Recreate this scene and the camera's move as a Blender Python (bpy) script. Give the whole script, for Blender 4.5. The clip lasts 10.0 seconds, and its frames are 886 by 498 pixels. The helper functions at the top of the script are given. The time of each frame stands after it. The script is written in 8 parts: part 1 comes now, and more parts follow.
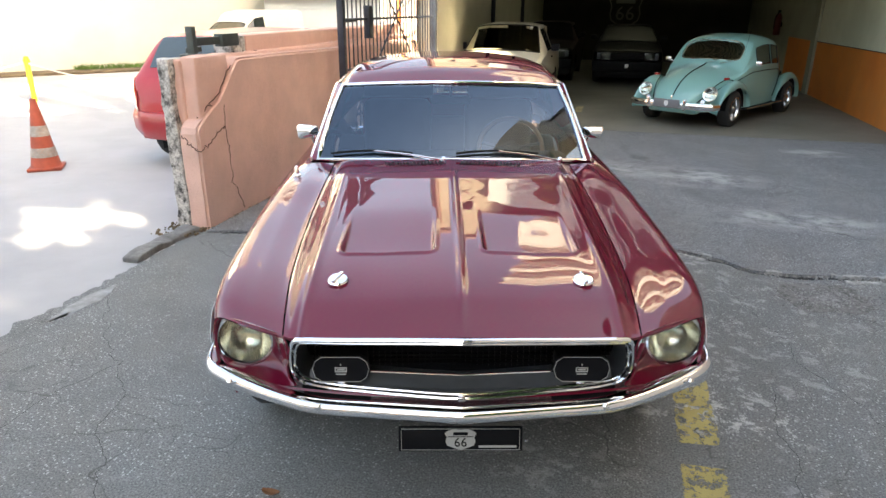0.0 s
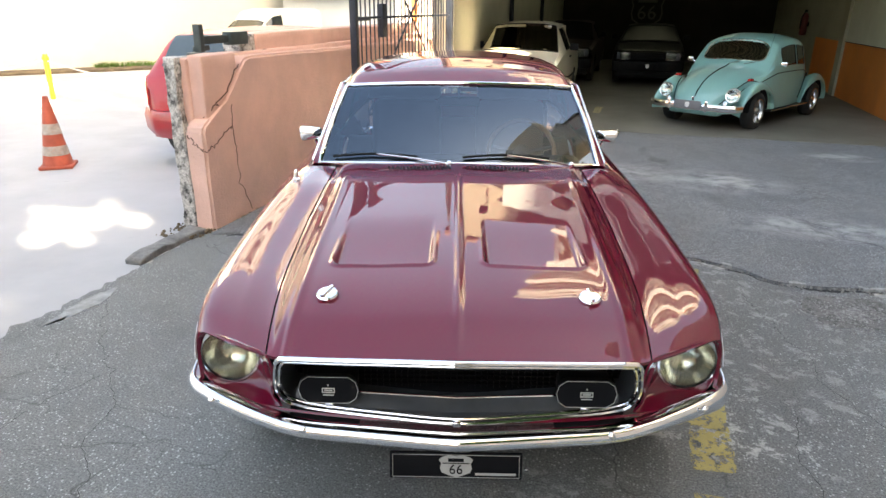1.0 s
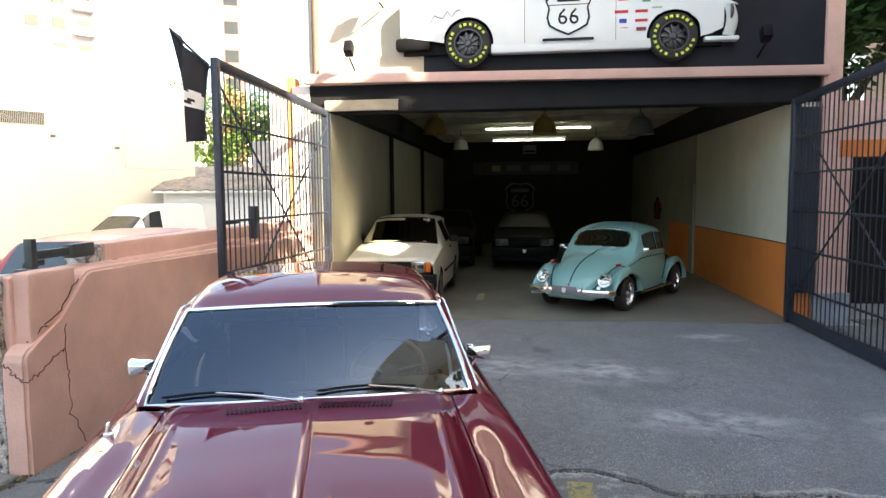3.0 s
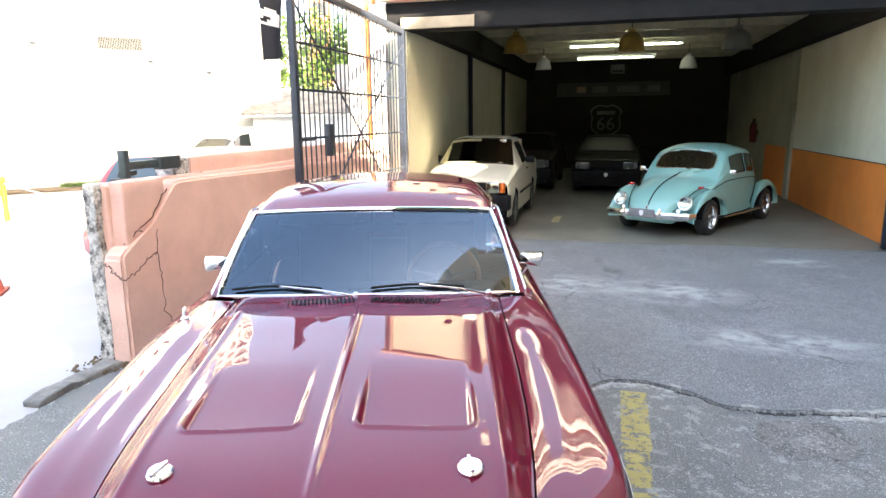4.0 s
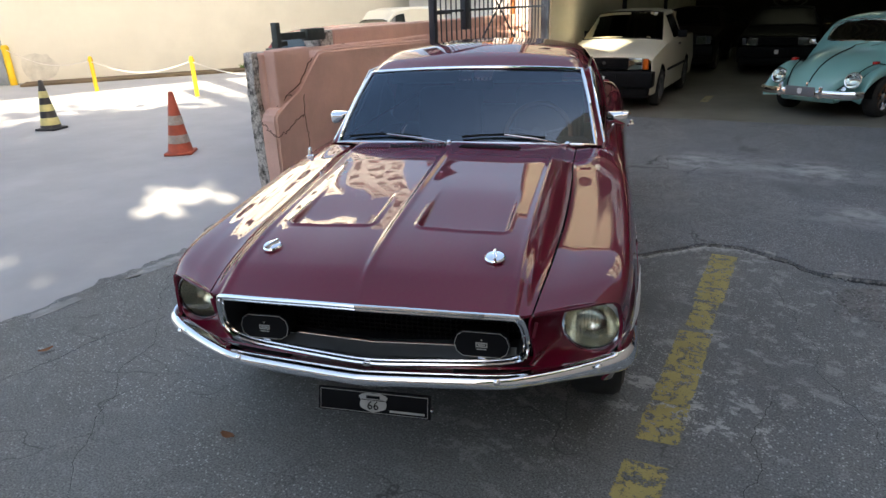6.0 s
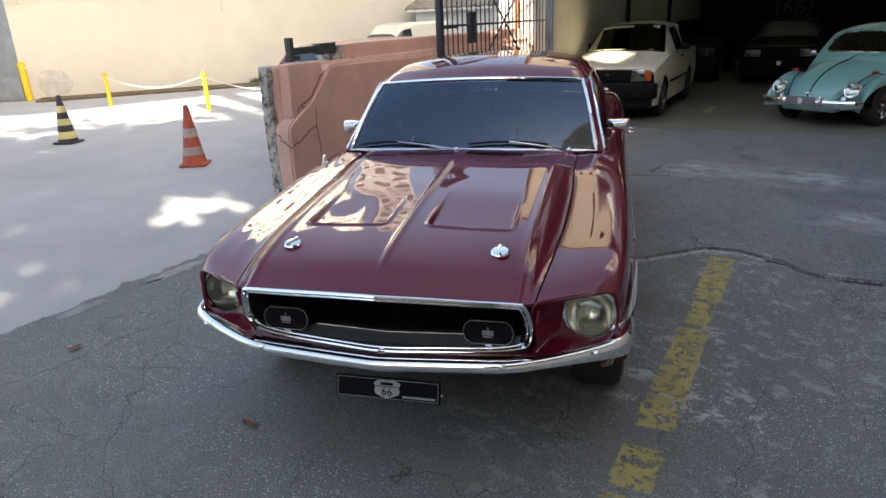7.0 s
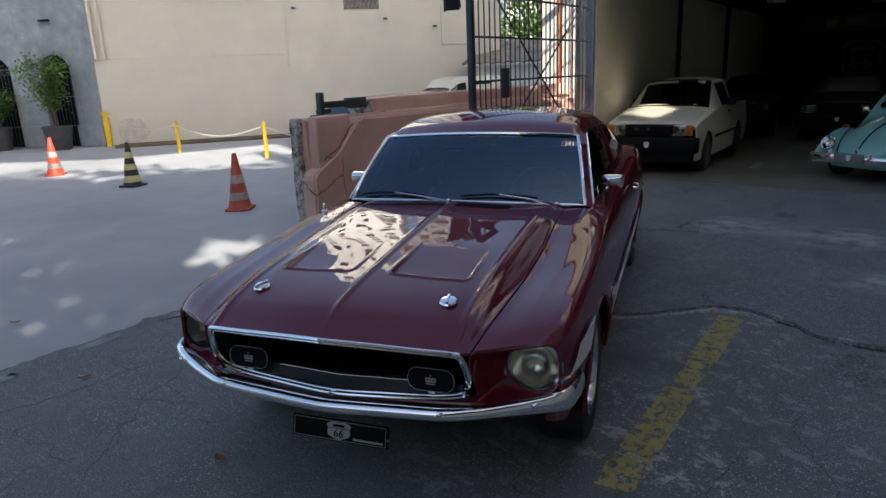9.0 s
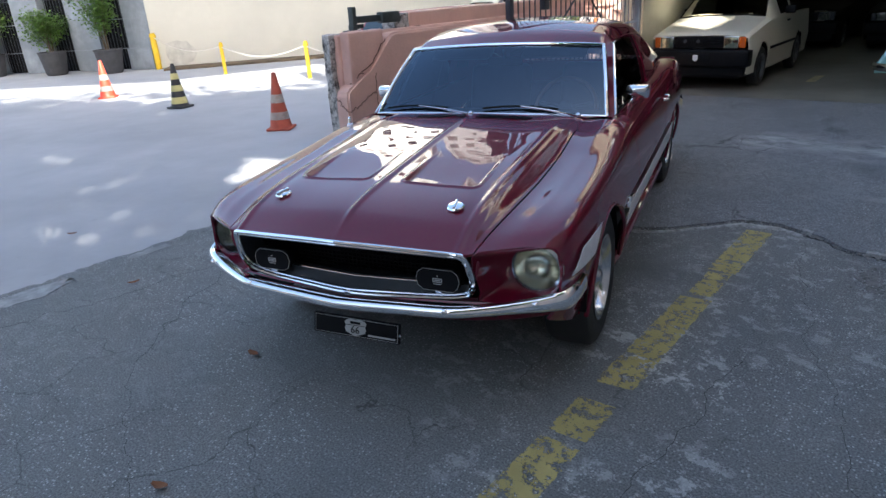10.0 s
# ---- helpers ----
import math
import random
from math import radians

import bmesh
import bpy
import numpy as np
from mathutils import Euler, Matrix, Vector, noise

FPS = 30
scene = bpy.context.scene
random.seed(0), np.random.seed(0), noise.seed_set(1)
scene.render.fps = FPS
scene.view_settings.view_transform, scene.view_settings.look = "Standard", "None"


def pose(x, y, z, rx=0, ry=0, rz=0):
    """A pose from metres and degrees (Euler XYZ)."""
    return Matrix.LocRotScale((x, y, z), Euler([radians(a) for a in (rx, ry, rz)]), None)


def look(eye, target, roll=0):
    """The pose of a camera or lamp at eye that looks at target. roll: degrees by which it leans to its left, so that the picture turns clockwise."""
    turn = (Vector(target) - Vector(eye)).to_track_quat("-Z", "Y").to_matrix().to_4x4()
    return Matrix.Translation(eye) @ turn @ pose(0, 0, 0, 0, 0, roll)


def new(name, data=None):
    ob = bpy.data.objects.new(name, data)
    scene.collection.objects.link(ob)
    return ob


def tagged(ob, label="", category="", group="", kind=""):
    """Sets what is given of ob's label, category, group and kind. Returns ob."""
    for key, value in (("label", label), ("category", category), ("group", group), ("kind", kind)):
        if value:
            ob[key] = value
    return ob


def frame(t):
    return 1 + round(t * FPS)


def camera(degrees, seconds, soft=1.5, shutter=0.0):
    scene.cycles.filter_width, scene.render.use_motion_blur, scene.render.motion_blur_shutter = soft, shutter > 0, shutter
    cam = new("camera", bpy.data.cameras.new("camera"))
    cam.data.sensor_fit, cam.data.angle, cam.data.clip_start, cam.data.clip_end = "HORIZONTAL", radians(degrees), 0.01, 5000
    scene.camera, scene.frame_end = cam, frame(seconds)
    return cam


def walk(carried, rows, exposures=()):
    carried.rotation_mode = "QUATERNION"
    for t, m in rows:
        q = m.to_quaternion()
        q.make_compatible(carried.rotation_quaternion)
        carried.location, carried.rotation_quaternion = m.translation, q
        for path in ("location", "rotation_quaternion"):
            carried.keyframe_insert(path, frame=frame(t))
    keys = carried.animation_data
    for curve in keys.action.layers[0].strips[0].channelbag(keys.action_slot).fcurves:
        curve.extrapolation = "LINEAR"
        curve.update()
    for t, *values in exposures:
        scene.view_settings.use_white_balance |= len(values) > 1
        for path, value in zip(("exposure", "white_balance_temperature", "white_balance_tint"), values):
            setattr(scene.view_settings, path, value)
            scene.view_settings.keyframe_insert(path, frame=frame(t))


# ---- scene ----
cam = camera(68.9, 10.0)
PATH = [
    (0, (-0.081, -1.817, 1.655), (-0.06, 0.056, 0.954), 0.3),
    (0.5, (-0.056, -1.766, 1.645), (-0.006, 0.092, 0.908), 0.6),
    (1, (-0.014, -1.673, 1.649), (-0.049, 0.199, 0.945), 0.4),
    (1.5, (0.072, -1.561, 1.668), (0.054, 0.343, 1.056), 1.0),
    (2, (0.129, -1.426, 1.74), (0.316, 0.514, 1.291), 1.4),
    (2.2, (0.131, -1.372, 1.764), (0.394, 0.579, 1.413), 1.0),
    (3.3, (0.211, -1.298, 1.799), (0.488, 0.676, 1.631), -0.8),
    (3.5, (0.247, -1.316, 1.773), (0.439, 0.66, 1.527), -0.6),
    (4, (0.321, -1.403, 1.704), (0.343, 0.558, 1.311), -0.7),
    (4.5, (0.385, -1.556, 1.654), (0.303, 0.362, 1.095), -0.9),
    (5, (0.467, -1.678, 1.647), (0.249, 0.218, 1.048), -2.2),
    (5.5, (0.619, -1.746, 1.611), (0.295, 0.118, 0.963), -1.5),
    (6, (0.718, -1.833, 1.606), (0.265, -0.019, 0.897), -2.2),
    (6.2, (0.758, -1.89, 1.606), (0.276, -0.071, 0.929), -2.7),
    (7.3, (0.751, -2.084, 1.606), (0.284, -0.257, 0.941), -2.5),
    (7.5, (0.778, -2.143, 1.62), (0.324, -0.302, 0.984), -2.2),
    (8, (0.885, -2.156, 1.632), (0.41, -0.299, 1.06), -3.8),
    (8.5, (1.05, -2.031, 1.623), (0.476, -0.184, 1.114), -1.7),
    (9, (1.165, -1.968, 1.617), (0.497, -0.156, 1.098), -2.4),
    (9.5, (1.256, -1.993, 1.589), (0.553, -0.176, 1.136), -2.6),
    (10, (1.35, -2.017, 1.575), (0.558, -0.334, 0.84), -3.8),
]
EXPOSURES = [  # seconds, stops, kelvin, tint
    (0.0, 3.15, 8600, 8), (1.0, 3.25, 8700, 8), (1.5, 3.2, 8500, 8), (2.0, 3.75, 8400, 8), (2.2, 3.85, 8150, 8), (2.7, 3.3, 7900, 8), (3.3, 2.75, 7700, 8), (3.5, 3.05, 7700, 8), (4.0, 3.8, 7700, 8), (4.5, 3.7, 7600, 8), (5.0, 2.9, 7600, 8), (5.5, 2.2, 7600, 8),
    (7.5, 2.15, 7500, 8), (8.0, 1.85, 7100, 8), (8.5, 1.5, 6900, 8), (9.0, 1.05, 6400, 8), (9.5, 1.25, 6350, 8), (10.0, 2.05, 6300, 8),
]
walk(cam, [(t, look(eye, target, roll)) for t, eye, target, roll in PATH], EXPOSURES)

# ---- light ----
GARAGE_TURN = -15.5
GM = pose(6.14, 6.68, 0, 0, 0, GARAGE_TURN)   # frame of the garage: origin at its right jamb, y inwards
world = bpy.data.worlds.new("sky")
scene.world = world
world.use_nodes = True
wn = world.node_tree.nodes
sky = wn.new("ShaderNodeTexSky")
sky.sky_type, sky.sun_disc = "NISHITA", False
SUN_WAY = (GM.to_3x3() @ Vector((-0.70, 0.40, -0.50))).normalized()
sky.sun_elevation = math.asin(-SUN_WAY.z)
sky.sun_rotation = math.atan2(-SUN_WAY.x, -SUN_WAY.y)
sky.air_density, sky.dust_density, sky.ozone_density = 1.0, 4.0, 1.0
wn["Background"].inputs[1].default_value = 0.125
world.node_tree.links.new(sky.outputs[0], wn["Background"].inputs[0])
sun_data = bpy.data.lights.new("sun", "SUN")
sun_data.energy, sun_data.angle, sun_data.color = 5.0, radians(0.6), (1.0, 0.93, 0.82)
sun = new("sun", sun_data)
sun.matrix_world = look((0, 0, 20), Vector((0, 0, 20)) + SUN_WAY)

# ---- materials ----
def mat(name, base, rough=0.6, metal=0.0, vary=0.12, scale=6.0, bump=0.0, bump_scale=60.0, coat=0.0, second=None, second_amt=0.5, spec=0.5, dirt=0.0, dirt_col=(0.05, 0.045, 0.04)):
    """A surface with two scales of colour variation, fine relief and stains."""
    m = bpy.data.materials.new(name)
    m.use_nodes = True
    nt = m.node_tree
    n, l = nt.nodes, nt.links
    b = n["Principled BSDF"]
    b.inputs["Roughness"].default_value, b.inputs["Metallic"].default_value = rough, metal
    b.inputs["Specular IOR Level"].default_value = spec
    b.inputs["Coat Weight"].default_value, b.inputs["Coat Roughness"].default_value = coat, 0.02
    tc = n.new("ShaderNodeTexCoord")
    src = tc.outputs["Object"]
    def noise_tex(s, detail=4.0, r=0.6):
        t = n.new("ShaderNodeTexNoise")
        t.inputs["Scale"].default_value, t.inputs["Detail"].default_value, t.inputs["Roughness"].default_value = s, detail, r
        l.new(src, t.inputs["Vector"])
        return t.outputs["Fac"]
    def ramp(f, lo, hi):
        r = n.new("ShaderNodeMapRange")
        r.inputs["From Min"].default_value, r.inputs["From Max"].default_value = lo, hi
        l.new(f, r.inputs["Value"])
        return r.outputs["Result"]
    def mix(f, a, c):
        x = n.new("ShaderNodeMix")
        x.data_type = "RGBA"
        for v, k in ((f, 0), (a, 6), (c, 7)):
            if isinstance(v, tuple):
                x.inputs[k].default_value = (*v, 1) if len(v) == 3 else v
            elif isinstance(v, float):
                x.inputs[k].default_value = v
            else:
                l.new(v, x.inputs[k])
        return x.outputs[2]
    dark = tuple(c * (1 - vary) for c in base)
    light = tuple(min(1, c * (1 + vary)) for c in base)
    col = mix(ramp(noise_tex(scale), 0.3, 0.7), dark, light)
    if second:
        col = mix(ramp(noise_tex(scale * 0.23, 6.0, 0.65), 0.62 - 0.3 * second_amt, 0.80 - 0.3 * second_amt), col, second)
    if dirt:
        col = mix(ramp(noise_tex(scale * 3.1, 8.0, 0.7), 0.75 - 0.3 * dirt, 0.85), col, dirt_col)
    l.new(col, b.inputs["Base Color"])
    if bump:
        bn = n.new("ShaderNodeBump")
        bn.inputs["Strength"].default_value, bn.inputs["Distance"].default_value = min(1.0, bump), 0.01
        l.new(noise_tex(bump_scale, 6.0, 0.65), bn.inputs["Height"])
        l.new(bn.outputs[0], b.inputs["Normal"])
        if rough > 0.15:
            rr = n.new("ShaderNodeMapRange")
            rr.inputs["To Min"].default_value, rr.inputs["To Max"].default_value = max(0, rough - 0.1), min(1, rough + 0.1)
            l.new(noise_tex(scale * 2.0), rr.inputs["Value"])
            l.new(rr.outputs[0], b.inputs["Roughness"])
    return m


def plain(name, base, rough=0.5, metal=0.0, coat=0.0, spec=0.5):
    return mat(name, base, rough, metal, vary=0.05, scale=9.0, coat=coat, spec=spec)


def glass(name, tint, ior=1.5, rough=0.0, gloss=(1.0, 1.0, 1.0)):
    """A thin pane: clear with its tint, and the gloss of its angle."""
    m = bpy.data.materials.new(name)
    m.use_nodes = True
    n, l = m.node_tree.nodes, m.node_tree.links
    out = n["Material Output"]
    n.remove(n["Principled BSDF"])
    tr, gl, fr, mx = n.new("ShaderNodeBsdfTransparent"), n.new("ShaderNodeBsdfGlossy"), n.new("ShaderNodeFresnel"), n.new("ShaderNodeMixShader")
    tr.inputs[0].default_value = (*tint, 1)
    gl.inputs["Roughness"].default_value = rough
    gl.inputs["Color"].default_value = (*gloss, 1)
    fr.inputs["IOR"].default_value = ior
    l.new(fr.outputs[0], mx.inputs[0]), l.new(tr.outputs[0], mx.inputs[1]), l.new(gl.outputs[0], mx.inputs[2]), l.new(mx.outputs[0], out.inputs[0])
    return m


def glow(name, col, strength):
    m = bpy.data.materials.new(name)
    m.use_nodes = True
    b = m.node_tree.nodes["Principled BSDF"]
    b.inputs["Base Color"].default_value = (*col, 1)
    b.inputs["Emission Color"].default_value = (*col, 1)
    b.inputs["Emission Strength"].default_value = strength
    return m


# ---- mesh helpers ----
def thing(name, label, category, m=None, group="", kind=""):
    ob = new(name)
    ob.empty_display_size = 0.1
    if m is not None:
        ob.matrix_world = m
    return tagged(ob, label, category, group, kind)


def finish(bm, smooth=True, angle=0.6):
    bmesh.ops.remove_doubles(bm, verts=bm.verts, dist=1e-5)
    bmesh.ops.recalc_face_normals(bm, faces=bm.faces)
    if smooth:
        for f in bm.faces:
            f.smooth = True
        for e in bm.edges:
            if len(e.link_faces) == 2 and e.calc_face_angle(0) > angle:
                e.smooth = False


def part(name, bm, material, parent=None, label="", smooth=True, angle=0.6, clean=True):
    if clean:
        finish(bm, smooth, angle)
    me = bpy.data.meshes.new(name)
    bm.to_mesh(me)
    bm.free()
    for x in (material if isinstance(material, (list, tuple)) else [material]):
        me.materials.append(x)
    ob = new(name, me)
    if parent:
        ob.parent = parent
    if label:
        tagged(ob, label)
    return ob


def single(name, bm, material, label, category, m=None, group="", kind="", smooth=True, angle=0.6):
    ob = part(name, bm, material, None, "", smooth, angle)
    if m is not None:
        ob.matrix_world = m
    return tagged(ob, label, category, group, kind)


def box(bm, x0, x1, y0, y1, z0, z1, bevel=0.0, m=None, seg=2):
    r = bmesh.ops.create_cube(bm, size=1)
    vs = r["verts"]
    for v in vs:
        v.co = Vector((x0 if v.co.x < 0 else x1, y0 if v.co.y < 0 else y1, z0 if v.co.z < 0 else z1))
    if bevel:
        es = list({e for v in vs for e in v.link_edges})
        g = bmesh.ops.bevel(bm, geom=es, offset=bevel, segments=seg, affect="EDGES", profile=0.5)
        vs = list({v for f in g["faces"] for v in f.verts} | {v for v in vs if v.is_valid})
    if m is not None:
        bmesh.ops.transform(bm, matrix=m, verts=vs)
    return bm


def nb():
    return bmesh.new()


def tube(bm, pts, r, seg=8, closed=False, taper=None):
    """A round bar along a line of points."""
    pts = [Vector(p) for p in pts]
    rings, n = [], len(pts)
    up = None
    for i, p in enumerate(pts):
        a = pts[(i - 1) % n] if closed or i > 0 else p
        c = pts[(i + 1) % n] if closed or i < n - 1 else p
        d = (c - a).normalized()
        if up is None:
            up = Vector((0, 0, 1)) if abs(d.z) < 0.9 else Vector((1, 0, 0))
        s = d.cross(up).normalized()
        up = s.cross(d).normalized()
        rr = r if taper is None else r * (1 + (taper - 1) * i / (n - 1))
        rings.append([bm.verts.new(p + rr * (math.cos(2 * math.pi * k / seg) * s + math.sin(2 * math.pi * k / seg) * up)) for k in range(seg)])
    for i in range(n if closed else n - 1):
        A, B = rings[i], rings[(i + 1) % n]
        for k in range(seg):
            bm.faces.new((A[k], A[(k + 1) % seg], B[(k + 1) % seg], B[k]))
    if not closed:
        bm.faces.new(rings[0][::-1]), bm.faces.new(rings[-1])
    return bm


def lathe(bm, prof, seg=32, m=None, cap=True):
    """Turn (radius, height) round the z axis."""
    rings = []
    for r, h in prof:
        rings.append([bm.verts.new((r * math.cos(2 * math.pi * k / seg), r * math.sin(2 * math.pi * k / seg), h)) for k in range(seg)])
    for A, B in zip(rings, rings[1:]):
        for k in range(seg):
            bm.faces.new((A[k], A[(k + 1) % seg], B[(k + 1) % seg], B[k]))
    if cap:
        bm.faces.new(rings[0][::-1]), bm.faces.new(rings[-1])
    if m is not None:
        bmesh.ops.transform(bm, matrix=m, verts=[v for r in rings for v in r])
    return bm


def sweep(bm, path, section, closed=False, side=None):
    """Carry a section of (out, up) along a level path of (x, y, z); out is to the right of the way."""
    n, rings = len(path), []
    P = [Vector(p) for p in path]
    for i, p in enumerate(P):
        a = P[(i - 1) % n] if closed or i > 0 else p
        c = P[(i + 1) % n] if closed or i < n - 1 else p
        d = c - a
        o = Vector((d.y, -d.x, 0)).normalized()
        sec = section(i / (n - 1)) if callable(section) else section
        rings.append([bm.verts.new(p + o * s + Vector((0, 0, h))) for s, h in sec])
    k = len(rings[0])
    for i in range(n if closed else n - 1):
        A, B = rings[i], rings[(i + 1) % n]
        for j in range(k):
            bm.faces.new((A[j], A[(j + 1) % k], B[(j + 1) % k], B[j]))
    if not closed:
        bm.faces.new(rings[0][::-1]), bm.faces.new(rings[-1])
    return bm


def grid(bm, f, nu, nv, keep=None, snap=None):
    """A sheet through f(u, v), u and v from 0 to 1."""
    V = [[Vector(f(i / nu, j / nv)) for j in range(nv + 1)] for i in range(nu + 1)]
    if snap:
        V = [[snap(p) for p in row] for row in V]
    W = [[bm.verts.new(p) for p in row] for row in V]
    for i in range(nu):
        for j in range(nv):
            q = (W[i][j], W[i + 1][j], W[i + 1][j + 1], W[i][j + 1])
            if keep is None or keep(sum((v.co for v in q), Vector()) / 4):
                bm.faces.new(q)
    bmesh.ops.delete(bm, geom=[v for v in bm.verts if not v.link_faces], context="VERTS")
    return bm


def thicken(bm, t):
    """Give a sheet its thickness, along its own normals, and close its rim."""
    bmesh.ops.remove_doubles(bm, verts=bm.verts, dist=1e-5)
    bmesh.ops.recalc_face_normals(bm, faces=bm.faces)
    bm.normal_update()
    low = {v: bm.verts.new(v.co - v.normal * t) for v in list(bm.verts)}
    faces, rim = list(bm.faces), [e for e in bm.edges if e.is_boundary]
    for e in rim:
        a, b = e.verts
        bm.faces.new((a, b, low[b], low[a]))
    for f in faces:
        bm.faces.new([low[v] for v in reversed(f.verts)])
    return bm


def mirror(bm):
    """Add the other half, across x = 0."""
    g = bmesh.ops.duplicate(bm, geom=list(bm.verts) + list(bm.edges) + list(bm.faces))
    vs = [x for x in g["geom"] if isinstance(x, bmesh.types.BMVert)]
    for v in vs:
        v.co.x = -v.co.x
    bmesh.ops.reverse_faces(bm, faces=[x for x in g["geom"] if isinstance(x, bmesh.types.BMFace)])
    return bm


def knots(ys, vs):
    """A smooth line through values at given places."""
    ys, vs = list(ys), list(vs)
    n = len(ys)
    h = [ys[i + 1] - ys[i] for i in range(n - 1)]
    d = [(vs[i + 1] - vs[i]) / h[i] for i in range(n - 1)]
    m = [d[0]] + [0 if d[i - 1] * d[i] <= 0 else 2 * d[i - 1] * d[i] / (d[i - 1] + d[i]) for i in range(1, n - 1)] + [d[-1]]
    def f(y):
        y = min(max(y, ys[0]), ys[-1])
        i = max(k for k in range(n - 1) if ys[k] <= y)
        t = (y - ys[i]) / h[i]
        return vs[i] * (1 + 2 * t) * (1 - t) ** 2 + m[i] * h[i] * t * (1 - t) ** 2 + vs[i + 1] * t * t * (3 - 2 * t) - m[i + 1] * h[i] * t * t * (1 - t)
    return f


def across(pts, v, n=None):
    """A point on the smooth line through a few points; v runs from 0 to their last index."""
    k = len(pts) - 1
    i = min(int(v), k - 1)
    t = v - i
    p1, p2 = pts[i], pts[i + 1]
    p0 = pts[i - 1] if i > 0 else p1 * 2 - p2
    p3 = pts[i + 2] if i + 2 <= k else p2 * 2 - p1
    return 0.5 * (2 * p1 + (p2 - p0) * t + (2 * p0 - 5 * p1 + 4 * p2 - p3) * t * t + (3 * p1 - p0 - 3 * p2 + p3) * t ** 3)


def letters(text, size, depth, material, parent, m, name="lettering", align="CENTER", shear=0.0, space=1.0, label=""):
    """Raised characters in the built-in font, as a mesh."""
    cu = bpy.data.curves.new("letters", "FONT")
    cu.body, cu.size, cu.extrude, cu.align_x, cu.align_y, cu.shear, cu.space_character = text, size, depth, align, "CENTER", shear, space
    cu.resolution_u = 2
    tmp = bpy.data.objects.new("letters", cu)
    me = bpy.data.meshes.new_from_object(tmp)
    bpy.data.objects.remove(tmp)
    me.materials.clear()
    me.materials.append(material)
    ob = new(name, me)
    ob.parent = parent
    ob.matrix_basis = m
    if label:
        tagged(ob, label)
    return ob

concrete_street = mat("street_concrete", (0.40, 0.40, 0.405), 0.85, vary=0.07, scale=1.6, bump=0.35, bump_scale=90, second=(0.335, 0.335, 0.34), second_amt=0.5, dirt=0.4, dirt_col=(0.24, 0.24, 0.24))
garage_concrete = mat("garage_concrete", (0.18, 0.172, 0.142), 0.55, vary=0.2, scale=2.0, bump=0.2, bump_scale=70, second=(0.125, 0.118, 0.10), second_amt=0.55, dirt=0.45)
pink_paint = mat("pink_plaster", (0.69, 0.445, 0.37), 0.85, vary=0.10, scale=3.0, bump=1.0, bump_scale=38, second=(0.62, 0.375, 0.305), second_amt=0.45, dirt=0.16, dirt_col=(0.36, 0.20, 0.16))
pink_trim = mat("pink_trim", (0.62, 0.40, 0.34), 0.8, vary=0.08, scale=4.0, bump=0.3, dirt=0.3, dirt_col=(0.5, 0.12, 0.08))
bare_masonry = mat("bare_masonry", (0.50, 0.48, 0.45), 0.95, vary=0.45, scale=60.0, bump=1.0, bump_scale=40, second=(0.035, 0.034, 0.033), second_amt=0.55)
cream_wall = mat("cream_wall_paint", (0.59, 0.57, 0.495), 0.9, vary=0.06, scale=0.7, bump=0.3, bump_scale=25, second=(0.51, 0.49, 0.42), second_amt=0.5, dirt=0.35, dirt_col=(0.44, 0.415, 0.36))
stone_grey = mat("grey_stone", (0.26, 0.295, 0.335), 0.85, vary=0.28, scale=2.2, bump=0.5, bump_scale=30, second=(0.19, 0.215, 0.245), second_amt=0.6, dirt=0.3, dirt_col=(0.34, 0.36, 0.39))
white_wall = mat("white_wall_paint", (0.75, 0.75, 0.72), 0.9, vary=0.05, scale=1.0, bump=0.2)
garage_white = mat("garage_wall_paint", (0.58, 0.56, 0.44), 0.75, vary=0.07, scale=1.2, bump=0.15, bump_scale=30, second=(0.46, 0.45, 0.33), second_amt=0.55, dirt=0.2, dirt_col=(0.26, 0.25, 0.20))
# greenish pilaster paint, also the light wall's fade into shade further back
pier_and_far_shade = mat("green_pier_and_far_wall_shade", (0.31, 0.305, 0.235), 0.8, vary=0.12, scale=1.5, bump=0.15, second=(0.24, 0.235, 0.18), dirt=0.25, spec=0.2)
garage_orange = mat("garage_orange_paint", (0.72, 0.22, 0.045), 0.55, vary=0.10, scale=2.0, bump=0.12, bump_scale=30, second=(0.62, 0.17, 0.035), second_amt=0.4)
dark_paint = mat("dark_navy_paint", (0.016, 0.018, 0.024), 0.7, vary=0.2, scale=2.0, bump=0.2, spec=0.2)
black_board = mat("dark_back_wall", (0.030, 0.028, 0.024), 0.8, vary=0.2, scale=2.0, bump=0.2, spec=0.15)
gate_metal = mat("gate_paint", (0.022, 0.028, 0.042), 0.38, vary=0.2, scale=12, bump=0.25, bump_scale=140, dirt=0.15, dirt_col=(0.06, 0.03, 0.02))
green_steel = mat("green_steel", (0.035, 0.05, 0.05), 0.5, vary=0.3, scale=16, bump=0.3)
dark_beam = mat("dark_steel_beam", (0.013, 0.013, 0.014), 0.7, vary=0.2, scale=5, bump=0.2, spec=0.12)
roof_tile = mat("roof_tile", (0.23, 0.20, 0.17), 0.9, vary=0.3, scale=8, bump=0.5, second=(0.12, 0.11, 0.10))
leaf = mat("leaf_green", (0.09, 0.17, 0.03), 0.5, vary=0.45, scale=3.0)
leaf_dark = mat("leaf_dark_green", (0.045, 0.11, 0.025), 0.5, vary=0.45, scale=4.0)
bark = mat("bark", (0.12, 0.09, 0.06), 0.9, vary=0.3, scale=14, bump=0.6)
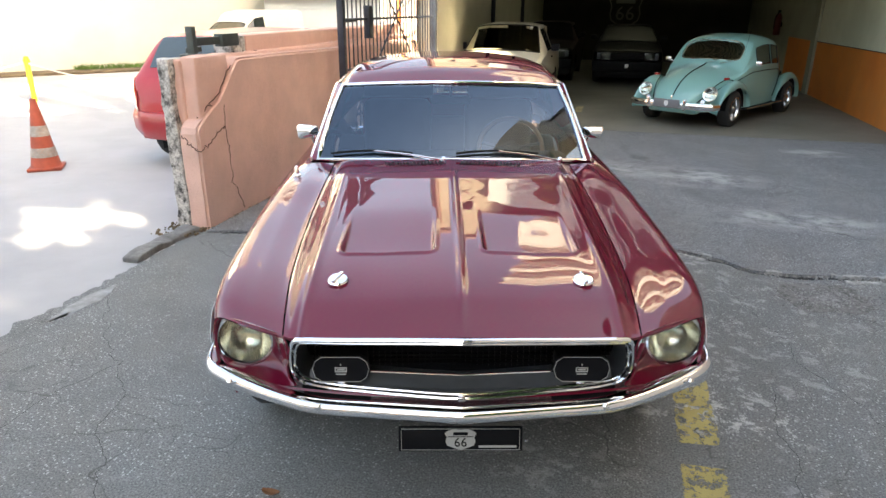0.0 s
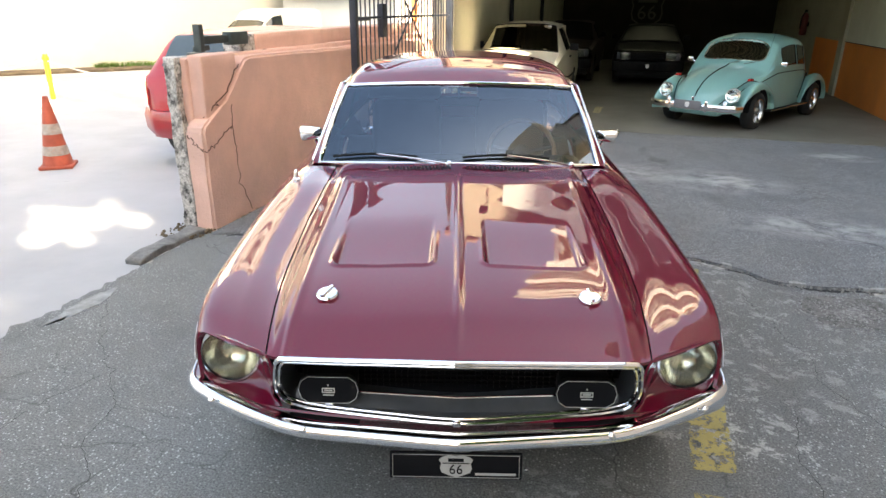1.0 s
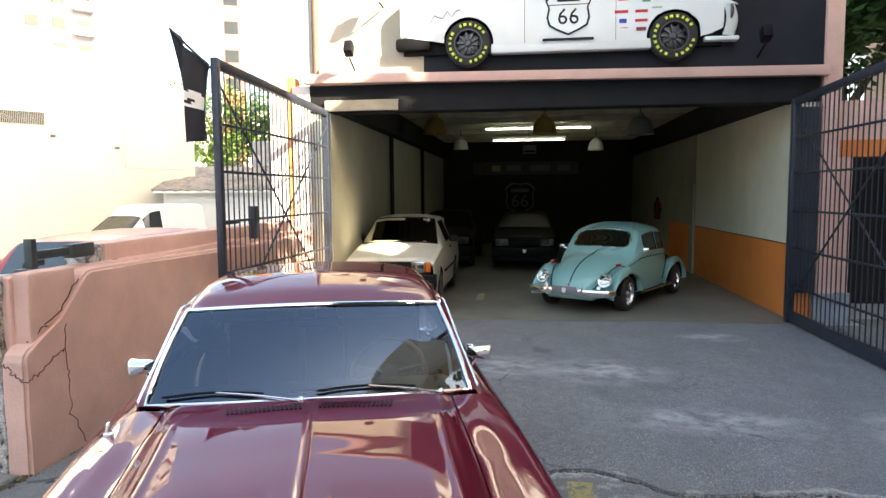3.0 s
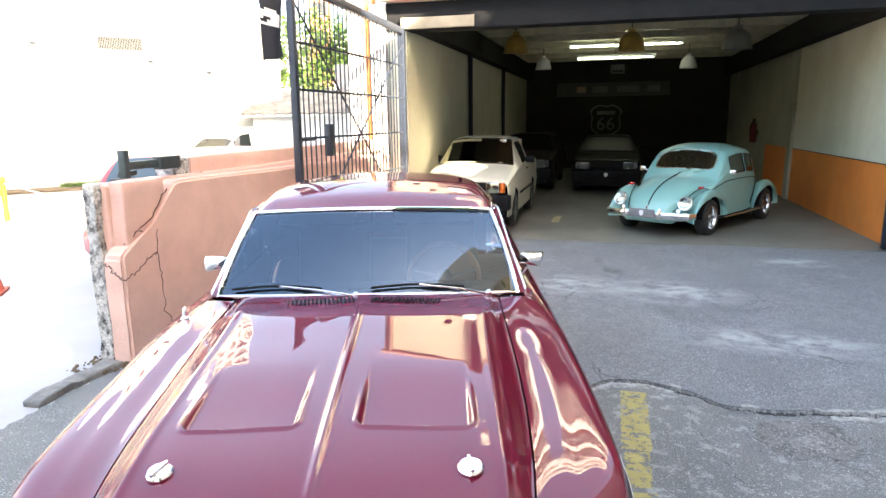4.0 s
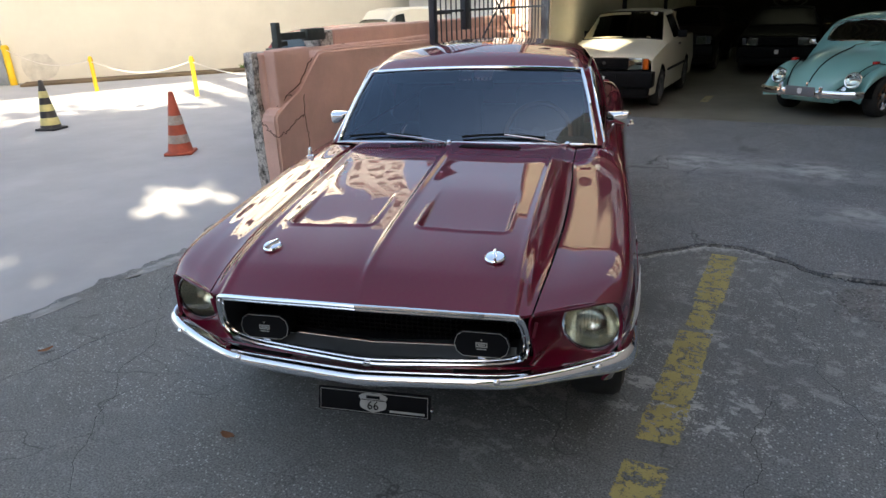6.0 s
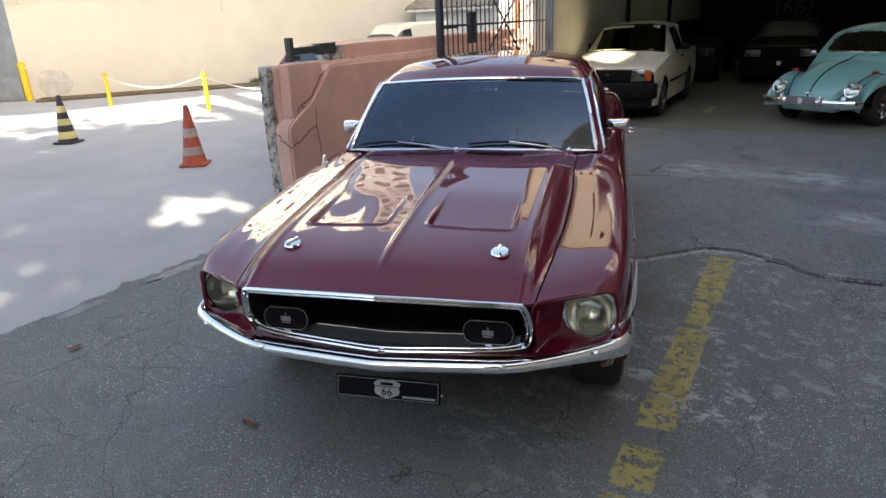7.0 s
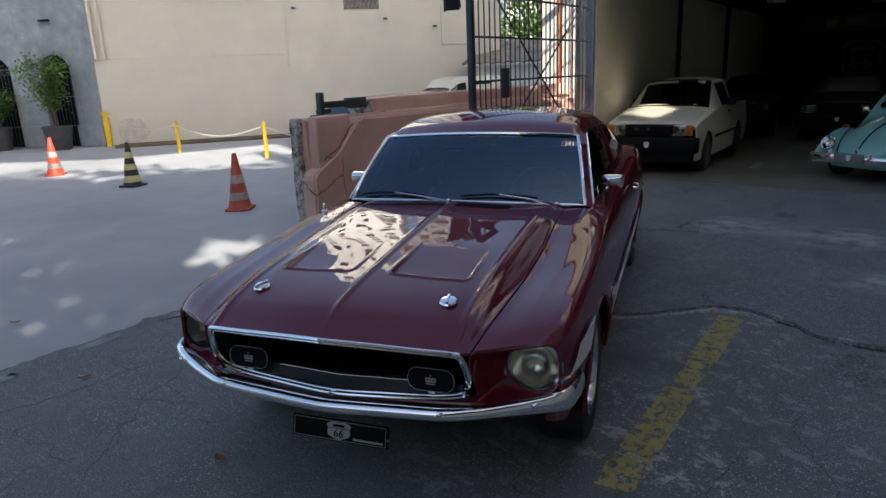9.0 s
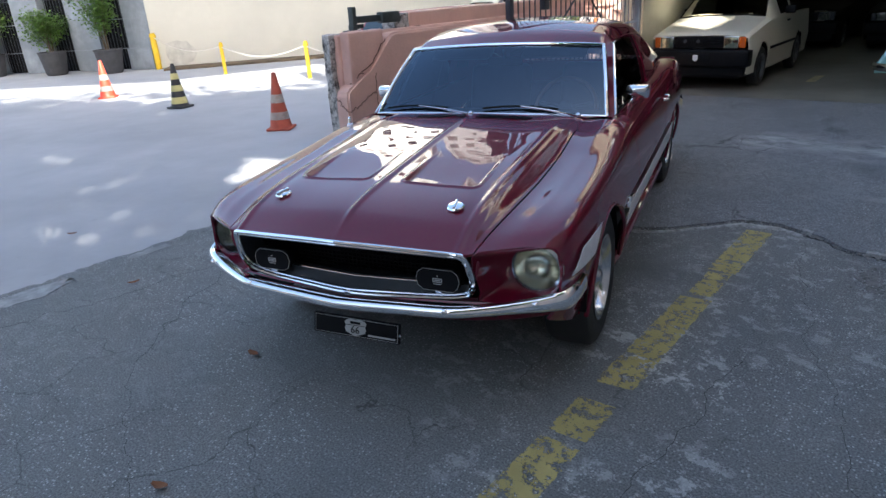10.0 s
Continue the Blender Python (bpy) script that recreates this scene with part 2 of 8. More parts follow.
soil = mat("soil", (0.12, 0.085, 0.05), 0.95, vary=0.4, scale=3.0, bump=0.7, bump_scale=40)
cone_orange = mat("cone_orange", (0.38, 0.075, 0.042), 0.7, vary=0.25, scale=9, bump=0.15, dirt=0.45, dirt_col=(0.3, 0.1, 0.06))
cone_white = mat("cone_band", (0.36, 0.33, 0.305), 0.7, vary=0.3, scale=14, dirt=0.8, dirt_col=(0.45, 0.2, 0.14))
cone_black = mat("cone_black", (0.02, 0.02, 0.022), 0.6, vary=0.2, scale=12)
cone_yellow = mat("cone_yellow_band", (0.55, 0.50, 0.22), 0.6, vary=0.1, scale=20, dirt=0.2)
yellow_paint = mat("yellow_post_paint", (0.75, 0.48, 0.02), 0.5, vary=0.1, scale=10, dirt=0.15)
rope_white = mat("white_rope", (0.7, 0.68, 0.62), 0.8, vary=0.1, scale=60, bump=0.5, bump_scale=200)
chrome = mat("chrome", (0.93, 0.94, 0.95), 0.045, 1.0, vary=0.03, scale=8)
polished = mat("polished_alloy", (0.62, 0.63, 0.65), 0.2, 1.0, vary=0.08, scale=12)
rubber = mat("tyre_rubber", (0.018, 0.018, 0.018), 0.75, vary=0.2, scale=20, bump=0.2)
black_trim = mat("black_trim", (0.006, 0.006, 0.007), 0.55, vary=0.2, scale=10, spec=0.12)
black_gloss = plain("black_gloss", (0.008, 0.008, 0.009), 0.12, coat=0.6)
grille_grey = mat("grille_grey", (0.065, 0.071, 0.076), 0.4, 0.3, vary=0.15, scale=10)
burgundy = mat("burgundy_car_paint", (0.132, 0.002, 0.018), 0.5, 0.0, vary=0.04, scale=2.0, coat=1.0, spec=0.08)
burgundy.node_tree.nodes["Principled BSDF"].inputs["Coat IOR"].default_value = 1.57
interior_dark = mat("dark_interior", (0.03, 0.03, 0.033), 0.6, vary=0.2, scale=10)
windscreen = glass("tinted_windscreen", (0.38, 0.45, 0.55), 2.0, gloss=(0.62, 0.80, 1.0))
side_glass = glass("dark_side_glass", (0.10, 0.11, 0.12), 1.5)
dark_glass = plain("dark_window_glass", (0.012, 0.014, 0.016), 0.03, spec=0.6)
lens = glass("lamp_glass", (0.85, 0.87, 0.8), 1.45)
amber = plain("amber_lens", (0.5, 0.10, 0.01), 0.15, coat=0.5)
red_lens = plain("red_lens", (0.45, 0.01, 0.01), 0.15, coat=0.5)
white_metal = mat("white_enamel", (0.75, 0.76, 0.76), 0.4, vary=0.05, scale=6)
silver_stripe = mat("silver_stripe", (0.66, 0.67, 0.68), 0.45, 0.0, vary=0.1, scale=20)
dull_ink = plain("dull_ink", (0.42, 0.42, 0.40), 0.6)
white_ink = plain("white_ink", (0.75, 0.75, 0.75), 0.5)


def asphalt(name, base, crack_scale, crack_w, patch, flake, scuff, bald, net, worn=()):
    """Worn asphalt: stones in a dark binder, pale flaked skin, scuffs, oil stains and fine cracks."""
    m = mat(name, base, 0.8, vary=0.10, scale=2.2, bump=0.8, bump_scale=230, second=patch, second_amt=0.4)
    n, l = m.node_tree.nodes, m.node_tree.links
    b = n["Principled BSDF"]
    col = b.inputs["Base Color"].links[0].from_socket
    tc = n.new("ShaderNodeTexCoord")
    def stretched(sx, sy, turn):
        mp = n.new("ShaderNodeMapping")
        mp.inputs["Scale"].default_value, mp.inputs["Rotation"].default_value = (sx, sy, 1), (0, 0, radians(turn))
        l.new(tc.outputs["Object"], mp.inputs["Vector"])
        return mp.outputs[0]
    def noise_tex(vec, sc, detail, rough=0.6):
        t = n.new("ShaderNodeTexNoise")
        t.inputs["Scale"].default_value, t.inputs["Detail"].default_value, t.inputs["Roughness"].default_value = sc, detail, rough
        l.new(vec, t.inputs["Vector"])
        return t.outputs["Fac"]
    def ramp(f, lo, hi, a=0.0, c=1.0):
        r = n.new("ShaderNodeMapRange")
        for k, v in (("From Min", lo), ("From Max", hi), ("To Min", a), ("To Max", c)):
            r.inputs[k].default_value = v
        l.new(f, r.inputs["Value"])
        return r.outputs[0]
    def times(f, g):
        t = n.new("ShaderNodeMath")
        t.operation = "MULTIPLY"
        l.new(f, t.inputs[0]), l.new(g, t.inputs[1])
        return t.outputs[0]
    def lay(f, under, over):
        x = n.new("ShaderNodeMix")
        x.data_type = "RGBA"
        l.new(f, x.inputs[0]), l.new(under, x.inputs[6])
        x.inputs[7].default_value = (*over, 1)
        return x.outputs[2]
    plain_v = tc.outputs["Object"]
    # stones: fine aggregate and a scatter of pale grains
    ag = ramp(noise_tex(plain_v, 125.0, 3.0), 0.33, 0.68, 0.52, 1.56)
    vm = n.new("ShaderNodeVectorMath")
    vm.operation = "SCALE"
    l.new(col, vm.inputs[0]), l.new(ag, vm.inputs["Scale"])
    col = vm.outputs[0]
    vo = n.new("ShaderNodeTexVoronoi")
    vo.inputs["Scale"].default_value = 85.0
    l.new(plain_v, vo.inputs["Vector"])
    sep = n.new("ShaderNodeSeparateColor")
    l.new(vo.outputs["Color"], sep.inputs[0])
    grains = times(ramp(sep.outputs[0], 0.76, 0.80), ramp(vo.outputs["Distance"], 0.30, 0.42, 1.0, 0.0))
    col = lay(times(grains, ramp(noise_tex(plain_v, 1.7, 3.0), 0.36, 0.58)), col, tuple(min(1, c * 2.7) for c in base))
    # oil stains and old damp
    col = lay(ramp(noise_tex(plain_v, 0.9, 5.0), 0.60, 0.74, 0.0, 0.55), col, tuple(c * 0.5 for c in base))
    # pale flaked skin in ragged chips, gathered in drifts
    drift = ramp(noise_tex(plain_v, 0.75, 3.0), 0.42, 0.58)
    side = n.new("ShaderNodeSeparateXYZ")
    l.new(plain_v, side.inputs[0])
    drift = times(times(drift, ramp(side.outputs[0], bald - 0.9, bald, 0.10, 1.0)), ramp(side.outputs[1], -7.5, -6.3, 1.0, 0.45))
    chips = ramp(noise_tex(stretched(1.0, 1.15, 20), 8.0, 14.0, 0.76), 0.535, 0.560)
    col = lay(times(times(chips, drift), ramp(noise_tex(plain_v, 60.0, 3.0), 0.3, 0.6, 0.45, 1.0)), col, flake)
    # long soft scuffs
    scuffs = ramp(noise_tex(stretched(0.9, 1.2, -25), 1.5, 14.0, 0.66), 0.61, 0.74, 0.0, 0.55)
    col = lay(scuffs, col, scuff)
    # worn pale places
    for a, b_, ra, rb in worn:
        mp = n.new("ShaderNodeMapping")
        mp.inputs["Location"].default_value, mp.inputs["Scale"].default_value = (-a / ra, -b_ / rb, 0), (1 / ra, 1 / rb, 0)
        l.new(plain_v, mp.inputs["Vector"])
        ln = n.new("ShaderNodeVectorMath")
        ln.operation = "LENGTH"
        l.new(mp.outputs[0], ln.inputs[0])
        chip = ramp(noise_tex(stretched(0.9, 1.2, 10), 4.0, 14.0, 0.70), 0.42, 0.60)
        col = lay(times(ramp(ln.outputs["Value"], 0.35, 1.0, 0.95, 0.0), chip), col, tuple(min(1, c * 1.35) for c in scuff))
    # wandering cracks, only in some stretches
    wob = n.new("ShaderNodeTexNoise")
    wob.inputs["Scale"].default_value, wob.inputs["Detail"].default_value = 3.0, 6.0
    l.new(plain_v, wob.inputs["Vector"])
    add = n.new("ShaderNodeVectorMath")
    add.operation = "MULTIPLY_ADD"
    add.inputs[1].default_value = (0.5, 0.5, 0.0)
    l.new(wob.outputs["Color"], add.inputs[0]), l.new(plain_v, add.inputs[2])
    ve = n.new("ShaderNodeTexVoronoi")
    ve.feature = "DISTANCE_TO_EDGE"
    ve.inputs["Scale"].default_value = crack_scale
    l.new(add.outputs[0], ve.inputs["Vector"])
    col = lay(times(ramp(ve.outputs["Distance"], 0.0, crack_w, 1.0, 0.0), ramp(noise_tex(plain_v, 0.6, 2.0), 0.48, 0.58)), col, tuple(c * 0.4 for c in base))
    # a fine net of cracks where the layer has tired
    vn = n.new("ShaderNodeTexVoronoi")
    vn.feature = "DISTANCE_TO_EDGE"
    vn.inputs["Scale"].default_value = 4.2
    l.new(add.outputs[0], vn.inputs["Vector"])
    tired = times(ramp(noise_tex(plain_v, 1.1, 4.0), 0.50, 0.60), ramp(side.outputs[0], net, net + 1.0, 0.9, 0.25))
    col = lay(times(ramp(vn.outputs["Distance"], 0.0, 0.014, 1.0, 0.0), tired), col, tuple(c * 0.45 for c in base))
    l.new(col, b.inputs["Base Color"])
    return m


asphalt_lower = asphalt("cracked_asphalt", (0.172, 0.179, 0.177), 1.7, 0.008, (0.200, 0.207, 0.205), (0.56, 0.57, 0.56), (0.24, 0.248, 0.248), -3.3, -4.6)
asphalt_upper = asphalt("smooth_asphalt", (0.178, 0.187, 0.195), 0.9, 0.006, (0.150, 0.158, 0.168), (0.29, 0.30, 0.305), (0.31, 0.32, 0.325), -6.0, -8.0, ((-2.85, -2.85, 0.75, 0.55), (-3.8, -2.75, 0.55, 0.5), (-1.35, -1.2, 0.45, 0.28), (-2.2, -4.2, 0.9, 0.35), (-0.7, -4.3, 0.5, 0.5)))


def worn_paint(name, paint):
    """Road paint that has flaked off in places."""
    m = mat(name, paint, 0.7, vary=0.15, scale=8, bump=0.4, bump_scale=200, dirt=0.25, dirt_col=(0.2, 0.16, 0.05))
    n, l = m.node_tree.nodes, m.node_tree.links
    b = n["Principled BSDF"]
    tc = n.new("ShaderNodeTexCoord")
    fl = n.new("ShaderNodeTexNoise")
    fl.inputs["Scale"].default_value, fl.inputs["Detail"].default_value, fl.inputs["Roughness"].default_value = 16.0, 12.0, 0.78
    l.new(tc.outputs["Object"], fl.inputs["Vector"])
    fr = n.new("ShaderNodeMapRange")
    fr.inputs["From Min"].default_value, fr.inputs["From Max"].default_value = 0.515, 0.535
    l.new(fl.outputs["Fac"], fr.inputs["Value"])
    bare, mx = n.new("ShaderNodeBsdfTransparent"), n.new("ShaderNodeMixShader")
    l.new(fr.outputs[0], mx.inputs[0]), l.new(b.outputs[0], mx.inputs[1]), l.new(bare.outputs[0], mx.inputs[2])
    l.new(mx.outputs[0], n["Material Output"].inputs[0])
    return m


yellow_line_paint = worn_paint("worn_yellow_paint", (0.40, 0.335, 0.125))

# ---- ground ----
def slab(name, outline, z, material, label, category, thick=0.03, m=GM):
    bm = nb()
    top = [bm.verts.new((x, y, z)) for x, y in outline]
    low = [bm.verts.new((x, y, z - thick)) for x, y in outline]
    bm.faces.new(top)
    k = len(top)
    for i in range(k):
        bm.faces.new((top[i], low[i], low[(i + 1) % k], top[(i + 1) % k]))
    bmesh.ops.triangulate(bm, faces=[f for f in bm.faces if len(f.verts) > 4])
    return single(name, bm, material, label, category, m, kind="structure", smooth=False)


bm = nb()
bmesh.ops.create_grid(bm, x_segments=4, y_segments=4, size=600)
single("ground", bm, concrete_street, "pale worn concrete street surface with stains", "street", pose(0, 0, -0.012), kind="structure", smooth=False)


EDGE = knots((-6.9, -6.2, -5.0, -4.2, -3.85, -3.63, -3.4, -3.2, -3.0, -2.75, -2.5, -2.2, -1.9, -1.0, 0.0, 1.0), (-5.76, -5.62, -5.66, -5.70, -5.62, -5.42, -5.21, -5.17, -5.26, -5.44, -5.46, -5.42, -5.38, -5.44, -5.38, -5.42))


def jag(a, seed=0.0):
    """Ragged line of the broken asphalt edge, along the front of the newer layer."""
    return EDGE(a) + 0.035 * noise.noise((a * 5.0, 1.7 + seed, 0)) + 0.025 * noise.noise((a * 14.0, 7.7, 0)) + 0.012 * noise.noise((a * 40.0, 2.7, 0))


edge = [(-6.72 + 7.6 * i / 150, jag(-6.72 + 7.6 * i / 150)) for i in range(151)]
bm = nb()
rows = [-17 + 12.1 * i / 400 for i in range(401)]
west = [-6.79 + 0.06 * noise.noise((i * 0.13, 9.1, 0)) + 0.035 * noise.noise((i * 0.5, 2.2, 0)) + 0.03 * noise.noise((i * 1.7, 5.2, 0)) for i in range(401)]
low = [bm.verts.new((a - 0.015, b, -0.012)) for a, b in zip(west, rows)]
top = [bm.verts.new((a, b, 0.0)) for a, b in zip(west, rows)]
mid = [bm.verts.new((-6.4, b, 0.0)) for b in rows]
east = [bm.verts.new((0.9, b, 0.0)) for b in rows]
for k in range(400):
    for A, B in ((low, top), (top, mid), (mid, east)):
        bm.faces.new((A[k], B[k], B[k + 1], A[k + 1]))
single("driveway_lower", bm, asphalt_lower, "dark cracked worn asphalt of the driveway", "driveway", GM, kind="structure", smooth=False)
slab("driveway_upper", edge + [(0.88, -0.32), (-6.6, -0.32), (-6.72, -5.0)], 0.020, asphalt_upper, "smoother grey asphalt layer with pale worn patches", "driveway", 0.03)
slab("garage_floor", [(-6.44, -0.32), (0.0, -0.32), (0.0, 13.5), (-6.44, 13.5)], 0.024, garage_concrete, "stained bare concrete floor of the garage", "floor", 0.04)
slab("yard_floor", [(0.88, -9.0), (7, -9.0), (7, 0.2), (0.88, 0.2)], 0.01, garage_concrete, "grey concrete yard beside the garage", "floor", 0.03)

# broken lip of asphalt along the edge, and the pothole beside it
bm = nb()
rnd = random.Random(5)
for i in range(700):
    a = rnd.uniform(-4.6, 0.8)
    b = jag(a) - rnd.uniform(-0.02, 0.06) * rnd.random()
    s = rnd.uniform(0.003, 0.012)
    bmesh.ops.create_icosphere(bm, subdivisions=1, radius=s, matrix=pose(a, b, 0.006, rnd.uniform(0, 90), rnd.uniform(0, 90), 0) @ Matrix.Diagonal((1.3, 1, 0.6, 1)))
for i in range(1500):
    r, th = abs(rnd.gauss(0, 0.5)), rnd.uniform(0, 6.28)
    a, b = -2.37 + 0.42 * r * math.cos(th), -5.79 + 0.33 * r * math.sin(th)
    bmesh.ops.create_icosphere(bm, subdivisions=1, radius=rnd.uniform(0.002, 0.007), matrix=pose(a, b, 0.002, rnd.uniform(0, 90), 0, 0))
gravel_mat = mat("loose_gravel", (0.25, 0.247, 0.24), 0.95, vary=0.6, scale=45)
single("gravel", bm, gravel_mat, "loose broken asphalt crumbs along the ragged edge", "gravel", GM, kind="stuff", smooth=False)

pts = [(0.27 * (1 + 0.35 * noise.noise((math.cos(t), math.sin(t), 0.3)) + 0.15 * noise.noise((4 * math.cos(t), 4 * math.sin(t), 0.9))), t) for t in [2 * math.pi * k / 60 for k in range(60)]]
slab("pothole", [(-2.37 + r * math.cos(t), -5.79 + 0.85 * r * math.sin(t)) for r, t in pts], 0.002, mat("broken_asphalt", (0.14, 0.138, 0.132), 0.95, vary=0.55, scale=40, bump=1.0, bump_scale=70, second=(0.22, 0.215, 0.205)), "shallow pothole of broken dark asphalt", "pothole", 0.002)
crack_dark = mat("crack_shadow", (0.035, 0.036, 0.037), 0.95, vary=0.3, scale=30)
# flat dark ribbon: the open gap together with the shadow below the lip
bm = nb()
line_a = [-6.6 + 7.3 * k / 600 for k in range(601)]
half_w = [max(0.003, 0.012 + 0.016 * noise.noise((a * 3.1, 6.0, 0)) + 0.010 * noise.noise((a * 15.0, 2.0, 0))) for a in line_a]
A = [bm.verts.new((a, jag(a) - 0.003, 0.0012)) for a in line_a]
B = [bm.verts.new((a, jag(a) - 0.005 - 2 * w, 0.0012)) for a, w in zip(line_a, half_w)]
for k in range(600):
    bm.faces.new((A[k], B[k], B[k + 1], A[k + 1]))
single("driveway_crack", bm, crack_dark, "dark strip for the open crack and the lip's shadow along the asphalt edge", "crack", GM, kind="structure", smooth=False)
# pale crumbled rim on the broken edge, and old cement left in places beyond the crack
bm = nb()
lip = [(-6.5 + 7.2 * k / 520) for k in range(521)]
for k in range(520):
    if noise.noise((lip[k] * 2.6, 4.4, 0)) < -0.12:
        continue
    q = []
    for a in lip[k:k + 2]:
        w = 0.016 + 0.050 * abs(noise.noise((a * 4.0, 5.5, 0))) + 0.010 * noise.noise((a * 23.0, 1.3, 0))
        h = 0.004 + 0.007 * abs(noise.noise((a * 17.0, 2.2, 0)))
        q.append([bm.verts.new(p) for p in ((a, jag(a) + max(0.004, w), 0.0205), (a, jag(a) + 0.002, 0.020 + h), (a, jag(a) - 0.004, 0.019 + 0.5 * h), (a, jag(a) - 0.006, 0.004))])
    for A, B in zip(zip(q[0], q[0][1:]), zip(q[1], q[1][1:])):
        bm.faces.new((A[0], B[0], B[1], A[1]))
lw = [0.09 * noise.noise((a * 1.7, 3.3, 0)) + 0.03 * noise.noise((a * 9.0, 1.3, 0)) for a in lip]
for k in range(520):
    if lw[k] > 0.012 and lw[k + 1] > 0.012:
        q = [[bm.verts.new(p) for p in ((a, jag(a) - 0.034, 0.001), (a, jag(a) - 0.040, 0.010), (a, jag(a) - 0.038 - w, 0.007), (a, jag(a) - 0.046 - w, 0.0))] for a, w in zip(lip[k:k + 2], lw[k:k + 2])]
        for A, B in zip(zip(q[0], q[0][1:]), zip(q[1], q[1][1:])):
            bm.faces.new((A[0], B[0], B[1], A[1]))
bmesh.ops.delete(bm, geom=[v for v in bm.verts if not v.link_faces], context="VERTS")
single("asphalt_lip", bm, mat("lip_cement", (0.33, 0.335, 0.325), 0.95, vary=0.4, scale=35, bump=0.9, bump_scale=90, dirt=0.5, dirt_col=(0.12, 0.12, 0.12)), "pale crumbling lip along the broken asphalt edge", "driveway", GM, kind="structure", smooth=False)
smear_mat = mat("thin_cement", (0.29, 0.295, 0.29), 0.9, vary=0.3, scale=12, bump=0.4, second=(0.20, 0.205, 0.203), second_amt=0.5)
# smears of cement where the drive meets the street
for k, (a, b, ra, rb) in enumerate(((-6.67, -7.0, 0.06, 0.22), (-6.69, -7.75, 0.05, 0.16), (-6.64, -8.6, 0.09, 0.3), (-6.66, -10.4, 0.10, 0.35))):
    ring = [2 * math.pi * q / 70 for q in range(70)]
    rr = [1 + 0.45 * noise.noise((2 * math.cos(t), 2 * math.sin(t), k)) + 0.3 * noise.noise((7 * math.cos(t), 7 * math.sin(t), k)) for t in ring]
    slab("cement_smear", [(a + ra * r * math.cos(t), b + rb * r * math.sin(t)) for t, r in zip(ring, rr)], 0.0022, smear_mat, "thin pale cement smear at the asphalt's edge", "driveway", 0.002)
crack_rnd = random.Random(9)
for a0, b0, a1, b1, w in ((-6.6, -5.9, -4.9, -6.9, 0.006), (-6.65, -6.9, -5.2, -8.6, 0.005), (-5.2, -8.6, -3.6, -9.6, 0.004), (-6.0, -7.6, -6.4, -9.8, 0.004), (-3.0, -5.4, -2.4, -7.6, 0.004), (-2.4, -7.6, -1.2, -8.4, 0.004), (-2.9, -7.0, -2.95, -9.2, 0.005), (-1.6, -5.5, -0.6, -7.0, 0.004)):
    P, Q = Vector((a0, b0, 0.0005)), Vector((a1, b1, 0.0005))
    pts, off = [], 0.0
    for k in range(61):
        off += crack_rnd.gauss(0, 0.017)
        pts.append(P.lerp(Q, k / 60) + (Q - P).cross(Vector((0, 0, 1))).normalized() * off * math.sin(math.pi * k / 60) ** 0.5)
    single("driveway_crack", tube(nb(), pts, w * 0.24, 4), crack_dark, "thin dark wandering crack in the asphalt", "crack", GM, kind="structure")

# yellow parking line, worn, in three strokes
line = thing("parking_line", "worn flaking yellow parking line painted on asphalt", "road marking", GM, kind="structure")
for b0, b1, w in ((-5.34, -6.10, 0.078), (-6.12, -6.46, 0.062), (-6.50, -7.48, 0.080), (-7.62, -7.88, 0.080), (-7.925, -9.15, 0.082), (-9.27, -10.6, 0.082)):
    bm = nb()
    n = 110
    edge_l = [-3.275 - w + 0.009 * noise.noise((i * 0.33, b0, 0)) + 0.005 * noise.noise((i * 1.3, b0, 9)) for i in range(n + 1)]
    edge_r = [-3.275 + w + 0.009 * noise.noise((i * 0.33, b0, 5)) + 0.005 * noise.noise((i * 1.3, b0, 3)) for i in range(n + 1)]
    skew = 0.03 * noise.noise((b0, 1.5, 0))
    L = [bm.verts.new((x, b0 + (b1 - b0) * i / n + skew, 0.0018)) for i, x in enumerate(edge_l)]
    R = [bm.verts.new((x, b0 + (b1 - b0) * i / n - skew, 0.0018)) for i, x in enumerate(edge_r)]
    for i in range(n):
        bm.faces.new((L[i], R[i], R[i + 1], L[i + 1]))
    part("stroke", bm, yellow_line_paint, line, smooth=False)
part("stroke", box(nb(), -4.05, -3.62, -5.42, -5.32, 0.0005, 0.0018), yellow_line_paint, line, smooth=False)

def prism(bm, prof, a0, a1):
    """A solid with an outline in (b, z), from a0 to a1."""
    A = [bm.verts.new((a0, b, z)) for b, z in prof]
    B = [bm.verts.new((a1, b, z)) for b, z in prof]
    bm.faces.new(A), bm.faces.new(B[::-1])
    k = len(prof)
    for i in range(k):
        bm.faces.new((A[i], B[i], B[(i + 1) % k], A[(i + 1) % k]))
    return bm


def roughen(bm, amount, freq, cuts=0):
    bmesh.ops.triangulate(bm, faces=list(bm.faces))
    if cuts:
        for _ in range(cuts):
            bmesh.ops.subdivide_edges(bm, edges=[e for e in bm.edges if e.calc_length() > 0.12], cuts=1)
            bmesh.ops.triangulate(bm, faces=list(bm.faces))
    for v in bm.verts:
        v.co += amount * noise.noise_vector(v.co * freq)
    return bm


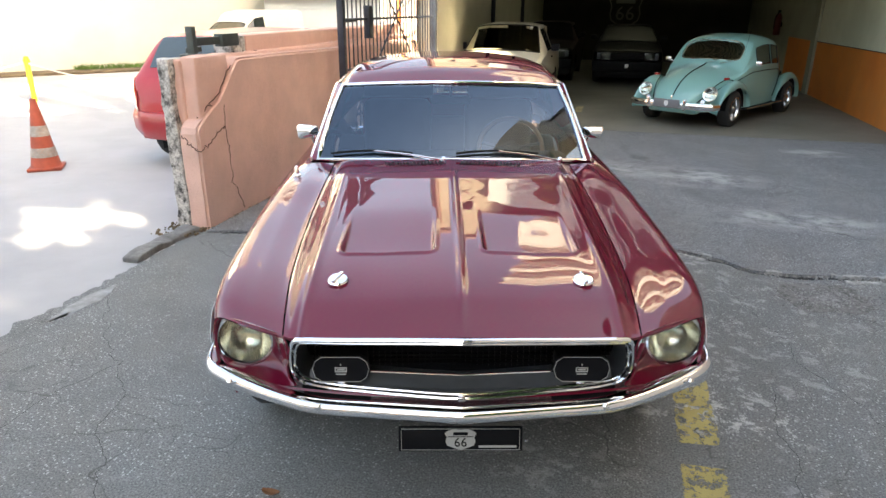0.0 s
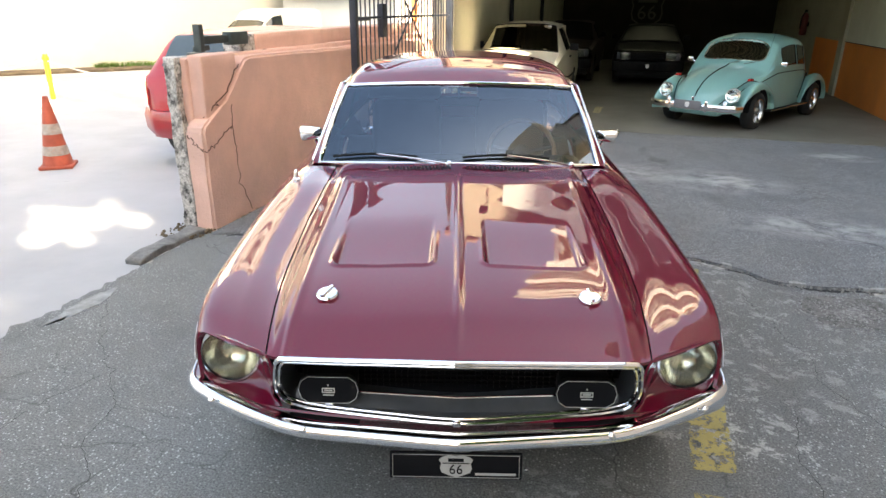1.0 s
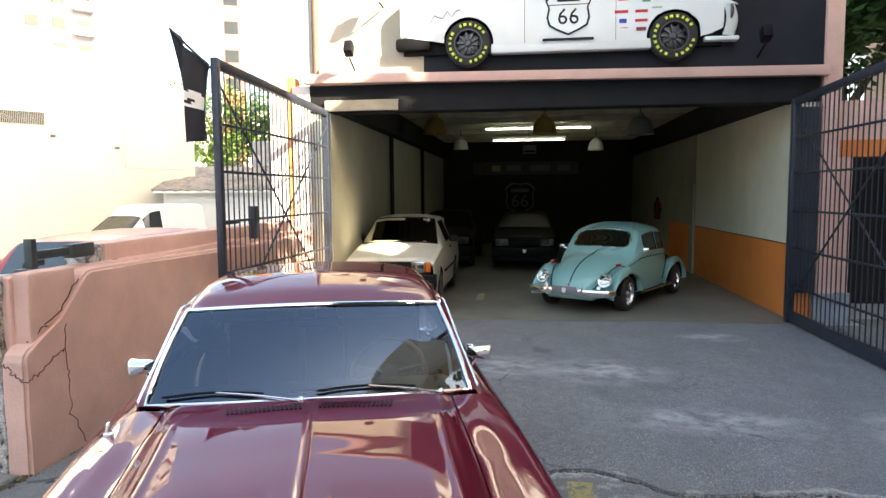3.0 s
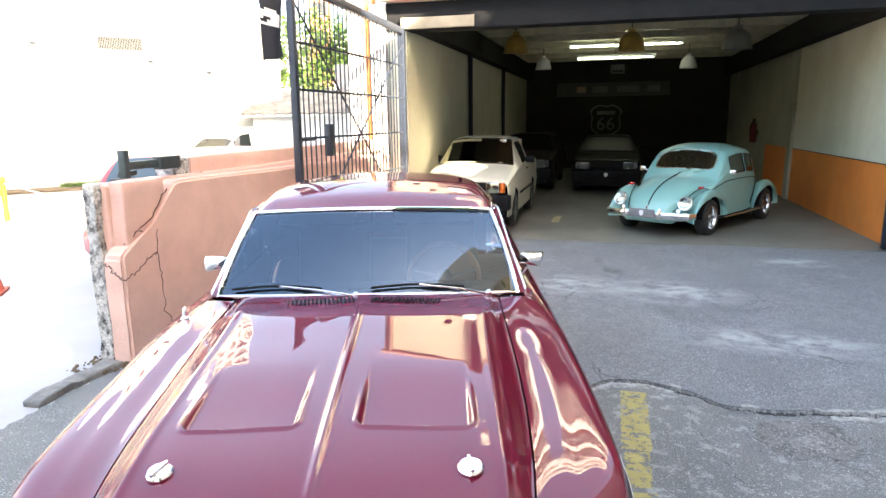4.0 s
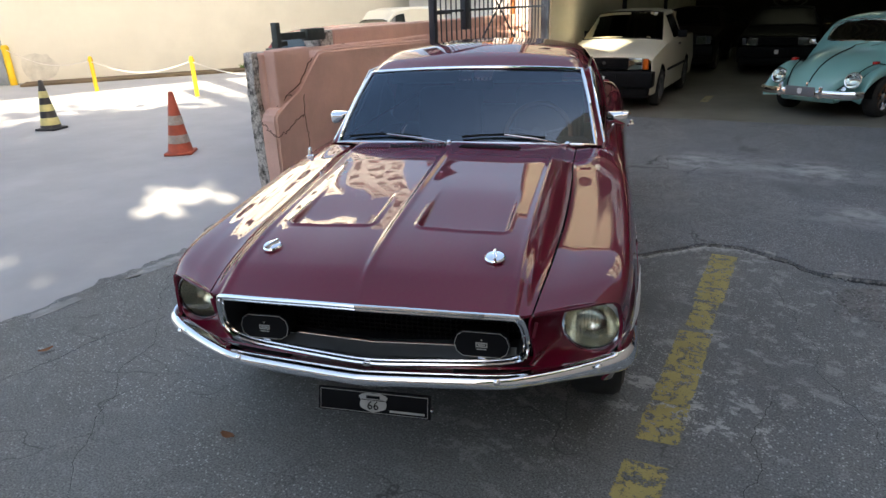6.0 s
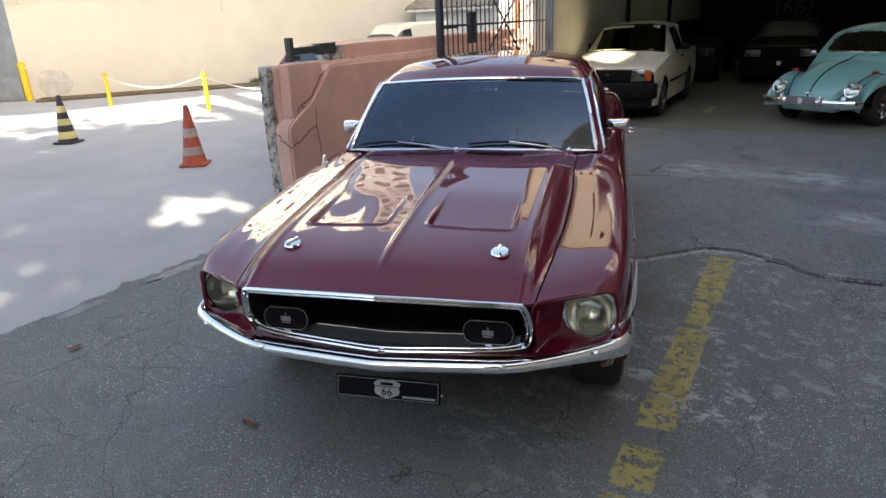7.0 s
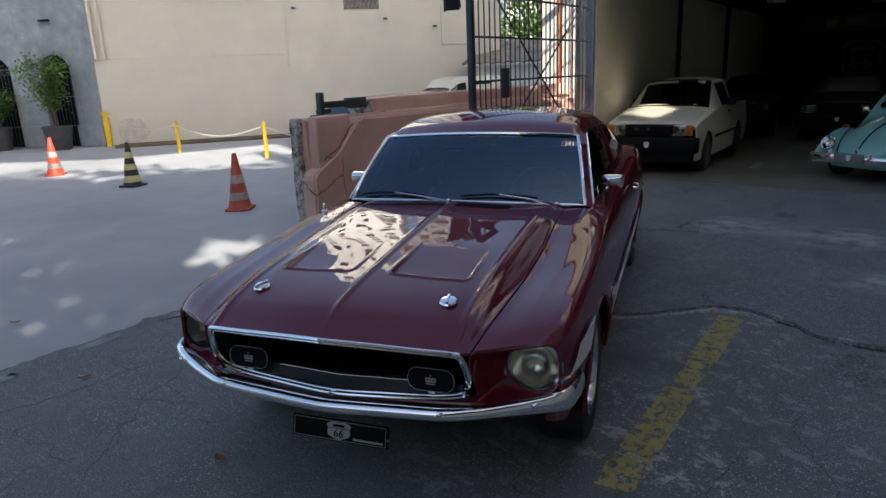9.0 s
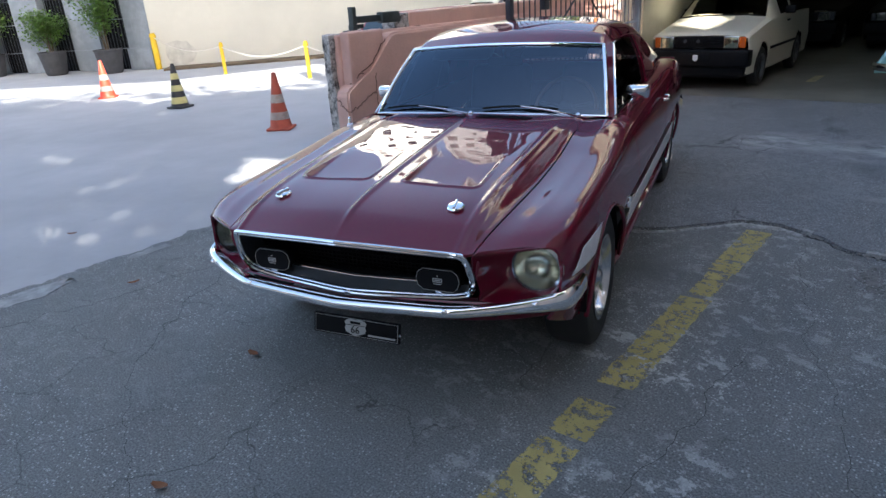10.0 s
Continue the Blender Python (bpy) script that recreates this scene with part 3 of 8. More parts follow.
# kerb stones in front of the low wall
for i, (a0, a1, b0, b1) in enumerate(((-6.95, -6.82, -6.40, -5.68),)):
    bm = nb()
    box(bm, a0, a1, b0, b1, -0.03, 0.034, 0.012)
    roughen(bm, 0.03, 7.0, 4)
    single("kerb_stone", bm, mat("old_kerb_concrete", (0.20, 0.198, 0.19), 0.95, vary=0.35, scale=14, bump=0.9, bump_scale=40, dirt=0.5), "broken grey kerb stone at the foot of the wall", "kerb", GM, group="kerb stones", kind="structure", angle=0.9)

# ---- low pink wall ----
low_wall = thing("low_wall", "low pink plastered wall with a stepped cracked end", "wall", GM, kind="structure")
bm = nb()
prism(bm, [(-5.66, -0.02), (-5.66, 0.775), (-5.63, 0.815), (-5.31, 0.94), (-5.03, 1.25), (-4.97, 1.265), (-0.02, 1.19), (-0.02, -0.02)], -6.89, -6.74)
es = [e for e in bm.edges if abs(e.verts[0].co.x - e.verts[1].co.x) < 0.01 and abs(e.verts[0].co.x + 6.74) < 0.01] + [e for e in bm.edges if abs(e.verts[0].co.x - e.verts[1].co.x) > 0.1 and e.verts[0].co.z > 0.5]
bmesh.ops.bevel(bm, geom=es, offset=0.020, segments=3, affect="EDGES")
part("buttress", roughen(bm, 0.010, 4.0, 3), pink_paint, low_wall, angle=0.5)
bm = nb()
box(bm, -7.02, -6.885, -5.58, -0.02, -0.02, 1.285, 0.02)
part("pillar", roughen(bm, 0.008, 4.0, 3), pink_paint, low_wall, angle=0.5)
bm = nb()
box(bm, -6.90, -6.775, -5.55, -5.10, 0.60, 1.305, 0.02)
part("pier_block", roughen(bm, 0.008, 5.0, 3), pink_paint, low_wall, angle=0.5)
bm = nb()
box(bm, -7.03, -6.93, -5.64, -5.45, -0.02, 1.29, 0.006)
part("broken_end", roughen(bm, 0.022, 14.0, 4), bare_masonry, low_wall, "crumbling bare masonry", angle=0.5)
bm = nb()
box(bm, -7.13, -6.93, -4.55, -0.02, 1.10, 1.425, 0.015)
part("upper_course", roughen(bm, 0.008, 4.0, 3), pink_paint, low_wall, angle=0.5)
bm = nb()
box(bm, -7.12, -6.93, -4.76, -4.54, 1.20, 1.41, 0.01)
part("broken_course_end", roughen(bm, 0.03, 14.0, 3), bare_masonry, low_wall, "broken brick end", angle=0.5)
# cracks and a shadow seam, as thin dark lines laid on the plaster
crack_mat = mat("crack_and_seam_dark", (0.10, 0.055, 0.045), 0.95, vary=0.3, scale=30)
rnd = random.Random(2)
def crack(pts, w, parent, material):
    bm = nb()
    P = [Vector(p) for p in pts]
    fine = []
    for p, q in zip(P, P[1:]):
        for k in range(8):
            t = k / 8
            fine.append(p.lerp(q, t) + Vector((0, rnd.gauss(0, 0.010), rnd.gauss(0, 0.010))))
    fine.append(P[-1])
    tube(bm, fine, w * 0.6, 5)
    return part("crack", bm, material, parent, "dark line of a crack and shadow seam in the plaster")
crack([(-6.736, -5.30, 0.93), (-6.736, -5.28, 0.6), (-6.736, -5.26, 0.3), (-6.736, -5.14, 0.04)], 0.005, low_wall, crack_mat)
crack([(-6.87, -5.664, 0.74), (-6.80, -5.664, 0.66), (-6.742, -5.66, 0.63), (-6.736, -5.55, 0.64), (-6.736, -5.42, 0.72), (-6.736, -5.31, 0.76)], 0.006, low_wall, crack_mat)
# this diagonal draws the shadow seam on the pier block as a dark line
crack([(-6.768, -5.10, 1.22), (-6.768, -5.28, 1.02), (-6.768, -5.45, 0.93), (-6.80, -5.56, 0.86)], 0.008, low_wall, crack_mat)
crack([(-6.90, -4.9, 1.268), (-6.91, -4.0, 1.256), (-6.92, -3.0, 1.242), (-6.92, -2.0, 1.226)], 0.010, low_wall, crack_mat)
# a seam of weeds and dirt at the wall's foot
bm = nb()
for i in range(420):
    b = rnd.uniform(-5.68, -1.0) if i < 300 else rnd.uniform(-5.9, -5.6)
    a = -6.73 + abs(rnd.gauss(0, 0.015)) if i < 300 else rnd.uniform(-7.1, -6.75)
    bmesh.ops.create_icosphere(bm, subdivisions=1, radius=rnd.uniform(0.004, 0.016), matrix=pose(a, b, 0.012))
single("dirt", bm, soil, "dirt and crumbs gathered at the wall's foot", "dirt", GM, kind="stuff", smooth=False)

# steel latch bracket on the pillar
br = thing("gate_latch_bracket", "dark green steel latch bracket fixed on the wall top", "bracket", GM @ pose(-6.93, -5.2, 1.295))
part("upright", box(nb(), -0.03, 0.03, -0.15, -0.10, 0.0, 0.215, 0.004), green_steel, br)
part("arm", box(nb(), -0.02, 0.02, -0.10, 0.42, 0.07, 0.13, 0.004), green_steel, br)
part("plate", box(nb(), -0.03, 0.05, 0.22, 0.46, 0.05, 0.15, 0.004), green_steel, br)
part("foot", box(nb(), -0.07, 0.04, -0.2, -0.06, -0.012, 0.014, 0.004), green_steel, br)
part("gusset", box(nb(), -0.055, -0.03, -0.14, 0.04, 0.02, 0.06, 0.004), green_steel, br)

# ---- garage shell ----
OH = 2.97     # height of the opening
def wall_box(name, a0, a1, b0, b1, z0, z1, material, label, m=GM):
    return single(name, box(nb(), a0, a1, b0, b1, z0, z1), material, label, "wall", m, kind="structure", smooth=False)
wall_box("wall_left", -6.735, -6.44, 0.02, 13.6, 0, 3.75, garage_white, "off-white painted side wall of the garage")
wall_box("wall_right", 0.0, 0.265, 0.02, 5.1, 1.06, 3.75, garage_white, "off-white painted side wall above an orange dado")
wall_box("wall_right_dado", -0.004, 0.265, 0.02, 5.1, 0, 1.05, garage_orange, "orange painted lower part of the side wall")
wall_box("wall_right_pier", -0.05, 0.27, 5.1, 5.42, 0, 1.95, pier_and_far_shade, "dull green grey pilaster on the garage side wall")
# same wall as in front; its fading light is put into a darker colour
wall_box("wall_right_over_pier", 0.0, 0.27, 5.1, 5.5, 1.95, 3.75, pier_and_far_shade, "side wall above the pilaster, shade painted into its colour")
wall_box("wall_right_behind_pier", 0.0, 0.27, 5.42, 5.5, 0, 1.95, pier_and_far_shade, "side wall behind the pilaster, shade painted into its colour")
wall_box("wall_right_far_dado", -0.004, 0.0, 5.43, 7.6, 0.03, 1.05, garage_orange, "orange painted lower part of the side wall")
wall_box("wall_right_far", 0.0, 0.27, 5.5, 13.6, 0, 3.75, pier_and_far_shade, "rear part of the side wall, shade painted into its colour")
for a0, a1 in ((-6.44, -6.22), (-0.22, 0.0)):
    wall_box("eaves_beam", a0, a1, 0.3, 13.3, 2.985, 3.44, dark_beam, "dark steel beam along the top of the garage wall")
# base colour near black, holding the darkness of the deep end
wall_box("wall_back", -6.44, 0.0, 13.3, 13.6, 0, 3.75, black_board, "back wall of the garage, its gloom put into a near-black colour")
wall_box("ceiling", -6.74, 0.27, 0.3, 13.6, 3.75, 3.9, mat("roof_sheet", (0.24, 0.225, 0.165), 0.5, 0.2, vary=0.2, scale=2.5, bump=0.2, dirt=0.3), "dull metal sheet ceiling of the garage")
tagged(bpy.data.objects["ceiling"], category="ceiling")
single("dado_line", box(nb(), -0.012, 0.0, 0.02, 5.1, 1.05, 1.062), dark_paint, "thin dark line between orange and white paint", "trim", GM, kind="structure", smooth=False)
for b in (4.1, 8.2):
    single("downpipe", tube(nb(), [(-6.38, b, 0.02), (-6.38, b, 3.75)], 0.045, 12), dark_paint, "dark vertical pipe on the garage wall", "pipe", GM, group="wall pipes")
# facade over the opening
wall_box("wall_facade", -5.05, 0.30, 0.0, 0.3, 3.36, 5.45, dark_paint, "dark navy painted facade above the garage opening")
wall_box("wall_facade_cream", -6.74, -5.05, 0.0, 0.3, 3.36, 5.45, mat("facade_cream_paint", (0.50, 0.45, 0.35), 0.85, vary=0.12, scale=1.5, bump=0.25, bump_scale=30, second=(0.42, 0.37, 0.28), dirt=0.2, dirt_col=(0.25, 0.21, 0.16)), "cream painted end of the facade above the opening")
wall_box("lintel", -6.74, 0.27, 0.0, 0.3, OH, 3.36, dark_beam, "dark steel lintel over the garage opening")
wall_box("lintel_flange", -5.42, 0.0, -0.06, 0.0, OH, OH + 0.16, dark_beam, "dark steel flange along the lintel")
# sunlit end of the dark flange, the sun put in as a tan colour
wall_box("lintel_flange_end", -6.50, -5.42, -0.06, 0.0, OH + 0.02, OH + 0.17, mat("beam_sun_tan", (0.42, 0.35, 0.25), 0.8, vary=0.2, scale=3, bump=0.2, dirt=0.4, dirt_col=(0.12, 0.10, 0.08)), "end of the dark lintel flange, coloured tan for the sun on it")
single("parapet_coping", box(nb(), -6.80, 0.55, -0.05, 0.35, 5.452, 5.53, 0.012), pink_trim, "thin pale coping on the facade's top", "coping", GM, kind="structure")
bm = box(nb(), -6.80, 0.34, -0.14, 0.0, 3.34, 3.47, 0.008)
for v in bm.verts:
    v.co.z += 0.05 * (-3.4 - v.co.x) / 3.4 * 0.8
single("ledge", bm, pink_trim, "pale pink concrete ledge with red paint smears", "ledge", GM, kind="structure")
wall_box("wall_facade_pier", 0.30, 0.52, -0.05, 0.3, 0, 5.45, pink_paint, "pink plastered pier beside the garage opening")
single("wall_pipe", tube(nb(), [(-6.62, -0.06, 3.47), (-6.62, -0.06, 5.40)], 0.05, 12), mat("brown_pipe", (0.12, 0.07, 0.05), 0.6, vary=0.2), "brown downpipe at the facade's edge", "pipe", GM)
worn_white = mat("worn_white_plaster", (0.76, 0.70, 0.63), 0.85, vary=0.08, scale=4, bump=0.4, bump_scale=30, second=(0.66, 0.36, 0.27), second_amt=0.35, dirt=0.2, dirt_col=(0.5, 0.35, 0.28))
wall_box("wall_facade_wing", -7.36, -7.08, 0.02, 0.3, 0, 3.5, worn_white, "white plastered wing wall with worn pink blotches")
wall_box("wall_facade_band", -7.08, -7.00, 0.005, 0.3, 0, 3.5, mat("orange_band_paint", (0.72, 0.26, 0.08), 0.8, vary=0.15, scale=5, bump=0.3, dirt=0.3, dirt_col=(0.6, 0.4, 0.28)), "orange painted band on the wing wall")
wall_box("wall_facade_jamb", -7.00, -6.74, -0.02, 0.3, 0, 3.36, worn_white, "white plastered jamb with worn pink blotches")

# house wall with a doorway to the right of the garage
wall_box("wall_house_low", 0.52, 0.74, 0.05, 0.3, 0.40, 2.24, pink_paint, "pink plastered wall beyond the gate")
wall_box("wall_house_base", 0.27, 0.745, -0.06, 0.3, 0, 0.40, stone_grey, "grey plinth of the pink wall")
wall_box("wall_house_head", 0.52, 3.4, 0.05, 0.3, 2.46, 2.98, pink_paint, "pink plastered wall over a doorway")
wall_box("wall_house_lintel", 0.53, 3.4, 0.03, 0.3, 2.24, 2.46, garage_orange, "orange painted lintel over a doorway")
wall_box("wall_jamb_steel", -0.02, 0.28, -0.045, 0.0, 0.40, 2.90, gate_metal, "dark painted steel jamb of the garage opening")
wall_box("wall_house_end", 3.4, 7.0, 0.05, 0.3, 0, 3.1, pink_paint, "pink plastered wall beyond the doorway")
wall_box("wall_house_inside", 0.9, 3.6, 1.6, 1.8, 0, 3.1, black_board, "dark wall inside the doorway")

# ---- the classic fastback ----
KY = (-0.10, 0.05, 0.25, 0.60, 0.90, 1.25, 1.55, 2.2, 3.0, 3.5, 4.0, 4.42)
LINES = [  # across the body from the middle to the sill: x and z along KY, and how far the front edge lies back
    ((0, 0, 0, 0, 0, 0, 0, 0, 0, 0, 0, 0), (0.735, 0.806, 0.842, 0.880, 0.908, 0.934, 0.93, 0.93, 0.93, 0.93, 0.93, 0.92), -0.012),
    ((0.25,) * 12, (0.729, 0.796, 0.834, 0.872, 0.900, 0.926, 0.925, 0.925, 0.925, 0.925, 0.925, 0.915), -0.003),
    ((0.492, 0.492, 0.494, 0.50, 0.505, 0.515, 0.52, 0.52, 0.52, 0.52, 0.52, 0.50), (0.715, 0.782, 0.824, 0.862, 0.888, 0.916, 0.915, 0.915, 0.92, 0.92, 0.92, 0.91), 0.022),
    ((0.548, 0.566, 0.586, 0.606, 0.612, 0.606, 0.61, 0.61, 0.61, 0.60, 0.59, 0.56), (0.716, 0.748, 0.774, 0.804, 0.838, 0.884, 0.895, 0.90, 0.92, 0.925, 0.925, 0.905), 0.035),
    ((0.67, 0.69, 0.71, 0.73, 0.74, 0.735, 0.735, 0.74, 0.74, 0.72, 0.67, 0.63), (0.715, 0.749, 0.774, 0.801, 0.832, 0.878, 0.897, 0.912, 0.93, 0.94, 0.93, 0.90), 0.10),
    ((0.794, 0.812, 0.828, 0.841, 0.847, 0.844, 0.843, 0.847, 0.85, 0.845, 0.825, 0.785), (0.704, 0.742, 0.766, 0.789, 0.811, 0.842, 0.854, 0.867, 0.895, 0.925, 0.918, 0.882), 0.185),
    ((0.818, 0.842, 0.860, 0.876, 0.882, 0.884, 0.886, 0.89, 0.895, 0.895, 0.88, 0.84), (0.645, 0.668, 0.685, 0.700, 0.710, 0.722, 0.725, 0.73, 0.76, 0.785, 0.785, 0.77), 0.205),
    ((0.822, 0.850, 0.872, 0.890, 0.897, 0.90, 0.90, 0.90, 0.90, 0.90, 0.885, 0.85), (0.57, 0.572, 0.575, 0.58, 0.58, 0.58, 0.58, 0.585, 0.60, 0.61, 0.63, 0.64), 0.205),
    ((0.812, 0.838, 0.858, 0.872, 0.878, 0.88, 0.88, 0.88, 0.88, 0.875, 0.86, 0.82), (0.47, 0.45, 0.43, 0.42, 0.42, 0.42, 0.42, 0.42, 0.42, 0.43, 0.47, 0.52), 0.205),
    ((0.77, 0.80, 0.82, 0.835, 0.84, 0.84, 0.84, 0.84, 0.835, 0.83, 0.80, 0.76), (0.40, 0.36, 0.31, 0.275, 0.265, 0.26, 0.26, 0.26, 0.265, 0.28, 0.36, 0.43), 0.21),
]
BODY = [(knots(KY, xs), knots(KY, zs), back) for xs, zs, back in LINES]


def body_at(y, v):
    """A point of the body's right half: y along the car, v across it."""
    ease = max(0.0, 1 - (y + 0.10) / 0.85) ** 2
    return across([Vector((fx(y), y + back * ease, fz(y))) for fx, fz, back in BODY], v)


def step(e0, e1, x):
    t = min(1, max(0, (x - e0) / (e1 - e0)))
    return t * t * (3 - 2 * t)


def scoop_depth(x, y):
    """The pressed air scoop of the bonnet and the bead round its mouth."""
    r, front = 0.030, y - 0.315
    qx, qy = abs(abs(x) - 0.253) - (0.165 - r), r - front
    d = math.hypot(max(qx, 0), max(qy, 0)) + min(max(qx, qy), 0) - r
    inside = (1 - step(-0.012, 0.003, d)) * (1 - step(0.04, 0.42, front))
    rim = math.exp(-((d - 0.006) / 0.0065) ** 2) * (1 - step(0.05, 0.30, front))
    return -0.014 * inside + 0.006 * rim


def bonnet_at(u, w):
    y = -0.10 + 1.338 * u
    p = body_at(y, 2.97 * abs(w))
    p.x = math.copysign(p.x, w)
    p.z += scoop_depth(p.x, p.y) + 0.007 * math.exp(-(p.x / 0.012) ** 2) * step(-0.10, 0.1, y)
    # raised crease along each side
    p.z += 0.006 * math.exp(-((abs(w) * 2.97 - 2.0) / 0.09) ** 2)
    return p


car = thing("classic_fastback_car", "dark burgundy classic fastback car with chrome bumper parked on asphalt", "car")
bm = nb()
grid(bm, lambda u, s: bonnet_at(u, 2 * s - 1), 230, 260)
hood = part("hood", thicken(bm, 0.012), burgundy, car, angle=0.9)

ARCHES = ((0.735, 0.315, 0.352), (3.475, 0.315, 0.348))


def off_arch(p):
    return all((p.y - y) ** 2 + (p.z - z) ** 2 > (r * 0.985) ** 2 for y, z, r in ARCHES)


def to_arch(p):
    for y, z, r in ARCHES:
        d = Vector((0, p.y - y, p.z - z))
        if p.x > 0.70 and r * 0.90 < d.length < r * 1.04:
            d = d.normalized() * r
            p = Vector((p.x, y + d.y, z + d.z))
    return p


def side_panel(name, y0, y1, v0, v1, nu, nv, sx, label=""):
    bm = nb()
    grid(bm, lambda u, w: body_at(y0 + (y1 - y0) * u, v0 + (v1 - v0) * w), nu, nv, off_arch, to_arch)
    if sx < 0:
        for v in bm.verts:
            v.co.x = -v.co.x
    thicken(bm, 0.010)
    return part(name, bm, burgundy, car, label, angle=0.9)


for sx in (1, -1):
    side_panel("fender", -0.10, 1.488, 3.03, 9.0, 90, 60, sx)
    door = side_panel("door", 1.496, 2.70, 4.0, 8.9, 40, 34, sx)
    side_panel("quarter_panel", 2.708, 4.42, 4.0, 9.0, 90, 44, sx)
    bm = nb()
    tube(bm, [(sx * 0.80, 1.0, 0.24), (sx * 0.815, 1.15, 0.24), (sx * 0.815, 3.1, 0.24)], 0.045, 10)
    part("sill", bm, burgundy, car)
    for y, z, r in ARCHES:
        bm = nb()
        tube(bm, [(sx * (body_at(y + r * math.cos(t), 8.0 - 2.0 * math.sin(t)).x - 0.004), y + r * math.cos(t), z + r * math.sin(t)) for t in [math.pi * (-0.02 + 1.04 * k / 28) for k in range(29)]], 0.011, 8)
        part("arch_lip", bm, burgundy, car)
        bm = nb()
        grid(bm, lambda u, w: (sx * (0.50 + 0.36 * w), y + (r + 0.012) * math.cos(math.pi * u), z + (r + 0.012) * math.sin(math.pi * u)), 20, 4)
        part("wheel_well", thicken(bm, 0.004), black_trim, car)
    # door handle and stripe
    bm = nb()
    tube(bm, [(sx * 0.895, 2.50, 0.835), (sx * 0.925, 2.52, 0.835), (sx * 0.925, 2.63, 0.838), (sx * 0.895, 2.65, 0.838)], 0.010, 8)
    part("handle", bm, chrome, door, "chrome door handle")
    for y0, y1, va, vb, sl in ((0.055, 0.40, 6.25, 6.95, 0.16), (1.12, 2.70, 7.15, 7.85, 0.0), (2.71, 3.12, 7.15, 7.85, 0.0)):
        bm = nb()
        def stripe(u, w):
            y = y0 + (y1 - y0) * u + sl * (0.5 - w)
            p = body_at(y, va + (vb - va) * w)
            return (sx * (p.x + 0.014), p.y, p.z)
        grid(bm, stripe, 16, 6, lambda p: off_arch(p))
        part("side_stripe", thicken(bm, 0.002), silver_stripe, car, "silver side stripe")
    bm = nb()
    box(bm, 0, 0.01, -0.09, 0.09, -0.012, 0.012, 0.004)
    box(bm, 0, 0.012, -0.05, -0.01, -0.03, 0.03, 0.004)
    e = part("badge", bm, chrome, car, "chrome fender badge")
    e.matrix_basis = pose(sx * 0.898 - (0.01 if sx < 0 else 0), 1.17, 0.555)
    # arch-side marker line crease below the belt
# floor pan and bulkheads close the body below
part("floor_pan", box(nb(), -0.62, 0.62, 0.55, 4.3, 0.20, 0.26, 0.02), black_trim, car)
part("engine_bay_panel", box(nb(), -0.55, 0.55, 0.14, 0.18, 0.36, 0.70), black_trim, car)
bm = nb()
grid(bm, lambda u, w: (0.78 * (2 * u - 1), 4.44 - 0.05 * (2 * u - 1) ** 2, 0.45 + 0.46 * w), 12, 6)
part("tail_panel", thicken(bm, 0.012), burgundy, car)
bm = nb()
grid(bm, lambda u, w: Vector((body_at(4.08 + 0.36 * w, 4.0).x * (2 * u - 1), 4.08 + 0.36 * w, body_at(4.08 + 0.36 * w, 4.0).z + 0.012 * (1 - (2 * u - 1) ** 2))), 12, 8)
part("boot_lid", thicken(bm, 0.012), burgundy, car)
for x in (-0.66, -0.58, -0.50, 0.50, 0.58, 0.66):
    part("tail_light", box(nb(), x - 0.03, x + 0.03, 4.42, 4.455, 0.66, 0.82, 0.008), red_lens, car)
part("rear_bumper", sweep(nb(), [(-0.86, 4.20, 0.52), (-0.84, 4.44, 0.52), (-0.4, 4.52, 0.52), (0.4, 4.52, 0.52), (0.84, 4.44, 0.52), (0.86, 4.20, 0.52)], [(0.03, 0.045), (0.0, 0.06), (-0.03, 0.045), (-0.03, -0.045), (0, -0.06), (0.03, -0.045)]), chrome, car)

# nose: headlight buckets
HL = Vector((0.724, 0.115, 0.606))


def rim_point(t):
    """Outer edge of a headlight bucket, anticlockwise from the outside, t in 0..1."""
    P = [Vector(p) for p in ((0.822, 0.110, 0.62), (0.815, 0.100, 0.672), (0.790, 0.090, 0.702), (0.74, 0.052, 0.716), (0.68, 0.012, 0.722), (0.61, -0.030, 0.722), (0.548, -0.062, 0.714),
         (0.535, -0.055, 0.66), (0.545, -0.040, 0.60), (0.548, -0.018, 0.545), (0.535, -0.002, 0.500), (0.60, 0.015, 0.490), (0.68, 0.045, 0.490), (0.75, 0.080, 0.500), (0.798, 0.105, 0.525), (0.820, 0.112, 0.57))]
    n = len(P)
    s = t * n
    i = int(s) % n
    return across([P[(i - 1) % n], P[i], P[(i + 1) % n], P[(i + 2) % n]], 1 + (s - int(s)))


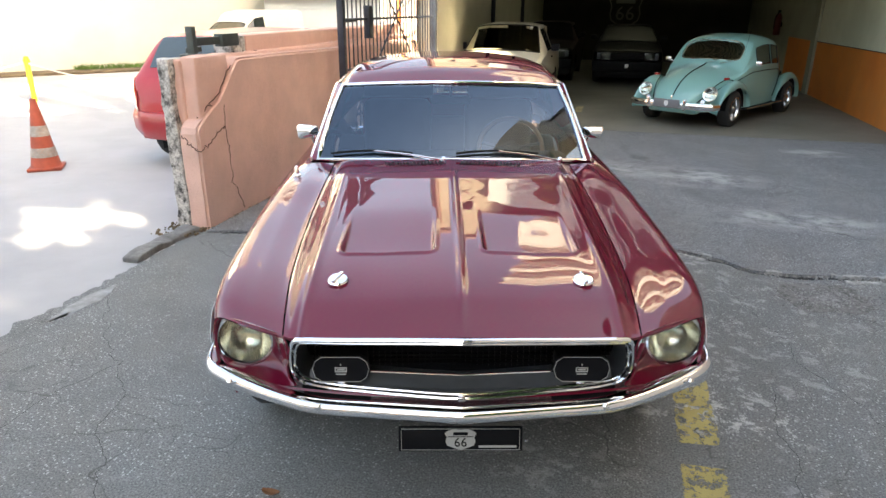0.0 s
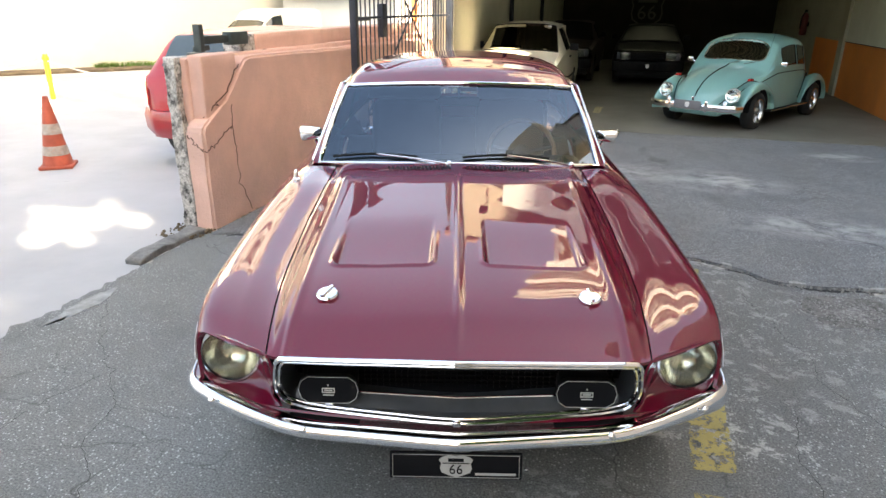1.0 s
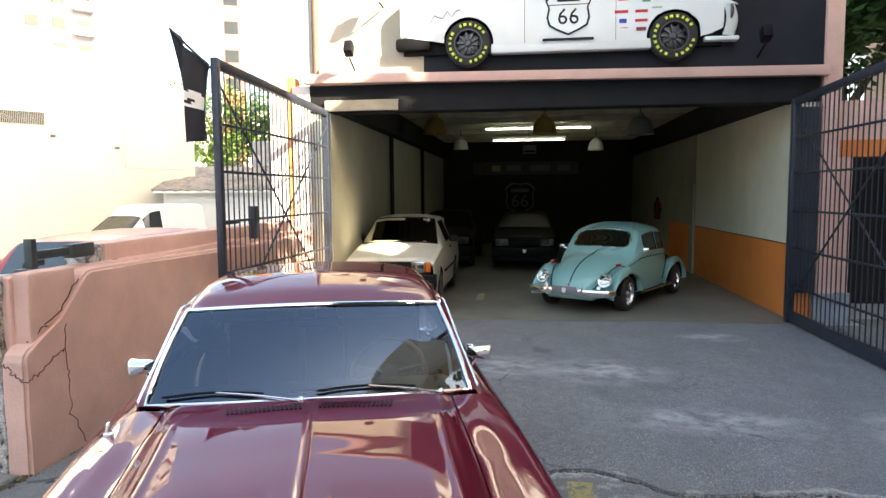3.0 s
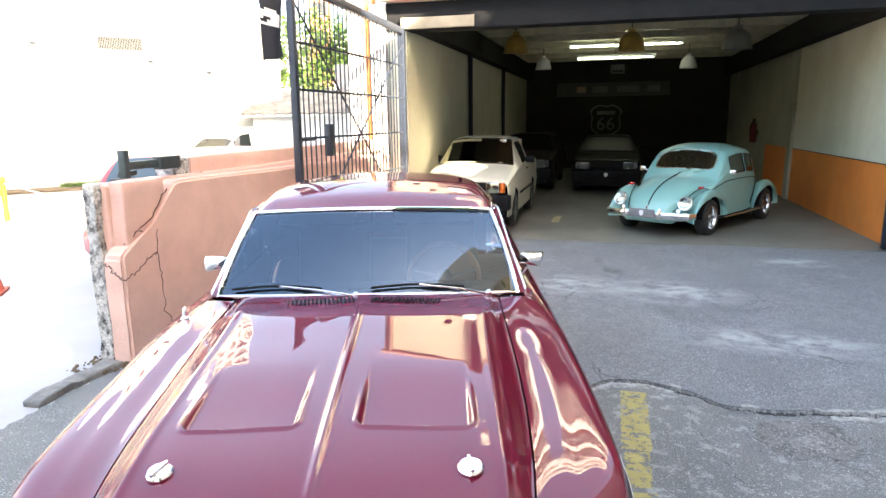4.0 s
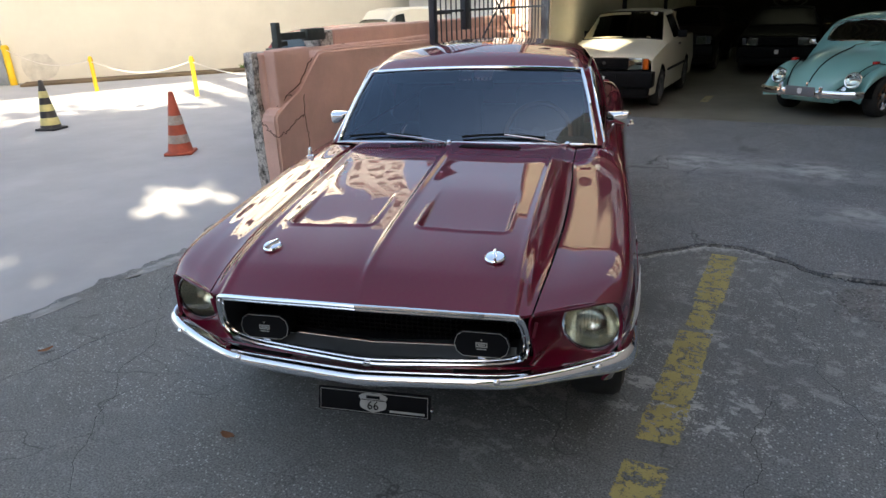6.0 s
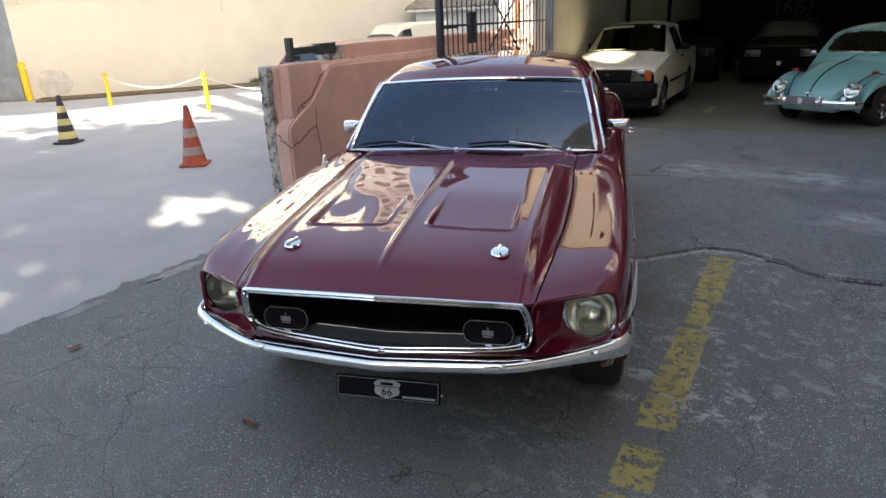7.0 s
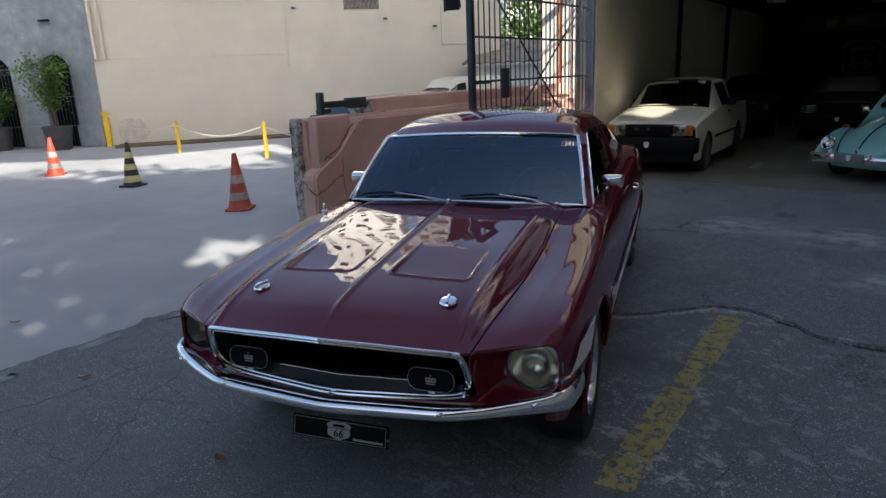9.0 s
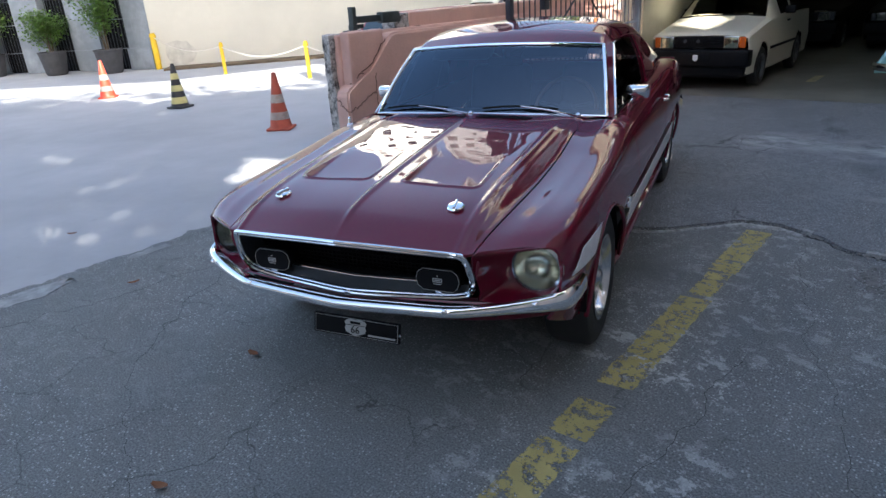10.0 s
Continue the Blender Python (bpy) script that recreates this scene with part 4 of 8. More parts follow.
for sx in (1, -1):
    bm = nb()
    def bucket(u, w):
        q = rim_point(u)
        ang = math.atan2(q.z - HL.z, q.x - HL.x)
        c = HL + Vector((0.100 * math.cos(ang), 0.0, 0.100 * math.sin(ang)))
        p = q.lerp(c, w)
        p.y += 0.018 * math.sin(math.pi * w) * (1 if q.x < 0.70 else 0.6)
        return (sx * p.x, p.y, p.z)
    grid(bm, bucket, 96, 14)
    bucket_ob = part("headlight_bucket", thicken(bm, 0.006), burgundy, car, angle=1.0)
    lamp = part("headlight", lathe(nb(), [(0.088, 0.045), (0.104, 0.040), (0.106, 0.020), (0.101, 0.008), (0.092, 0.004), (0.0885, 0.012), (0.088, 0.03)], 48, pose(sx * HL.x, HL.y + 0.012, HL.z, 90, 0, 0) @ pose(0, 0, -0.028), cap=False), polished, car, "round sealed-beam headlight with a chrome ring")
    bm = nb()
    lathe(bm, [(0.0885 * math.sin(k * math.pi / 22), -0.022 * math.cos(k * math.pi / 22) - 0.0) for k in range(0, 12)][1:], 40, pose(sx * HL.x, HL.y + 0.005, HL.z, -90, 0, 0), cap=False)
    part("lens", bm, lens, lamp, "ribbed glass lens")
    bm = nb()
    lathe(bm, [(0.088, -0.0), (0.075, 0.03), (0.055, 0.055), (0.025, 0.07), (0.012, 0.072), (0.001, 0.0725)], 40, pose(sx * HL.x, HL.y + 0.008, HL.z, -90, 0, 0), cap=False)
    part("reflector", bm, mat("lamp_reflector", (0.82, 0.80, 0.73), 0.22, 1.0, vary=0.2, scale=30), lamp)
    bm = nb()
    for k in range(15):
        x = (k - 7) * 0.0115
        h = math.sqrt(max(0, 0.083 ** 2 - x * x))
        tube(bm, [(sx * HL.x + x, HL.y - 0.004 - 0.016 * (1 - (x / 0.09) ** 2) * (1 - (s * 0.8) ** 2), HL.z + s * h) for s in (-1, -0.5, 0, 0.5, 1)], 0.0005, 4)
    part("ribs", bm, lens, lamp)
    # slim chrome corner trim between grille and lamp
    bm = nb()
    box(bm, -0.006, 0.006, -0.004, 0.004, -0.028, 0.028, 0.003)
    t = part("corner_trim", bm, burgundy, car)
    t.matrix_basis = pose(sx * 0.555, -0.048, 0.655, 0, sx * 10, 0)

# grille
def mouth(t, inset=0.0, back=0.0):
    """Outline of the grille opening, t from 0 to 1 clockwise from the top middle, seen from the front."""
    P = [(0, -0.112, 0.727), (0.18, -0.106, 0.725), (0.36, -0.094, 0.719), (0.480, -0.080, 0.713), (0.512, -0.070, 0.702), (0.528, -0.052, 0.65), (0.532, -0.036, 0.59), (0.522, -0.018, 0.545), (0.490, -0.008, 0.518), (0.40, -0.018, 0.506), (0.2, -0.040, 0.498), (0, -0.056, 0.493)]
    P = P + [(-x, y, z) for x, y, z in P[-2:0:-1]]
    P = [Vector((x * (1 - inset / 0.52), y + back, 0.61 + (z - 0.61) * (1 - inset / 0.11))) for x, y, z in P]
    n = len(P)
    s = t * n
    i = int(s) % n
    return across([P[(i - 1) % n], P[i], P[(i + 1) % n], P[(i + 2) % n]], 1 + (s - int(s)))


grille = part("grille", grid(nb(), lambda u, w: mouth(u, 0.012 + 0.010 * w, 0.004 + 0.115 * w), 96, 6), grille_grey, car, "black grille with chrome surround")
bm = nb()
tube(bm, [mouth(k / 120, 0.0, -0.006) for k in range(120)], 0.0085, 8, closed=True)
tube(bm, [mouth(k / 120, 0.012, -0.002) for k in range(120)], 0.0050, 8, closed=True)
part("surround", bm, chrome, grille, "chrome surround")
part("backing", box(nb(), -0.53, 0.53, 0.105, 0.125, 0.48, 0.75), black_trim, grille)
bm = nb()
for k in range(53):
    x = -0.507 + 1.014 * k / 52
    box(bm, x - 0.0012, x + 0.0012, 0.088, 0.106, 0.52, 0.715)
for k in range(11):
    z = 0.53 + 0.0165 * k
    box(bm, -0.515, 0.515, 0.086, 0.104, z, z + 0.003)
part("mesh", bm, black_trim, grille, smooth=False)
bm = nb()
tube(bm, [(-0.47, 0.02, 0.548), (-0.2, 0.012, 0.541), (0, 0.004, 0.536), (0.2, 0.012, 0.541), (0.47, 0.02, 0.548)], 0.0045, 8)
part("bar", bm, chrome, grille, "slim chrome bar")
bm = nb()
grid(bm, lambda u, w: Vector((0.98 * (u - 0.5), -0.043 + 0.06 * w + 0.13 * (u - 0.5) ** 2 * (1 - w), 0.500 + 0.037 * w + 0.06 * (u - 0.5) ** 2)), 30, 4)
part("shelf", thicken(bm, 0.004), grille_grey, grille)
part("clip", box(nb(), -0.012, 0.012, -0.074, -0.05, 0.484, 0.502, 0.003), chrome, grille)
# covered fog lamps in the grille
for sx in (1, -1):
    fog = part("fog_lamp", box(nb(), sx * 0.383 - 0.080, sx * 0.383 + 0.080, -0.005, 0.06, 0.545, 0.612, 0.015), black_trim, car, "fog lamp under a black clip-on cover")
    bm = nb()
    octo = [(-0.092, 0.0), (-0.084, 0.028), (-0.062, 0.044), (0.062, 0.044), (0.084, 0.028), (0.092, 0.0), (0.084, -0.028), (0.062, -0.044), (-0.062, -0.044), (-0.084, -0.028)]
    A = [bm.verts.new((x, 0, z)) for x, z in octo]
    B = [bm.verts.new((x, 0.022, z)) for x, z in octo]
    bm.faces.new(A), bm.faces.new(B[::-1])
    for i in range(len(octo)):
        bm.faces.new((A[i], A[(i + 1) % 10], B[(i + 1) % 10], B[i]))
    bmesh.ops.bevel(bm, geom=[e for e in bm.edges if abs(e.verts[0].co.y) < 0.001 and abs(e.verts[1].co.y) < 0.001], offset=0.004, segments=2, affect="EDGES")
    cover = part("cover", bm, black_trim, fog)
    cover.matrix_basis = pose(sx * 0.383, -0.030, 0.578, -6, 0, 0)
    bm = nb()
    tube(bm, [(x * 0.97, -0.001, z * 0.95) for x, z in octo], 0.0010, 6, closed=True)
    r = part("rim_line", bm, dull_ink, cover, "pale rim line")
    bm = nb()
    box(bm, -0.017, 0.017, -0.0025, 0, 0.004, 0.007)
    box(bm, -0.017, 0.017, -0.0025, 0, -0.009, -0.006)
    box(bm, -0.019, -0.016, -0.0025, 0, -0.009, 0.007)
    box(bm, 0.016, 0.019, -0.0025, 0, -0.009, 0.007)
    box(bm, -0.012, 0.012, -0.0025, 0, -0.003, 0.001)
    box(bm, -0.016, 0.016, -0.0025, 0, -0.017, -0.0145)
    box(bm, -0.002, 0.002, -0.0025, 0, 0.014, 0.018)
    part("mark", bm, dull_ink, cover, "small pale maker's mark", smooth=False)
    part("clip", box(nb(), sx * 0.383 - 0.013, sx * 0.383 + 0.013, -0.028, -0.008, 0.520, 0.532, 0.002), polished, fog)

# lower nose, bumper, plate
bm = nb()
grid(bm, lambda u, w: Vector((1.60 * (u - 0.5), -0.052 + 0.055 * w + 0.62 * abs(u - 0.5) ** 2.2 * 0.9, 0.494 - 0.045 * w + 0.0 * u)), 40, 4)
part("nose_panel", thicken(bm, 0.008), burgundy, car)
bm = nb()
grid(bm, lambda u, w: Vector((1.56 * (u - 0.5), 0.06 + 0.14 * w + 0.55 * abs(u - 0.5) ** 2.2, 0.45 - 0.17 * w + 0.06 * abs(2 * u - 1) ** 3)), 40, 6)
part("valance", thicken(bm, 0.008), burgundy, car)


def bumper_path():
    P = [Vector(p) for p in ((0, -0.174, 0.486), (0.10, -0.165, 0.486), (0.30, -0.143, 0.487), (0.46, -0.122, 0.488), (0.57, -0.080, 0.490), (0.70, -0.016, 0.494), (0.80, 0.040, 0.497), (0.858, 0.092, 0.499), (0.880, 0.17, 0.50), (0.885, 0.26, 0.50))]
    half = [across(P, k * 9 / 40) for k in range(41)]
    return [Vector((-p.x, p.y, p.z)) for p in half[:0:-1]] + half


def bumper_section(t):
    k = 0.62 + 0.68 * step(0.42, 0.90, abs(2 * t - 1))
    return [(-0.066, 0.010 * k), (-0.030, 0.033 * k), (-0.018, 0.035 * k), (-0.006, 0.026 * k), (-0.001, 0.008 * k), (0.0, -0.012 * k), (-0.008, -0.028 * k), (-0.035, -0.037 * k), (-0.055, -0.034 * k), (-0.058, -0.01), (-0.062, 0.0)]


bumper = part("front_bumper", sweep(nb(), bumper_path(), bumper_section), chrome, car, "polished chrome blade bumper", angle=0.8)
for sx in (1, -1):
    for x, y, z in ((0.752, 0.004, 0.512), (0.445, -0.116, 0.498)):
        bm = nb()
        lathe(bm, [(0.012, 0.0), (0.012, 0.004), (0.009, 0.008), (0.004, 0.0105), (0.001, 0.011)], 16)
        b = part("bolt", bm, chrome, bumper)
        b.matrix_basis = pose(sx * x, y, z, 70, 0, sx * (28 if x > 0.6 else 14))
    part("bracket", box(nb(), sx * 0.40 - 0.11, sx * 0.40 + 0.11, -0.085, 0.0, 0.472, 0.484, 0.003), black_trim, bumper)
plate = part("dealer_plate", box(nb(), -0.205, 0.205, -0.006, 0.006, -0.043, 0.043, 0.004), black_trim, car, "black dealer plate with a white shield emblem")
plate.matrix_basis = pose(0.0, -0.035, 0.318, -14, 0, 0)
bm = nb()
for x0, x1, z0, z1 in ((-0.196, 0.196, 0.0352, 0.0365), (-0.196, 0.196, -0.0365, -0.0352), (-0.196, -0.1947, -0.0365, 0.0365), (0.1947, 0.196, -0.0365, 0.0365), (0.06, 0.185, -0.028, -0.021)):
    box(bm, x0, x1, -0.0085, -0.006, z0, z1)
part("border", bm, dull_ink, plate, smooth=False)


def shield(w, h, depth):
    """A road-shield shape in the x-z plane."""
    bm = nb()
    half = [(0, 0.46), (0.22, 0.50), (0.40, 0.42), (0.50, 0.30), (0.43, 0.12), (0.47, -0.10), (0.42, -0.28), (0.22, -0.40), (0, -0.50)]
    out = half + [(-x, z) for x, z in half[-2:0:-1]]
    A = [bm.verts.new((x * w, 0, z * h)) for x, z in out]
    B = [bm.verts.new((x * w, depth, z * h)) for x, z in out]
    bm.faces.new(A), bm.faces.new(B[::-1])
    for i in range(len(out)):
        bm.faces.new((A[i], A[(i + 1) % len(out)], B[(i + 1) % len(out)], B[i]))
    return bm


s = part("emblem", shield(0.105, 0.070, 0.003), dull_ink, plate, "white shield emblem", smooth=False)
s.matrix_basis = pose(0, -0.0095, 0)
bm = nb()
for x0, x1, z0, z1 in ((-0.042, 0.042, 0.010, 0.0115), (-0.024, 0.024, 0.016, 0.026)):
    box(bm, x0, x1, -0.003, 0.0005, z0, z1)
part("mark", bm, black_trim, s, smooth=False)
letters("66", 0.044, 0.001, black_trim, s, pose(0, -0.002, -0.010, 90, 0, 0), "number")
part("screw", lathe(nb(), [(0.006, 0), (0.006, 0.006), (0.003, 0.009)], 10, pose(0.215, -0.02, 0.0, 90, 0, 0)), polished, plate)

# bonnet locks
for sx in (1, -1):
    y = 0.135
    z = body_at(y, 1.6).z + 0.002
    lock = part("bonnet_lock", lathe(nb(), [(0.034, 0.0), (0.034, 0.005), (0.030, 0.010), (0.012, 0.013), (0.001, 0.0135)], 32, pose(sx * 0.403, y, z, 12, 0, 0)), chrome, car, "round chrome twist lock")
    bm = nb()
    box(bm, -0.006, 0.006, -0.030, 0.030, 0.008, 0.021, 0.004, pose(sx * 0.403, y, z, 12, 0, 0) @ pose(0, 0, 0, 0, 0, -25 if sx < 0 else 8))
    part("twist_bar", bm, chrome, lock)

# cowl with its air slots, and the fender-top aerial
bm = nb()
grid(bm, lambda u, s: (lambda p: Vector((math.copysign(p.x, 2 * s - 1), p.y, p.z - 0.004)))(body_at(1.245 + 0.27 * u, 2.97 * abs(2 * s - 1))), 16, 60)
cowl = part("cowl", thicken(bm, 0.010), burgundy, car, angle=0.9)
for sx in (1, -1):
    for k in range(17):
        x = 0.045 + 0.0178 * k
        p = body_at(1.345, x / 0.25 if x < 0.25 else 1 + (x - 0.25) / 0.25)
        bm = box(nb(), -0.0042, 0.0042, -0.034, 0.032, -0.001, 0.0030, 0, pose(sx * x, 1.345, p.z - 0.0012, 0, 0, -sx * 10))
        part("air_slot", bm, black_trim, cowl, smooth=False)
bm = nb()
lathe(bm, [(0.020, 0), (0.019, 0.008), (0.012, 0.014), (0.010, 0.035), (0.007, 0.05), (0.005, 0.052)], 16, pose(-0.765, 1.29, body_at(1.29, 4.3).z - 0.002))
part("aerial_base", bm, chrome, car, "chrome aerial base")


# windscreen and cabin
def screen(s, w, out=0.0):
    """s from -1 to 1 across, w from 0 at the cowl to 1 at the roof."""
    a = Vector((0.704 * s, 1.462 + 0.085 * s * s, 0.916 - 0.020 * s * s))
    b = Vector((0.606 * s, 1.838 + 0.085 * s * s, 1.264 - 0.026 * s * s))
    p = a.lerp(b, w)
    n = Vector((0.25 * s, -0.68, 0.72))
    return p + n * (0.020 * math.sin(math.pi * w) + out)


ws = part("windscreen", grid(nb(), lambda u, w: screen(2 * u - 1, w), 28, 14), windscreen, car, "tinted windscreen with a bright surround")
ws.visible_shadow = False
loop = [screen(-1 + 2 * k / 30, 0, 0.004) for k in range(31)] + [screen(1, k / 10, 0.004) for k in range(1, 11)] + [screen(1 - 2 * k / 30, 1, 0.004) for k in range(1, 31)] + [screen(-1, 1 - k / 10, 0.004) for k in range(1, 10)]
part("screen_trim", tube(nb(), loop, 0.0115, 8, closed=True), chrome, ws, "chrome screen surround")
RY = (1.82, 2.0, 2.3, 2.7, 3.1, 3.5, 3.9, 4.2)
ROOF = [((0,) * 8, (1.268, 1.335, 1.378, 1.380, 1.332, 1.230, 1.090, 0.985), 0.0),
        ((0.22, 0.22, 0.22, 0.22, 0.22, 0.22, 0.22, 0.22), (1.264, 1.329, 1.371, 1.373, 1.325, 1.222, 1.082, 0.978), 0.012),
        ((0.42, 0.42, 0.42, 0.42, 0.43, 0.44, 0.44, 0.44), (1.254, 1.315, 1.353, 1.352, 1.304, 1.200, 1.064, 0.965), 0.042),
        ((0.56, 0.565, 0.565, 0.565, 0.58, 0.59, 0.60, 0.60), (1.240, 1.296, 1.325, 1.318, 1.262, 1.150, 1.025, 0.945), 0.075),
        ((0.612, 0.630, 0.636, 0.638, 0.645, 0.660, 0.668, 0.65), (1.226, 1.246, 1.258, 1.246, 1.192, 1.085, 0.985, 0.93), 0.085)]
ROOF = [(knots(RY, xs), knots(RY, zs), back) for xs, zs, back in ROOF]


def roof_at(y, v):
    ease = max(0.0, 1 - (y - 1.82) / 0.7) ** 1.5
    return across([Vector((fx(y), y + 0.012 + back * ease, fz(y))) for fx, fz, back in ROOF], v)


part("roof", thicken(grid(nb(), lambda u, s: (lambda p: Vector((math.copysign(p.x, 2 * s - 1), p.y, p.z)))(roof_at(1.82 + 2.38 * u, 4 * abs(2 * s - 1))), 60, 60), 0.012), burgundy, car, angle=0.9)
part("rear_window", thicken(grid(nb(), lambda u, s: (lambda p: Vector((math.copysign(p.x, 2 * s - 1), p.y, p.z + 0.006)))(roof_at(3.12 + 0.78 * u, 2.5 * abs(2 * s - 1))), 16, 24), 0.004), dark_glass, car)
for sx in (1, -1):
    # screen pillar, drip rail, side glass, sail panel
    bm = nb()
    grid(bm, lambda u, w: (lambda p, q: Vector((sx * p.lerp(q, w).x, p.lerp(q, w).y, p.lerp(q, w).z)))(screen(1, u, 0.002) + Vector((0.010, 0.008, 0)), Vector((0.742, 1.56, 0.895)).lerp(Vector((0.648, 1.985, 1.246)), u)), 12, 4)
    part("screen_pillar", thicken(bm, 0.02), burgundy, car)
    bm = nb()
    tube(bm, [(sx * 0.746, 1.585, 0.905), (sx * 0.650, 1.99, 1.243)] + [(sx * (roof_at(y, 4).x + 0.008), y, roof_at(y, 4).z - 0.004) for y in (2.1, 2.3, 2.5, 2.7, 2.9, 3.05)], 0.008, 8)
    part("drip_rail", bm, chrome, car, "bright drip rail")
    def side_at(u, w, y0b, y1b, y0t, y1t, out=0.0):
        yb, yt = y0b + (y1b - y0b) * u, y0t + (y1t - y0t) * u
        a, b = body_at(yb, 4.05), roof_at(yt, 4.0)
        p = Vector((a.x, yb, a.z)).lerp(Vector((b.x, yt, b.z - 0.008)), w)
        p.x += 0.018 * math.sin(math.pi * w) + out
        return Vector((sx * p.x, p.y, p.z))
    g = part("side_window", grid(nb(), lambda u, w: side_at(u, w, 1.60, 2.72, 2.0, 2.72, -0.004), 14, 8), side_glass, car)
    g.visible_shadow = False
    part("quarter_light_bar", tube(nb(), [side_at(0.22, 0.0, 1.60, 2.72, 2.0, 2.72), side_at(0.13, 1.0, 1.60, 2.72, 2.0, 2.72)], 0.006, 6), chrome, g)
    part("belt_trim", tube(nb(), [(sx * (body_at(y, 4.0).x + 0.008), y, body_at(y, 4.0).z + 0.004) for y in (1.56, 1.8, 2.1, 2.4, 2.72)], 0.007, 8), chrome, car)
    bm = nb()
    grid(bm, lambda u, w: side_at(u, w, 2.70, 4.20, 2.70, 4.19), 40, 10)
    part("sail_panel", thicken(bm, 0.012), burgundy, car, angle=0.9)
    # louvred vent on the sail panel
    for k in range(5):
        bm = nb()
        q = side_at(0.13 + 0.035 * k, 0.45, 2.70, 4.20, 2.70, 4.19, 0.004)
        box(bm, -0.006, 0.006, -0.010, 0.010, -0.05, 0.05, 0.003)
        part("louvre", bm, black_trim, car).matrix_basis = pose(*q, 0, sx * -18, 0)
    # mirror
    mir = part("mirror", tube(nb(), [(sx * 0.758, 1.905, 0.868), (sx * 0.768, 1.895, 0.90), (sx * 0.795, 1.878, 0.955)], 0.011, 10, taper=0.85), chrome, car, "chrome door mirror")
    bm = nb()
    box(bm, -0.066, 0.066, -0.042, 0.028, -0.042, 0.042, 0.018, seg=3)
    for v in bm.verts:
        k = 1 - 0.42 * max(0, -v.co.y) / 0.042
        v.co.x, v.co.z = v.co.x * k, v.co.z * k * (0.84 + 0.22 * sx * v.co.x / 0.068)
    bmesh.ops.transform(bm, matrix=pose(sx * 0.818, 1.872, 0.988, 0, sx * 6, sx * 10), verts=bm.verts)
    part("head", bm, chrome, mir)

# wipers
for px, bx, blade in ((-0.045, -0.40, (-0.62, -0.20)), (0.555, 0.235, (0.02, 0.44))):
    base = screen(px / 0.70, -0.02, 0.012)
    w0 = lambda x, h: screen(x / 0.69, h, 0.020)
    tipc = w0(bx, 0.085)
    wiper = part("wiper", tube(nb(), [base, base + Vector((-0.02, -0.012, 0.012)), tipc.lerp(base, 0.5) + Vector((0, -0.012, 0.010)), tipc], 0.0055, 8), polished, car, "wiper with a steel arm and black blade")
    part("blade", tube(nb(), [w0(blade[0] + (blade[1] - blade[0]) * k / 8, 0.055 + 0.03 * math.sin(math.pi * k / 8)) for k in range(9)], 0.006, 6), black_trim, wiper)
    part("pivot", lathe(nb(), [(0.016, -0.01), (0.016, 0.01), (0.010, 0.022), (0.003, 0.024)], 14, Matrix.Translation(base) @ pose(0, 0, 0, 30, 0, 0)), chrome, wiper)

# cabin
dash = part("dashboard", box(nb(), -0.68, 0.68, 1.58, 1.95, 0.70, 0.875, 0.05), interior_dark, car)
part("dash_vent", box(nb(), -0.12, 0.12, 1.70, 1.74, 0.872, 0.884, 0.003), black_trim, dash)
wheel = part("steering_wheel", tube(nb(), [Matrix.Translation((0.365, 2.02, 0.86)) @ pose(0, 0, 0, 65, 0, 0) @ Vector((0.19 * math.cos(k * math.pi / 20), 0.19 * math.sin(k * math.pi / 20), 0)) for k in range(40)], 0.014, 8, closed=True), mat("wheel_rim_wood", (0.26, 0.13, 0.07), 0.3, vary=0.2, coat=0.4), car, "wood-rimmed steering wheel")
bm = nb()
for a in (0.2, 2.94, 4.71):
    tube(bm, [(0.365, 2.02, 0.86), Matrix.Translation((0.365, 2.02, 0.86)) @ pose(0, 0, 0, 65, 0, 0) @ Vector((0.18 * math.cos(a), 0.18 * math.sin(a), 0))], 0.010, 6)
lathe(bm, [(0.045, -0.02), (0.045, 0.02), (0.02, 0.03)], 16, Matrix.Translation((0.365, 2.02, 0.86)) @ pose(0, 0, 0, 65, 0, 0))
part("spokes", bm, grille_grey, wheel)
for sx in (1, -1):
    seat = part("seat", box(nb(), sx * 0.36 - 0.25, sx * 0.36 + 0.25, 2.25, 2.78, 0.40, 0.56, 0.06, seg=3), interior_dark, car)
    part("backrest", box(nb(), sx * 0.36 - 0.24, sx * 0.36 + 0.24, -0.07, 0.07, 0, 0.56, 0.06, pose(0, 2.78, 0.50, -16, 0, 0), seg=3), interior_dark, seat)
part("rear_seat", box(nb(), -0.60, 0.60, 3.15, 3.35, 0.40, 0.86, 0.06, seg=3), interior_dark, car)
part("cabin_floor", box(nb(), -0.74, 0.74, 1.5, 4.1, 0.26, 0.30), interior_dark, car)
part("firewall", box(nb(), -0.74, 0.74, 1.46, 1.50, 0.28, 0.86), interior_dark, car)
mirror_in = part("rear_view_mirror", box(nb(), -0.115, 0.115, 1.93, 1.95, 1.135, 1.185, 0.01), black_trim, car)
part("stem", tube(nb(), [(0, 1.94, 1.17), (0, 1.90, 1.24)], 0.008, 8), chrome, mirror_in)
for sx in (1, -1):
    part("sun_visor", box(nb(), sx * 0.30 - 0.20, sx * 0.30 + 0.20, -0.01, 0.01, -0.06, 0.06, 0.008, pose(0, 1.99, 1.205, -62, 0, 0)), mat("visor_cloth", (0.20, 0.18, 0.16), 0.9), car)


